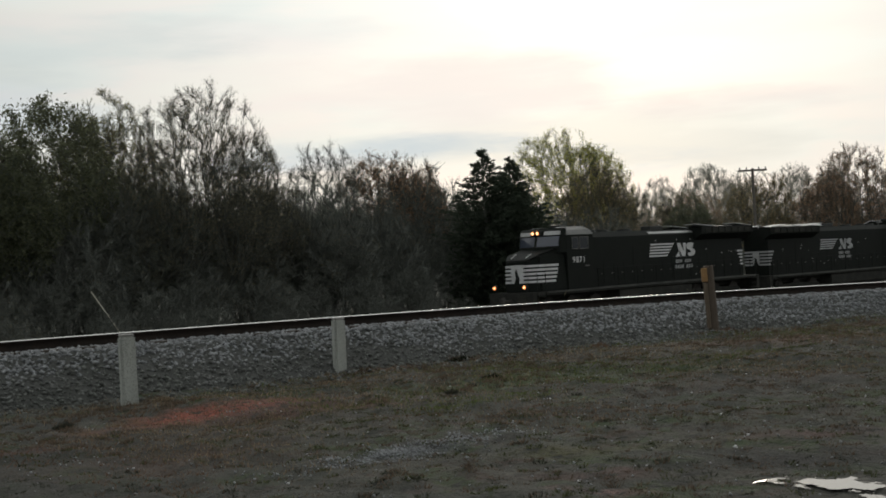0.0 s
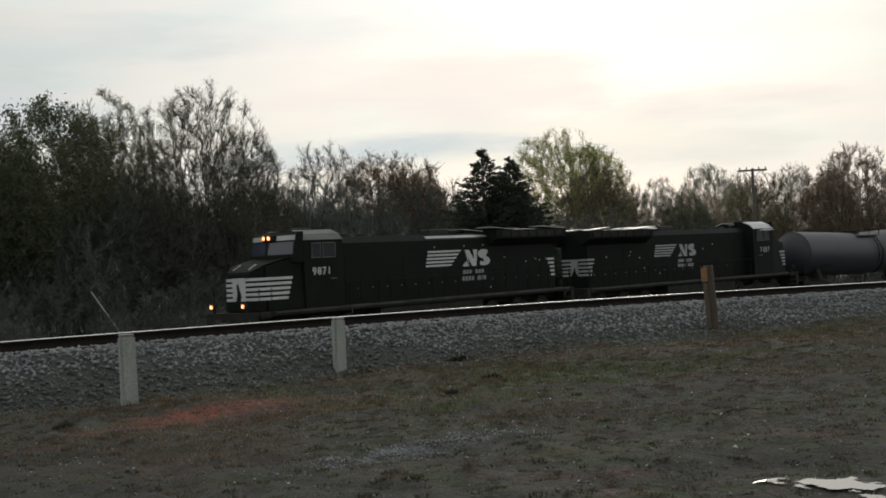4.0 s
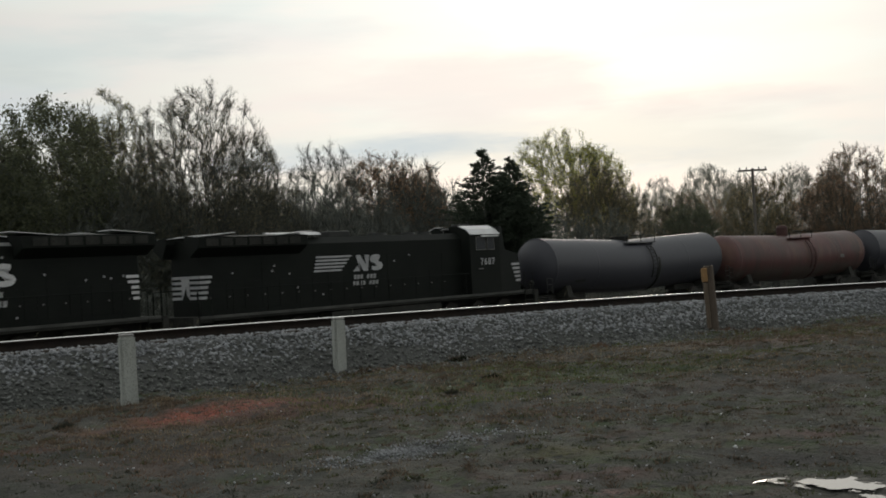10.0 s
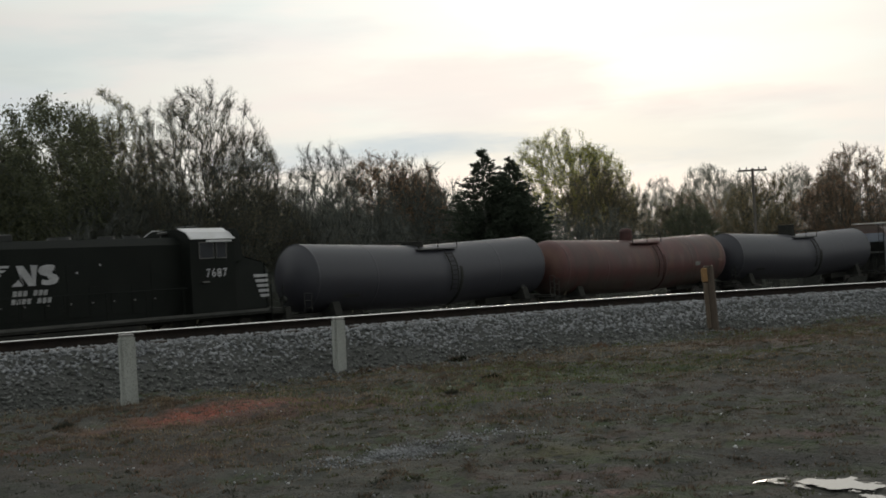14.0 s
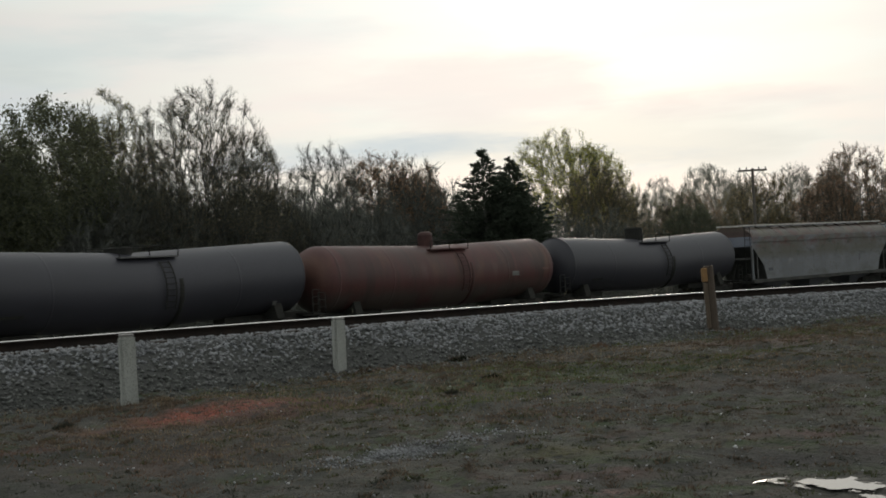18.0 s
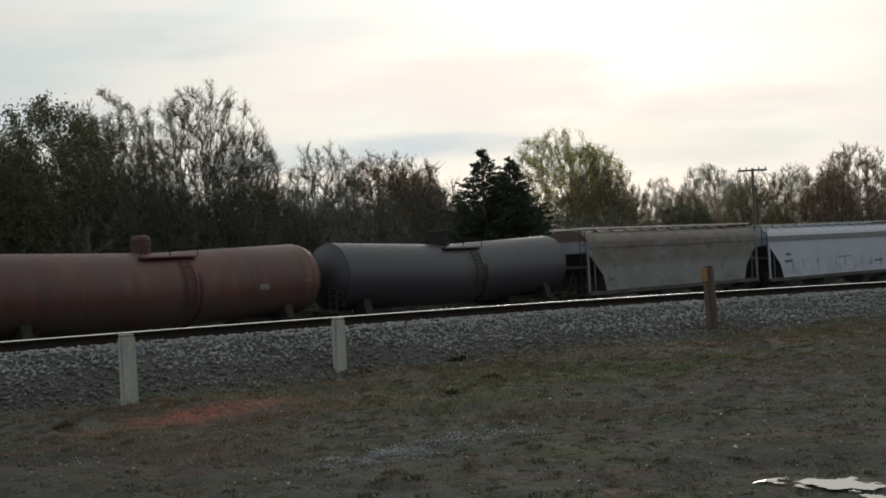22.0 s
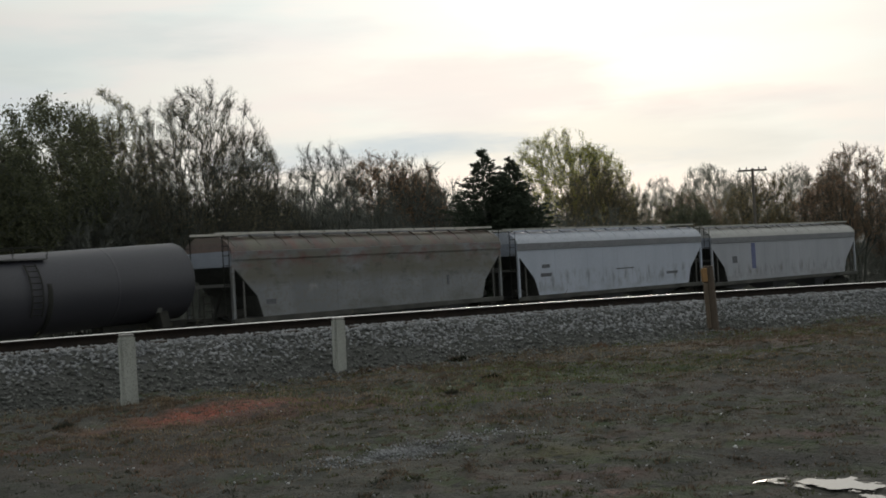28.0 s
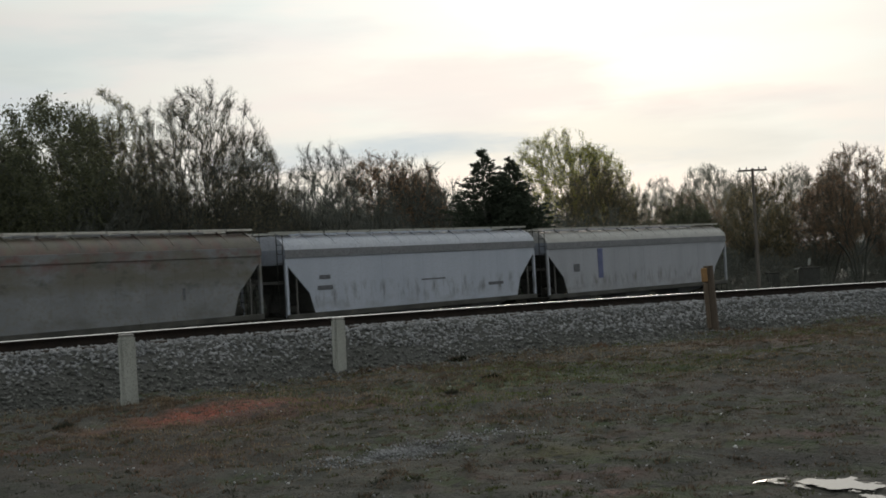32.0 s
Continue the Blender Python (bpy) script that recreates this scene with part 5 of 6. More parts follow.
def make_posts():
    for x, y, top, w, lean, label in ((8.823, -27.035, 2.235, 0.185, -0.3, "square weathered concrete post in the grass by the siding"),
                                      (12.613, -26.76, 2.18, 0.165, 0.6, "squat square concrete post beside the ballast bank")):
        g = ground_at(x, y) - 0.25
        h = w / 2
        post = tagged(new("concrete_post"), label, "post", "posts along the siding")
        post.matrix_basis = pose(x, y, g, 0, lean, -22)
        bm = bmesh.new()
        lo = [bm.verts.new((a * h * 1.04, b * h * 1.04, 0)) for a, b in ((-1, -1), (1, -1), (1, 1), (-1, 1))]
        hi = [bm.verts.new((a * h, b * h, top - g - 0.015)) for a, b in ((-1, -1), (1, -1), (1, 1), (-1, 1))]
        for i in range(4):
            bm.faces.new((lo[i], lo[(i + 1) % 4], hi[(i + 1) % 4], hi[i]))
        bm.faces.new(lo), bm.faces.new(hi[::-1])
        bmesh.ops.bevel(bm, geom=bm.edges[:], offset=0.022, segments=2, affect="EDGES")
        part("shaft", bm, M["concrete"], post)
        bm = bmesh.new()
        softbox(bm, -h * 0.9, h * 0.9, -h * 0.9, h * 0.9, top - g - 0.02, top - g + 0.006, 0.008)
        part("cap", bm, M["lime_dust"], post, "paler worn top")
    x, y = 19.865, -28.79
    g = ground_at(x, y) - 0.2
    post = tagged(new("wooden_post"), "leaning brown wooden post with an orange marker board", "post")
    post.matrix_basis = pose(x, y, g, 0, -2.2, -42)
    bm = bmesh.new()
    rod(bm, (0, 0, 0), (0.0, 0.0, 2.60 - g), 0.098, 0.088, 12)
    part("shaft", bm, M["old_wood"], post)
    bm = bmesh.new()
    softbox(bm, -0.155, -0.06, -0.12, -0.03, 2.32 - g, 2.57 - g, 0.012)
    part("marker_board", bm, M["orange_paint"], post, "faded orange marker board")
    bm = bmesh.new()
    softbox(bm, -0.15, -0.075, -0.125, -0.085, 0.3, 2.30 - g, 0.01)
    part("board_strip", bm, M["old_wood_pale"], post, "pale wooden strip nailed to the post")


M["old_wood_pale"] = surface("old_wood_pale", (0.14, 0.105, 0.075), (0.11, 0.085, 0.062), 0.85, 0, 5, 60, 0.4, streak=(6, 6, 0.6))
make_posts()


def make_pole(x, y, top, arms=True):
    g = ground_at(x, y) - 0.3
    pole = tagged(new("utility_pole"), "weathered wooden utility pole with a crossarm", "pole")
    pole.matrix_basis = pose(x, y, g)
    bm = bmesh.new()
    rod(bm, (0, 0, 0), (0, 0, top - g), 0.14, 0.09, 12)
    part("shaft", bm, M["pole_wood"], pole)
    if not arms:
        return pole
    bm = bmesh.new()
    softbox(bm, -1.05, 1.05, -0.06, 0.06, -0.07, 0.07, 0.01)
    arm = part("crossarm", bm, M["pole_wood"], pole, at=pose(0, 0, top - g - 0.16, 0, 0, -48))
    for k in (-0.95, -0.45, 0.45, 0.95):
        bm = bmesh.new()
        rod(bm, (k, 0, 0.07), (k, 0, 0.14), 0.03, seg=8)
        rod(bm, (k, 0, 0.12), (k, 0, 0.24), 0.055, 0.04, 8)
        part("insulator", bm, M["grey_sill"], arm)
    for k in (-0.6, 0.6):
        bm = bmesh.new()
        rod(bm, (k, 0.07, -0.02), (0, 0.1, -0.7), 0.02, seg=5)
        part("brace", bm, M["underframe"], arm)
    return pole


GUY_POLE, GUY_HIGH, GUARD_TOP, GUY_LOW = (30.4, 15.3, 9.0), (30.45, 15.2, 8.76), (30.84, 8.92, 2.49), (31.43, 7.72, 0.63)
M["guard_straw"] = surface("guard_straw", (0.46, 0.44, 0.36), (0.38, 0.36, 0.29), 0.6, 0, 4, 30, 0.05)
make_pole(84.4, 5.0, 8.70)

pole = make_pole(GUY_POLE[0], GUY_POLE[1], GUY_POLE[2], False)
pole.children[0].data.materials[0] = M["tie_wood"]
bm = bmesh.new()
a, b = Vector(GUY_HIGH), Vector(GUY_LOW)
base = pole.matrix_basis.translation
rod(bm, a - base, Vector(GUARD_TOP) - base, 0.007, seg=5)
part("guy_wire", bm, M["grey_sill"], pole)
bm = bmesh.new()
rod(bm, Vector(GUARD_TOP) - base, b + (b - Vector(GUARD_TOP)) * 0.5 - base, 0.030, seg=8)
part("guy_guard", bm, M["guard_straw"], pole, "pale straw-coloured guard on the guy wire")
tagged(pole, "wooden utility pole with a guyed wire, half hidden by trees")


# ---- puddles, stones and grass ----
def make_puddle(x0, y0, rx, ry, turn, step, seed, edge, label):
    """Standing water among mud lumps: the cells of a fine grid that lie under the water line."""
    n, m = int(2 * rx / step), int(2 * ry / step)
    u, v = np.meshgrid(np.linspace(-rx, rx, n), np.linspace(-ry, ry, m), indexing="ij")
    c, s = math.cos(radians(turn)), math.sin(radians(turn))
    x, y = x0 + u * c - v * s, y0 + u * s + v * c
    depth = 1 - np.hypot(u / rx, v / ry) * 1.25 + 1.1 * wave(x, y, 7.0, seed) + 0.9 * wave(x, y, 15.0, seed + 1) + 0.7 * wave(x, y, 34.0, seed + 2) + 0.45 * wave(x, y, 80.0, seed + 3)
    ok = depth > edge
    keep = ok[:-1, :-1] & ok[1:, :-1] & ok[1:, 1:] & ok[:-1, 1:]
    idx = np.arange(n * m).reshape(n, m)
    f = np.stack([idx[:-1, :-1], idx[1:, :-1], idx[1:, 1:], idx[:-1, 1:]], -1)[keep]
    z = float(ground_height(x, y).max()) + 0.004
    used = np.unique(f)
    back = np.zeros(n * m, int)
    back[used] = np.arange(len(used))
    vs = np.stack([x.ravel(), y.ravel(), np.full(n * m, z)], -1)[used]
    return tagged(from_arrays("puddle", vs, back[f], M["water"]), label, "puddle", kind="structure")


make_puddle(7.42, -36.88, 0.46, 0.30, -100, 0.011, 3, 0.24, "still rain puddle among mud lumps reflecting the sky")
make_puddle(7.12, -37.22, 0.22, 0.14, -100, 0.011, 9, 0.05, "small rain puddle in the mud beside another")


def scatter_gravel():
    r = np.random.RandomState(21)
    n = 3200
    f = r.normal(0, 0.42, n)
    x, y = 7.3 + 1.15 * f + r.normal(0, 0.22, n), -33.42 - 0.06 * f + r.normal(0, 0.14, n)
    ok = wave(x, y, 3.0, 22) + 0.5 * r.normal(0, 1, n) > -0.1
    x, y = x[ok], y[ok]
    x2, y2 = r.uniform(3.5, 22, 2600), r.uniform(-38, -28.5, 2600)
    x, y = np.concatenate([x, x2]), np.concatenate([y, y2])
    z = ground_height(x, y) + 0.004
    size = r.uniform(0.005, 0.017, len(x))
    scatter_stones("yard_gravel", np.stack([x, y, z], -1), size, 9, M["stone"], "loose pale gravel spilt over the dirt")
    x, y = r.uniform(5, 20, 26), r.uniform(-36, -28, 26)
    scatter_stones("pale_pebbles", np.stack([x, y, ground_height(x, y) + 0.008], -1), r.uniform(0.010, 0.02, 26), 10, M["white_paint"], "a few white pebbles on the dirt")


scatter_gravel()


def make_grass(name, material, n, area, height, seed, label, clump=0.9):
    """Blades as narrow bent triangles, in uneven clumps over an area (x0, x1, y0, y1)."""
    r = np.random.RandomState(seed)
    x, y = r.uniform(area[0], area[1], n * 3), r.uniform(area[2], area[3], n * 3)
    w = wave(x, y, 1.3, seed + 1) + 0.6 * wave(x, y, 4.0, seed + 2) + r.uniform(-0.5, 0.5, n * 3) * (1.6 - clump)
    keep = np.argsort(-w)[:n]
    x, y = x[keep], y[keep]
    q, _ = siding_offset(x, y)
    ok = q < -1.75
    x, y = x[ok], y[ok]
    n = len(x)
    z = ground_height(x, y) - 0.01
    a = r.uniform(0, 6.283, n)
    h = height * r.uniform(0.4, 1.25, n)
    wd = r.uniform(0.004, 0.008, n)
    lean = r.uniform(0.2, 0.9, n) * h
    b = r.uniform(0, 6.283, n)
    p0 = np.stack([x - np.cos(a) * wd, y - np.sin(a) * wd, z], -1)
    p1 = np.stack([x + np.cos(a) * wd, y + np.sin(a) * wd, z], -1)
    p2 = np.stack([x + np.cos(b) * lean, y + np.sin(b) * lean, z + h], -1)
    v = np.stack([p0, p1, p2], 1).reshape(-1, 3)
    ob = from_arrays(name, v, np.arange(3 * n).reshape(-1, 3), material)
    return tagged(ob, label, "grass", kind="stuff")


make_grass("green_grass", M["grass_green"], 42000, (9, 30, -32, -26.5), 0.036, 31, "thin green grass on the yard")
make_grass("dry_grass", M["grass_tan"], 36000, (6, 36, -34, -26.5), 0.04, 41, "short dry tan grass on the yard")
make_grass("red_weeds", M["weed_red"], 30000, (5, 32, -34, -27), 0.035, 51, "low reddish weeds on the clay")
make_grass("yard_stubble", M["weed_dull"], 26000, (4, 20, -38, -27), 0.025, 61, "dark low stubble on the yard")


def make_track_weeds():
    """Thin tall weeds on the slope between the two tracks: bent stems with a few narrow leaves."""
    r = np.random.RandomState(91)
    n = 1200
    s = r.uniform(-6, 50, n)
    q = r.normal(4.2, 0.7, n)
    x, y, z, a = (np.interp(s, SID[:, 0], SID[:, k]) for k in (1, 2, 3, 4))
    px, py = x - np.sin(a) * q, y + np.cos(a) * q
    pz = ground_height(px, py) - 0.02
    top = z - 0.32 + 0.10 * wave(px, py, 0.9, 92) + np.abs(r.normal(0, 0.12, n))
    h = np.maximum(top - pz, 0.2)
    b, lean = r.uniform(0, 6.283, n), r.uniform(0.05, 0.25, n) * h
    w, c = 0.009, r.uniform(0, 6.283, n)
    side = np.stack([np.cos(c) * w, np.sin(c) * w, 0 * c], -1)
    foot = np.stack([px, py, pz], -1)
    tip = np.stack([px + np.cos(b) * lean, py + np.sin(b) * lean, pz + h], -1)
    vs = [np.stack([foot - side, foot + side, tip], 1).reshape(-1, 3)]
    for k in range(3):
        f = r.uniform(0.5, 1.0, (n, 1))
        p = foot * (1 - f) + tip * f
        d = r.normal(0, 0.09, (n, 3)) + np.array([0, 0, 0.06])
        vs.append(np.stack([p - side * 0.8, p + side * 0.8, p + d], 1).reshape(-1, 3))
    v = np.concatenate(vs)
    ob = from_arrays("track_weeds", v, np.arange(len(v)).reshape(-1, 3), M["weed_dull"])
    return tagged(ob, "thin tall dull weeds between the two tracks", "weeds", kind="stuff")


make_track_weeds()
make_grass("toe_grass", M["grass_tan"], 9000, (7, 30, -30.6, -25.8), 0.07, 71, "dry grass at the foot of the ballast bank", clump=0.6)


def make_weed(x, y, size, seed, material, label):
    r = np.random.RandomState(seed)
    n = 600
    a, b = r.uniform(0, 6.283, n), r.uniform(0, 6.283, n)
    rad = size * np.sqrt(r.rand(n))
    px, py = np.cos(a) * rad, np.sin(a) * rad
    h = size * r.uniform(0.2, 0.75, n) * (1.2 - rad / size)
    wd = 0.006
    p0 = np.stack([px - wd * np.cos(b), py - wd * np.sin(b), 0 * px], -1)
    p1 = np.stack([px + wd * np.cos(b), py + wd * np.sin(b), 0 * px], -1)
    p2 = np.stack([px * 1.5, py * 1.5, h], -1)
    ob = from_arrays("weed_tuft", np.stack([p0, p1, p2], 1).reshape(-1, 3), np.arange(3 * n).reshape(-1, 3), material)
    ob.matrix_basis = pose(x, y, ground_at(x, y) - 0.01)
    return tagged(ob, label, "weed", "weed tufts on the yard")


def make_tufts(name, material, n, area, height, radius, seed, label):
    """Low tufts, each a small tight sheaf of blades, over an area (x0, x1, y0, y1); nearer ones are no larger than far ones."""
    r = np.random.RandomState(seed)
    cx, cy = r.uniform(area[0], area[1], n * 2), r.uniform(area[2], area[3], n * 2)
    w = wave(cx, cy, 0.9, seed + 1) + 0.7 * wave(cx, cy, 3.0, seed + 2) + r.uniform(-0.5, 0.5, n * 2)
    keep = np.argsort(-w)[:n]
    cx, cy = cx[keep], cy[keep]
    q, _ = siding_offset(cx, cy)
    bare = ((cx - 8.7) / 1.9) ** 2 + ((cy + 29.2) / 0.55) ** 2 < 1
    ok = (q < -1.9) & ~bare
    cx, cy = cx[ok], cy[ok]
    size = r.uniform(0.5, 1.3, len(cx))
    k = 26
    x0, y0, sz = np.repeat(cx, k), np.repeat(cy, k), np.repeat(size, k)
    m = len(x0)
    a, rad = r.uniform(0, 6.283, m), radius * sz * np.sqrt(r.rand(m))
    x, y = x0 + np.cos(a) * rad, y0 + np.sin(a) * rad
    z = ground_height(x, y) - 0.008
    h, b, wd = height * sz * r.uniform(0.35, 1.1, m), r.uniform(0, 6.283, m), r.uniform(0.004, 0.009, m)
    out = r.uniform(0.3, 1.1, m) * h
    p0 = np.stack([x - np.cos(b) * wd, y - np.sin(b) * wd, z], -1)
    p1 = np.stack([x + np.cos(b) * wd, y + np.sin(b) * wd, z], -1)
    p2 = np.stack([x + np.cos(a) * out, y + np.sin(a) * out, z + h], -1)
    ob = from_arrays(name, np.stack([p0, p1, p2], 1).reshape(-1, 3), np.arange(3 * m).reshape(-1, 3), material)
    return tagged(ob, label, "grass", kind="stuff")


make_tufts("brown_tufts", M["weed_brown"], 2200, (4, 24, -37.5, -27), 0.030, 0.055, 301, "low brown tufts of dead grass on the yard")
make_tufts("olive_tufts", M["weed_olive"], 2600, (4, 26, -37.5, -27), 0.028, 0.05, 311, "low olive-green tufts on the yard")
make_tufts("dark_tufts", M["weed_shade"], 1500, (4, 24, -37.5, -27), 0.028, 0.05, 321, "low dark weeds on the yard")
make_tufts("bank_tufts", M["weed_brown"], 1100, (6, 32, -31, -26.2), 0.06, 0.06, 331, "rusty dry tufts near the bank's foot")


for i, (x, y, s, mat) in enumerate(((14.2, -27.76, 0.2, "weed_dark"), (12.25, -30.0, 0.14, "weed_dark"), (10.7, -30.7, 0.1, "weed_shade"), (11.6, -30.2, 0.11, "weed_shade"), (20.1, -28.9, 0.25, "weed_red"), (20.5, -29.3, 0.22, "weed_red"),
                                    (22.2, -28.9, 0.22, "weed_red"), (23.0, -29.2, 0.22, "weed_red"), (8.4, -26.9, 0.16, "grass_tan"), (12.3, -26.8, 0.15, "grass_tan"), (7.0, -28.6, 0.13, "weed_shade"), (16.6, -28.6, 0.2, "weed_red"), (9.2, -27.2, 0.13, "grass_tan"))):
    make_weed(x, y, s * 0.85, 70 + i, M[mat], "dark clump of weeds on the yard" if mat in ("weed_dark", "weed_shade") else "dry clump of weeds on the yard")


# ---- trees ----
def tube_mesh(segs, sides):
    """Tapered tubes for segments (p0, p1, r0, r1) as arrays."""
    s = np.array(segs)
    p0, p1, r0, r1 = s[:, 0:3], s[:, 3:6], s[:, 6], s[:, 7]
    d = p1 - p0
    d /= np.maximum(np.linalg.norm(d, axis=1, keepdims=True), 1e-6)
    ref = np.where(np.abs(d[:, 2:3]) > 0.9, np.array([[1.0, 0, 0]]), np.array([[0, 0, 1.0]]))
    u = np.cross(d, ref)
    u /= np.maximum(np.linalg.norm(u, axis=1, keepdims=True), 1e-6)
    v = np.cross(d, u)
    a = np.arange(sides) * 2 * np.pi / sides
    ring = u[:, None] * np.cos(a)[None, :, None] + v[:, None] * np.sin(a)[None, :, None]
    lo, hi = p0[:, None] + ring * r0[:, None, None], p1[:, None] + ring * r1[:, None, None]
    vs = np.concatenate([lo, hi], 1).reshape(-1, 3)
    k = np.arange(sides)
    f = np.stack([k, (k + 1) % sides, (k + 1) % sides + sides, k + sides], -1)
    fs = (f[None] + (2 * sides) * np.arange(len(s))[:, None, None]).reshape(-1, 4)
    return vs, fs


def crown_hull(rs, height, width, low, lumps):
    """The rounded, lumpy skin of a crown: its middle height, and a function that gives each way out of the middle its reach."""
    zc = height * (low + (1 - low) * 0.42)
    b = rs.normal(0, 1, (lumps, 3))
    b[:, 2] = np.abs(b[:, 2]) * 1.1 - 0.3
    b /= np.linalg.norm(b, axis=1, keepdims=True)
    size = rs.uniform(0.6, 1.0, lumps)

    def reach(d):
        return 0.90 + 0.16 * (np.exp((d @ b.T - 1) * 18) * size).max(1)

    def split(p):
        """Ways out of the middle, and how far along them, where 1 is the plain egg."""
        q = (p - np.array((0, 0, zc))) / np.stack([np.full(len(p), width)] * 2 + [np.where(p[:, 2] > zc, height - zc, (zc - height * low) * 1.15)], -1)
        k = np.maximum(np.linalg.norm(q, axis=1), 1e-6)
        return q / k[:, None], k
    return zc, reach, split


def crown_points(rs, n, height, width, low, hull, hollow):
    """Places that the limbs of a crown reach for; hollow gathers them near its skin."""
    zc, reach, _ = hull
    d = rs.normal(0, 1, (n * 3, 3))
    d /= np.linalg.norm(d, axis=1, keepdims=True)
    d = d[d[:, 2] > -0.8][:n]
    q = 0.95 * reach(d) * rs.uniform(0.02, 1, len(d)) ** (1 / hollow)
    up = np.where(d[:, 2] > 0, height - zc, zc - height * low)
    return np.stack([d[:, 0] * width * q, d[:, 1] * width * q, zc + d[:, 2] * up * q], -1)


def held_in(p, hull, slack=1.0):
    """Points that stick out of the crown, drawn back to its skin."""
    zc, reach, split = hull
    d, k = split(p)
    most = reach(d) * slack
    over = (k > most) & (p[:, 2] > zc * 0.6)
    c = np.array((0, 0, zc))
    return np.where(over[:, None], c + (p - c) * (most / k)[:, None], p)


def grow_limbs(seed, height, width, low, stems, n, hull, hollow, thrift, girth):
    """Limbs that reach every place of the crown by short and straight ways: each place joins the limb that costs it least."""
    rs = np.random.RandomState(seed)
    goals = crown_points(rs, n, height, width, low, hull, hollow)
    goals = goals[np.argsort(np.linalg.norm(goals - np.array((0, 0, height * low * 0.5)), axis=1))]
    step, cap = height * 0.045, n * 9 + 200
    P, D, way, parent = np.zeros((cap, 3)), np.zeros((cap, 3)), np.zeros(cap), np.full(cap, -1)
    m, D[0] = 1, (0, 0, 1)
    for s in range(stems):
        a = 6.283 * (s + rs.uniform(-0.3, 0.3)) / stems
        lean = rs.uniform(0.0, 0.08) if stems == 1 else rs.uniform(0.10, 0.55) * width / height * 1.5
        foot = np.array((math.cos(a), math.sin(a), 0.25)) * (0.25 if stems > 1 else 0.02)
        d = np.array((math.cos(a) * lean, math.sin(a) * lean, 1.0))
        d /= np.linalg.norm(d)
        tall = height * low * rs.uniform(0.8, 1.25)
        k = max(2, int(tall / step))
        for i in range(k + 1):
            P[m], D[m], way[m] = foot + d * tall * i / k + rs.normal(0, 0.02, 3) * (i > 0), d, tall * i / k
            parent[m] = m - 1 if i else 0
            m += 1
    for g in goals:
        v = g - P[:m]
        dist = np.sqrt((v * v).sum(1)) + 1e-6
        c = (v * D[:m]).sum(1) / dist
        j = int(np.argmin(dist * (1 + 0.9 * (1 - c)) + thrift * way[:m] + 0.6 * np.maximum(-v[:, 2], 0) + 3 * (way[:m] < 0.2)))
        L, base, d0, vj = dist[j], P[j].copy(), D[j].copy(), v[j].copy()
        if L < 0.05:
            continue
        k = max(1, int(math.ceil(L / step)))
        last = j
        for i in range(1, k + 1):
            t = i / k
            q = base + vj * t + (d0 * L - vj) * t * (1 - t) ** 2 * 0.7
            if i < k:
                q = q + rs.normal(0, 0.025 * step, 3) + np.array((0, 0, 0.05 * L * math.sin(math.pi * t)))
            e = q - P[last]
            le = np.linalg.norm(e) + 1e-6
            P[m], D[m], way[m], parent[m] = q, e / le, way[last] + le, last
            last = m
            m += 1
    P, parent = P[:m], parent[:m]
    load, kids = np.zeros(m), np.zeros(m, int)
    for j in range(m - 1, -1, -1):
        if kids[j] == 0:
            load[j] = 1.0
        if parent[j] >= 0:
            load[parent[j]] += load[j]
            kids[parent[j]] += 1
    rad = girth * load ** 0.54
    j = np.nonzero(parent >= 0)[0]
    p = parent[j]
    a, b = P[p], P[j]
    segs = np.column_stack([a, b, np.minimum(rad[p], rad[j] * 1.35), rad[j], rad[j]])
    return segs, np.column_stack([b, a])[load[j] < 3.5]


def leaf_cloud(rs, tips, per, size, jitter, low=0.0):
    """Small bent leaf blades or bud clusters near the twig tips."""
    t = np.repeat(tips, per, axis=0)
    f = rs.uniform(0, 1, (len(t), 1))
    p = t[:, 0:3] * f + t[:, 3:6] * (1 - f) + rs.normal(0, jitter, (len(t), 3))
    p = p[p[:, 2] > low]
    a, b = rs.normal(0, 1, (len(p), 3)), rs.normal(0, 1, (len(p), 3))
    a /= np.linalg.norm(a, axis=1, keepdims=True)
    b /= np.linalg.norm(b, axis=1, keepdims=True)
    s = size * rs.uniform(0.5, 1.3, (len(p), 1))
    v = np.stack([p - a * s * 0.5, p + b * s * 0.6, p + a * s], 1).reshape(-1, 3)
    return v, np.arange(len(v)).reshape(-1, 3)


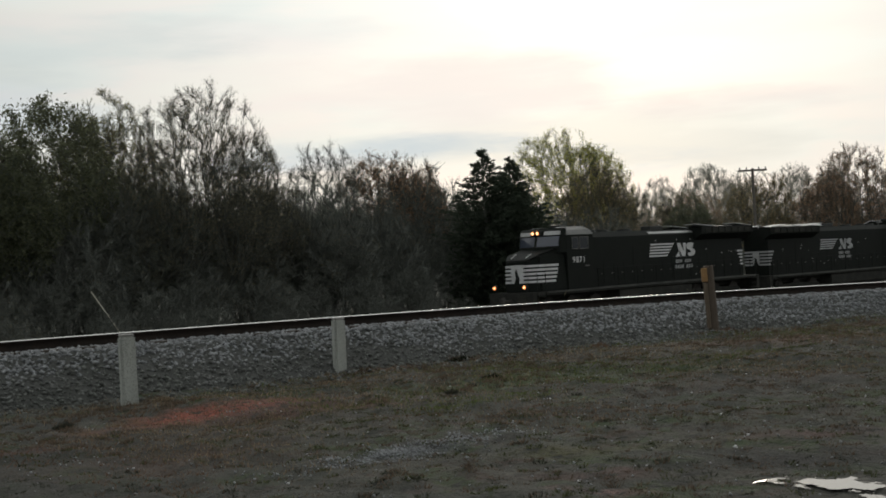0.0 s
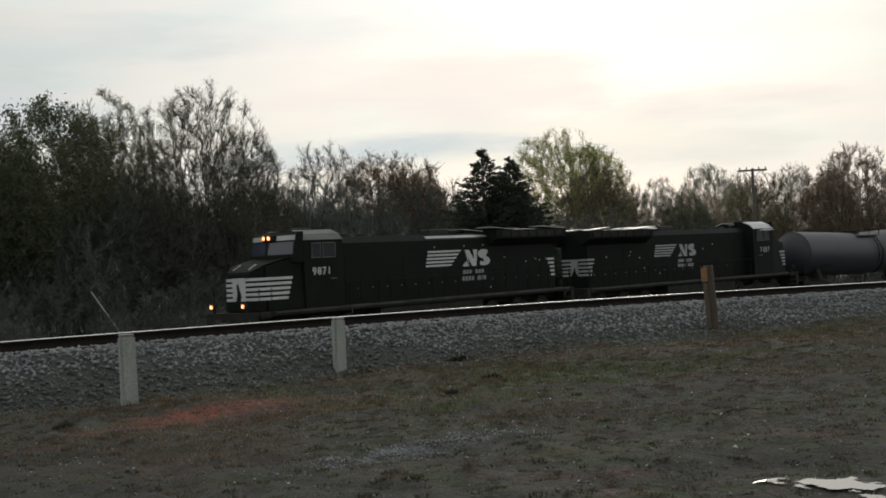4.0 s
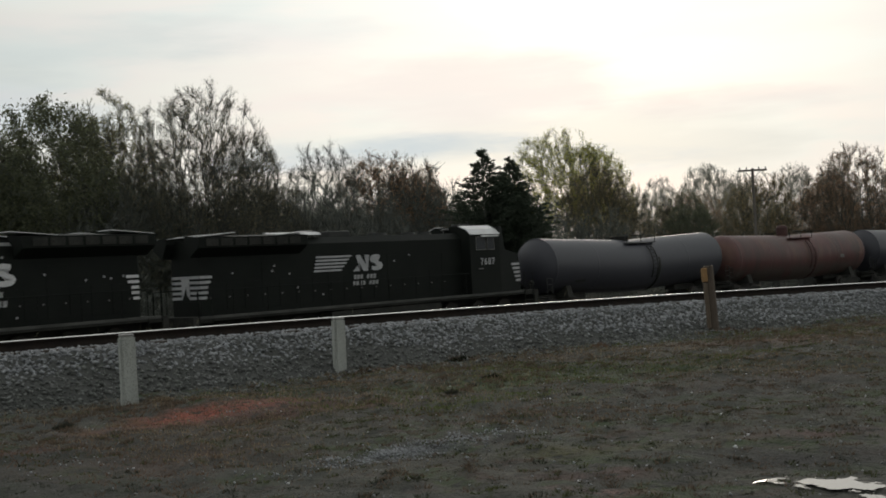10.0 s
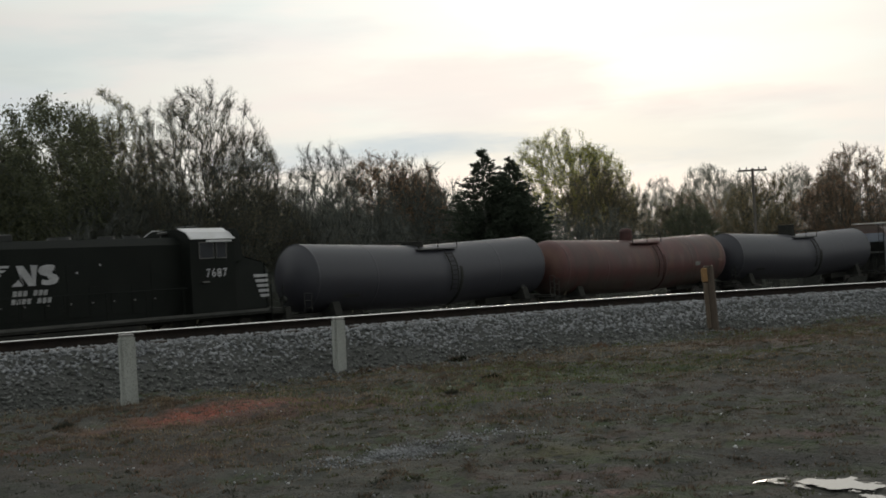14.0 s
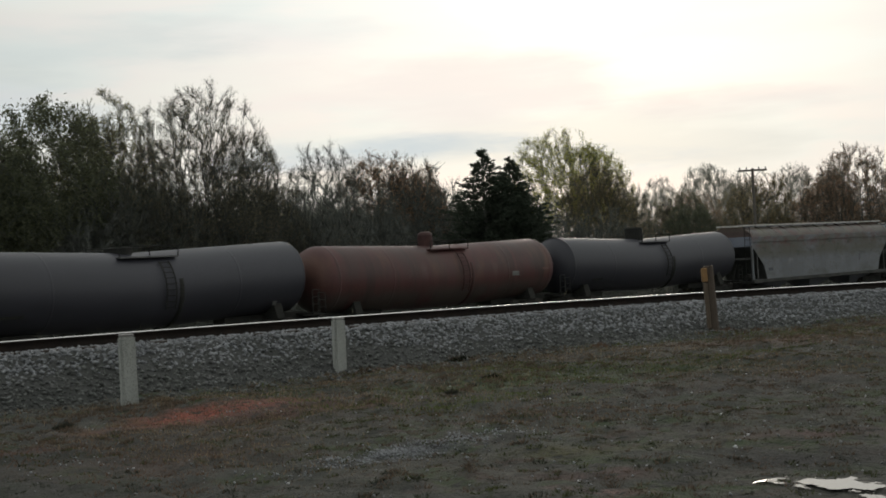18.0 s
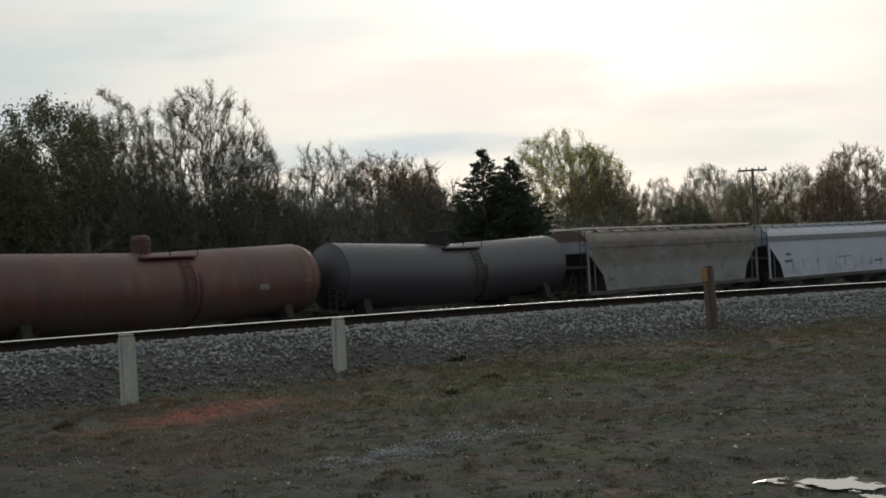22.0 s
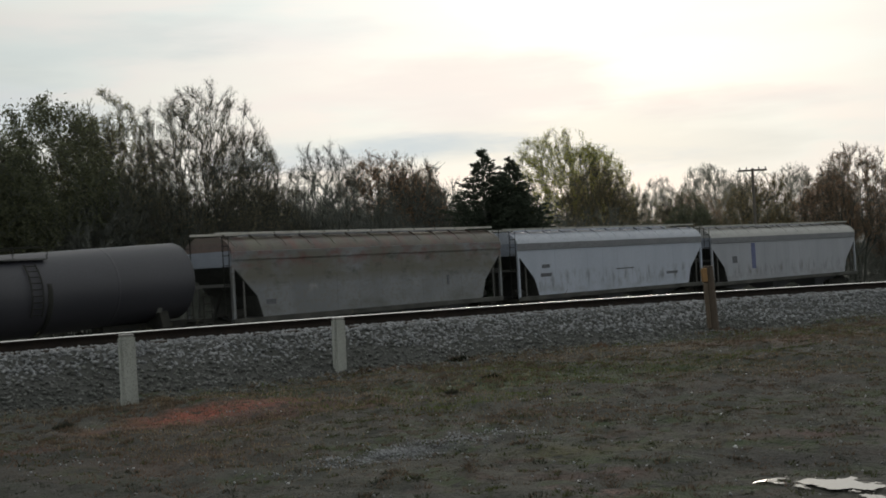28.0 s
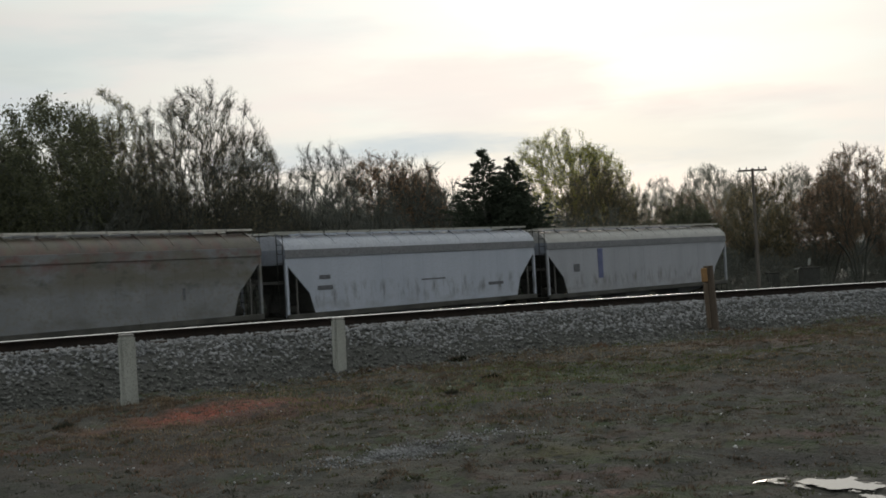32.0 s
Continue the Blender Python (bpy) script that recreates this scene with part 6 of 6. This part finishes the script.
def twig_spray(rs, tips, per, length, width, splay=0.6, hull=None):
    """Fine twigs, as slivers fanning out from the branch ends. Returns the mesh arrays and the twigs' own ends."""
    t = np.repeat(tips, per, axis=0)
    f = rs.uniform(0, 1, (len(t), 1))
    p = t[:, 0:3] * f + t[:, 3:6] * (1 - f)
    d = t[:, 0:3] - t[:, 3:6]
    d /= np.maximum(np.linalg.norm(d, axis=1, keepdims=True), 1e-6)
    d = d + rs.normal(0, splay, d.shape) + np.array([0, 0, 0.05])
    if hull is not None:
        o = p - np.array((0, 0, hull[0]))
        d = d + 0.45 * o / np.maximum(np.linalg.norm(o, axis=1, keepdims=True), 1e-6)
    d /= np.linalg.norm(d, axis=1, keepdims=True)
    s = np.cross(d, rs.normal(0, 1, d.shape))
    s /= np.maximum(np.linalg.norm(s, axis=1, keepdims=True), 1e-6)
    e = p + d * length * rs.uniform(0.5, 1.3, (len(p), 1))
    if hull is not None:
        e = held_in(e, hull, 0.98 + 0.05 * rs.rand(len(e)))
    v = np.stack([p - s * width, p + s * width, e], 1).reshape(-1, 3)
    return v, np.arange(len(v)).reshape(-1, 3), np.column_stack([e, p])


def make_tree(seed, x, y, top, width, label, bark="bark", leaf=None, per=1, size=0.06, jitter=0.06, low=0.22, stems=3, n=700, lumps=30, hollow=2.8, thrift=0.5, girth=0.0076, spray=5, twig=0.46, fine=5, thick=0.0098, leaf_from=0.0, name="tree"):
    rs = np.random.RandomState(seed)
    g = ground_at(x, y) - 0.1
    width *= 1.13
    hull = crown_hull(rs, top - g, width, low, lumps)
    arr, tip = grow_limbs(seed, top - g, width, low, stems, n, hull, hollow, thrift, girth)
    tree = tagged(new(name), label, "tree" if name != "shrub" else "shrub")
    tree.matrix_basis = pose(x, y, g)
    stout, thin = arr[arr[:, 8] > 0.035], arr[arr[:, 8] <= 0.035]
    if len(stout):
        v, f = tube_mesh(stout[:, :8], 7)
        from_arrays("trunk", v, f, M[bark], tree)
    v, f = tube_mesh(thin[:, :8], 3)
    v2, f2, ends = twig_spray(rs, tip, spray, twig, thick, 0.65, hull)
    v3, f3, last = twig_spray(rs, ends, fine, twig * 0.75, thick * 0.8, 0.65, hull)
    f = np.concatenate([f[:, [0, 1, 2]], f[:, [0, 2, 3]], f2 + len(v), f3 + len(v) + len(v2)])
    tagged(from_arrays("branchwork", np.concatenate([v, v2, v3]), f, M[bark], tree), "fine bare twigs")
    if leaf:
        v, f = leaf_cloud(rs, last, per, size, jitter, leaf_from)
        tagged(from_arrays("foliage", v, f, M[leaf], tree), "loose crown of small buds and leaves")
    return tree


def make_conifer(seed, x, y, top, width, label):
    """A pointed cedar: tiers of boughs that rise at the tip and droop below, clothed in flat sprays."""
    rs = np.random.RandomState(seed)
    g = ground_at(x, y) - 0.1
    h = top - g
    tree = tagged(new("conifer"), label, "tree")
    tree.matrix_basis = pose(x, y, g)
    bm = bmesh.new()
    rod(bm, (0, 0, 0), (0, 0, h * 0.985), 0.20, 0.012, 8)
    part("trunk", bm, M["bark_dark"], tree)
    segs, tips = [], []
    z = 0.4
    while z < h - 0.12:
        k = 1 - z / h
        reach = min(0.62 * (h - z), width) * rs.uniform(0.85, 1.1)
        for b in range(int(5 + 15 * k)):
            a = rs.uniform(0, 6.283)
            L = reach * rs.uniform(0.5, 1.15) + 0.02
            rise = L * rs.uniform(0.0, 0.32)
            out = np.array((math.cos(a), math.sin(a), 0.0))
            root, tip = np.array((0, 0, z)), out * L + np.array((0, 0, z + rise))
            segs.append((*root, *tip, 0.026 * k + 0.006, 0.004))
            for j in range(int(5 + 8 * L)):
                f = rs.uniform(0.1, 1) ** 0.65
                c = root * (1 - f) + tip * f
                e = c + out * rs.uniform(0.03, 0.14) + rs.normal(0, 0.04 + 0.14 * k, 3) * (1.1 - 0.85 * f)
                tips.append((*e, *c))
        z += 0.13 + 0.15 * k
    for j in range(30):
        f = rs.uniform(0.9, 1)
        tips.append((*(rs.normal(0, 0.03, 2)), h * f, 0, 0, h * (f - 0.03)))
    v, f = tube_mesh(segs, 3)
    from_arrays("branchwork", v, f, M["bark_dark"], tree)
    v, f, _ = twig_spray(rs, np.array(tips), 7, 0.20, 0.03, 0.35)
    tagged(from_arrays("foliage", v, f, M["needle"], tree), "dense dark green needles in a pointed crown")
    return tree


TREES = [
    # seed, x, y, top, half width, bark, leaf, options, label
    (1, 33.5, 16.4, 12.7, 3.0, "bark_dark", "pine", dict(per=2, size=0.16, jitter=0.15, low=0.34, stems=2, n=401, hollow=4, fine=3, lumps=20), "dense dark evergreen tree behind the tracks"),
    (2, 30.0, 14.6, 10.2, 2.2, "bark_dark", "pine", dict(per=2, size=0.13, jitter=0.16, low=0.25, stems=2, n=491, lumps=15), "dark evergreen tree at the wood's edge"),
    (3, 40.4, 21.6, 14.2, 2.9, "bark", "bud_olive", dict(per=1, size=0.085, low=0.26, stems=3, n=906, lumps=23), "tall tree with olive spring buds"),
    (33, 37.8, 20.2, 12.2, 2.6, "bark", "bud_olive", dict(per=1, size=0.08, low=0.26, stems=2, n=543, lumps=18), "slim tree with olive spring buds"),
    (4, 41.5, 14.7, 13.7, 4.3, "bark", "bud_brown", dict(per=1, size=0.055, low=0.10, stems=6, n=1684, lumps=44), "large bare many-limbed tree with fine twigs"),
    (34, 45.6, 15.8, 11.4, 3.0, "bark", "bud_brown", dict(per=1, size=0.05, low=0.14, stems=4, n=802, lumps=26), "bare tree leaning out from a larger one"),
    (5, 56.0, 20.7, 11.7, 3.1, "bark", "twig_haze_grey", dict(per=1, size=0.04, low=0.24, stems=3, n=575, lumps=18), "bare grey tree with crooked limbs"),
    (6, 60.4, 19.4, 11.2, 3.9, "bark", "bud_red", dict(per=1, size=0.075, low=0.20, stems=4, n=1060, lumps=28), "spreading tree with reddish buds"),
    (35, 64.2, 20.6, 10.2, 2.9, "bark", "bud_red", dict(per=1, size=0.075, low=0.12, stems=4, n=673, lumps=20), "lower tree with reddish buds"),
    (7, 89.5, 26.7, 14.8, 4.5, "bark", "leaf_lime", dict(per=1, size=0.11, jitter=0.12, low=0.30, stems=3, n=984, lumps=23, leaf_from=5.5), "tall tree with fresh yellow-green leaves"),
    (27, 93.6, 25.3, 13.6, 3.0, "bark", "leaf_lime", dict(per=1, size=0.11, jitter=0.12, low=0.30, stems=2, n=543, lumps=18, leaf_from=5.5), "tree with fresh yellow-green leaves"),
    (8, 85.4, 20.0, 10.6, 3.4, "bark", "leaf_ochre", dict(per=1, size=0.10, low=0.12, stems=4, n=802, lumps=23), "rounded tree with ochre spring leaves"),
    (9, 89.6, 19.6, 9.5, 1.9, "bark", "bud_brown", dict(per=1, size=0.06, low=0.30, stems=2, n=284, lumps=15), "small bare tree with a leaning limb"),
    # far trees: distance haze sits in their twig colour
    (10, 139.3, 48.0, 12.9, 2.6, "twig_haze_grey", None, dict(low=0.2, stems=3, n=309, twig=0.9, thick=0.018), "bare tree far off, paled with painted haze"),
    (11, 146.8, 45.2, 14.6, 4.2, "twig_haze_grey", None, dict(low=0.2, stems=4, n=543, twig=0.9, thick=0.018), "tall bare tree far off, paled with painted haze"),
    (36, 151.5, 43.0, 13.4, 3.2, "twig_haze_grey", None, dict(low=0.2, stems=3, n=387, twig=0.9, thick=0.018), "bare tree far off, paled with painted haze"),
    (12, 106.6, 16.3, 10.2, 3.3, "bark", "leaf_ochre", dict(per=1, size=0.10, low=0.10, stems=4, n=724, lumps=20), "brownish-green tree behind the pole"),
    (13, 106.7, 24.8, 9.0, 3.1, "bark", "bud_brown", dict(per=1, size=0.07, low=0.14, stems=4, n=620), "low budding tree at the wood's edge"),
    (14, 101.0, 4.6, 11.6, 3.6, "bark", "bud_red", dict(per=1, size=0.075, low=0.20, stems=4, n=984, lumps=23), "rounded tree with reddish-brown buds"),
    (37, 106.5, 9.9, 9.6, 2.8, "bark", "bud_red", dict(per=1, size=0.07, low=0.14, stems=4, n=620), "lower tree with reddish-brown buds"),
    (15, 152.1, 35.4, 14.0, 3.4, "twig_haze_grey", None, dict(low=0.2, stems=3, n=414, twig=0.9, thick=0.018), "bare tree far off, paled with painted haze"),
    (38, 156.0, 32.0, 13.6, 3.2, "twig_haze_grey", None, dict(low=0.2, stems=3, n=387, twig=0.9, thick=0.018), "bare tree far off, paled with painted haze"),
    (16, 69.0, 24.5, 9.6, 2.6, "bark", "bud_red", dict(per=1, size=0.08, low=0.12, stems=3, n=543), "budding tree beside the conifers"),
    (17, 37.4, 16.0, 9.4, 2.8, "bark_dark", "bud_brown", dict(per=1, size=0.05, low=0.08, stems=4, n=673), "slender tangled tree in the dark wood"),
    (18, 49.0, 17.0, 8.2, 2.8, "bark", "twig_haze_grey", dict(per=1, size=0.05, low=0.06, stems=5, n=829), "low tangled tree in the wood"),
    (39, 52.6, 17.6, 7.6, 2.4, "bark", "twig_haze_grey", dict(per=1, size=0.05, low=0.06, stems=5, n=673), "low tangled tree in the wood"),
    (40, 66.5, 17.0, 7.2, 2.6, "bark", "bud_brown", dict(per=1, size=0.06, low=0.06, stems=5, n=673), "low grey tree beside the cedars"),
    (41, 98.0, 18.6, 7.6, 2.6, "bark_dark", "pine", dict(per=1, size=0.11, low=0.08, stems=3, n=465), "low dark rounded evergreen"),
    (19, 107.0, 3.4, 9.8, 3.2, "bark", "bud_red", dict(per=1, size=0.08, low=0.12, stems=4, n=620), "budding tree at the wood's edge"),
    (21, 110.2, 32.3, 9.2, 3.6, "twig_haze_grey", "bud_brown", dict(per=1, size=0.09, low=0.1, stems=3, n=438), "low budding tree in the far wood"),
    (22, 114.0, 28.2, 9.6, 3.8, "twig_haze_grey", "bud_red", dict(per=1, size=0.09, low=0.1, stems=3, n=438), "low reddish tree in the far wood"),
    (23, 121.5, 26.0, 10.0, 4.2, "twig_haze_grey", "leaf_ochre", dict(per=1, size=0.09, low=0.1, stems=3, n=465), "brownish tree in the far wood"),
    (25, 123.0, 17.5, 10.2, 4.0, "twig_haze_grey", "bud_red", dict(per=1, size=0.09, low=0.1, stems=3, n=438), "reddish tree in the far wood"),
    (20, 137.0, 33.0, 9.6, 4.5, "twig_haze_grey", None, dict(low=0.1, stems=4, n=543), "low thicket far off, paled with painted haze"),
]
for seed, x, y, top, width, bark, leaf, opts, label in TREES:
    make_tree(seed, x, y, top, width, label, bark=bark, leaf=leaf, **opts)
make_conifer(3, 59.5, 10.0, 9.9, 2.7, "dark pointed cedar beside the main line")
make_conifer(8, 62.0, 9.9, 9.4, 2.7, "dark cedar close behind another")
make_conifer(5, 60.8, 9.6, 8.4, 2.7, "low dark cedar between two others")
make_conifer(6, 63.5, 10.2, 7.6, 2.6, "low dark cedar at the group's edge")


# short white marker beside the main line
MARK = (89.6, 3.8, 1.9)
marker = tagged(new("marker_post"), "short white marker post beyond the main line", "post")
marker.matrix_basis = pose(MARK[0], MARK[1], ground_at(MARK[0], MARK[1]) - 0.1, 0, 6, -40)
bm = bmesh.new()
top = MARK[2] - ground_at(MARK[0], MARK[1])
softbox(bm, -0.05, 0.05, -0.04, 0.04, 0, top - 0.1, 0.01)
part("stake", bm, M["pole_wood"], marker)
bm = bmesh.new()
softbox(bm, -0.11, 0.11, -0.065, -0.042, top - 0.5, top, 0.01)
part("board", bm, M["concrete"], marker, "grey-white painted board")


def make_trackside_boxes():
    """Two dark equipment cabinets beyond the main line."""
    for x, y, w, d, h, label, arm in ((88.9, 3.2, 1.35, 0.9, 1.1, "dark trackside equipment cabinet before a white marker", True), (87.7, 5.6, 0.85, 0.7, 0.85, "small dark trackside cabinet in the brush", False)):
        g = ground_at(x, y) - 0.05
        h -= g
        cab = tagged(new("equipment_cabinet"), label, "cabinet")
        cab.matrix_basis = pose(x, y, g, 0, 0, -44)
        bm = bmesh.new()
        softbox(bm, -w / 2, w / 2, -d / 2, d / 2, 0, h - 0.06, 0.03)
        part("body", bm, M["bay_shade_cabinet"], cab)
        bm = bmesh.new()
        softbox(bm, -w / 2 - 0.05, w / 2 + 0.05, -d / 2 - 0.05, d / 2 + 0.05, h - 0.06, h, 0.02)
        part("lid", bm, M["underframe"], cab)
        bm = bmesh.new()
        softbox(bm, -w / 2 + 0.08, w / 2 - 0.08, -d / 2 - 0.025, -d / 2 - 0.003, 0.15, h - 0.16, 0.01)
        door = part("door", bm, M["bay_shade_cabinet"], cab)
        bm = bmesh.new()
        rod(bm, (w / 2 - 0.18, -d / 2 - 0.06, h * 0.5), (w / 2 - 0.18, -d / 2 - 0.06, h * 0.5 + 0.16), 0.015, seg=6)
        part("handle", bm, M["grey_sill"], door)
        if arm:
            bm = bmesh.new()
            softbox(bm, -w / 2 - 0.45, -w / 2 - 0.06, -0.06, 0.06, h - 0.10, h + 0.02, 0.02)
            part("bracket", bm, M["concrete"], cab, "pale bracket beside the lid")


make_trackside_boxes()


def make_thicket():
    """Saplings and brush that fill the wood below the crowns, tall behind and low in front."""
    kinds = []
    for k, (leaf, stems, w) in enumerate((("brush_dark", 7, 2.3), ("twig_haze_grey", 6, 2.0), ("brush_dark", 8, 2.6), ("bud_brown", 6, 2.2))):
        s = make_tree(100 + k, 30 + 3 * k, 17, 5.6, w, "tangled thicket of leafless saplings in the wood", bark="brush_bark", leaf=leaf, per=1, size=0.055, jitter=0.1, low=0.10, stems=stems, n=140, lumps=16, hollow=1.6, spray=4, twig=0.55, fine=1, thick=0.02, name="shrub")
        tagged(s, group="saplings and brush of the wood")
        kinds.append(s)
    r = random.Random(8)
    # rows: first x, last x, step, distance beyond the main line, size, height
    for xa, xb, st, off, size, tall in ((20, 150, 2.3, 9.0, 0.48, 0.8), (20, 78, 2.2, 11.5, 0.7, 0.95), (22, 78, 2.0, 14.5, 1.0, 1.1), (24, 76, 2.2, 18.0, 1.2, 1.2), (26, 76, 2.6, 23.0, 1.3, 1.3), (24, 84, 3.2, 33.0, 1.5, 1.0), (34, 62, 2.2, 16.5, 1.15, 1.22),
                                        (68, 145, 2.6, 14.5, 0.66, 1.0), (80, 150, 3.0, 20.0, 0.8, 1.0), (84, 150, 3.4, 27.0, 0.9, 1.0)):
        x = xa
        while x < xb:
            px, py = x + r.uniform(-0.8, 0.8), main_y(x) + off + r.uniform(-1.2, 1.2) + max(0, x - 90) * 0.10
            sc = size * r.uniform(0.8, 1.15)
            x += st
            if 57 < px < 66 and py < 12.5:
                continue
            c = copy_thing(kinds[r.randrange(4) if px < 76 else r.choice((1, 3, 3))], pose(px, py, ground_at(px, py) - 0.1, 0, 0, r.uniform(0, 360)))
            c.scale = (sc, sc, sc * tall * r.uniform(0.88, 1.08))


make_thicket()


def make_back_row():
    """Bare trees that stand close behind the first row and fill its gaps."""
    kinds = [make_tree(201, 36, 27, 9.6, 3.2, "bare tree in the wood behind the first row", bark="brush_bark", leaf="bud_brown", per=1, size=0.06, low=0.12, stems=4, n=300, fine=2, thick=0.016),
             make_tree(202, 48, 25, 8.8, 3.0, "grey bare tree in the wood behind the first row", bark="brush_bark", leaf="twig_haze_grey", per=1, size=0.05, low=0.10, stems=5, n=300, fine=2, thick=0.016)]
    for k in kinds:
        tagged(k, group="bare trees of the back row")
    r = random.Random(12)
    for x, y, sc in ((24.5, 23, 0.95), (36.0, 22.5, 1.0), (34.0, 26.5, 1.0), (38.5, 24.5, 1.05), (37.5, 27.5, 1.05), (42.0, 25.5, 0.95), (47.5, 25.0, 0.95), (33.0, 21.5, 0.9), (45.5, 20.5, 0.85), (53.5, 23.5, 0.85), (58, 27, 0.85), (39.0, 20.5, 0.9), (43.6, 21.5, 0.95), (49.8, 20.5, 0.9), (29, 26, 1.0), (40.5, 29, 1.05), (44.5, 26, 0.9), (52, 28, 0.85), (56, 24, 0.8), (63, 29, 0.8), (71, 27, 0.75), (76, 24, 0.72), (81, 28, 0.72), (96, 27, 0.75), (101, 24, 0.7), (110, 27, 0.75), (124, 24, 0.8), (132, 18, 0.85), (140, 22, 0.9), (130, 34, 0.85)):
        c = copy_thing(kinds[r.randrange(2)], pose(x, y, ground_at(x, y) - 0.1, 0, 0, r.uniform(0, 360)))
        c.scale = (sc, sc, sc)


make_back_row()


# ---- motion ----
def motions():
    spin = sorted({round(k * 0.16, 3) for k in range(201)} | {32.0})
    for car, x, turn in MOVERS:
        walk(car, [(t, on_main(x - rolled(t), turn)) for t in range(33)])
    for ws, at, radius, sense in WHEELS:
        mount = ws.parent.parent
        way = -1 if abs(mount.matrix_basis.to_euler().z) < 1.5 else 1
        walk(ws, [(t, pose(*at, 0, way * math.degrees(rolled(t) / radius), 0)) for t in spin])


motions()
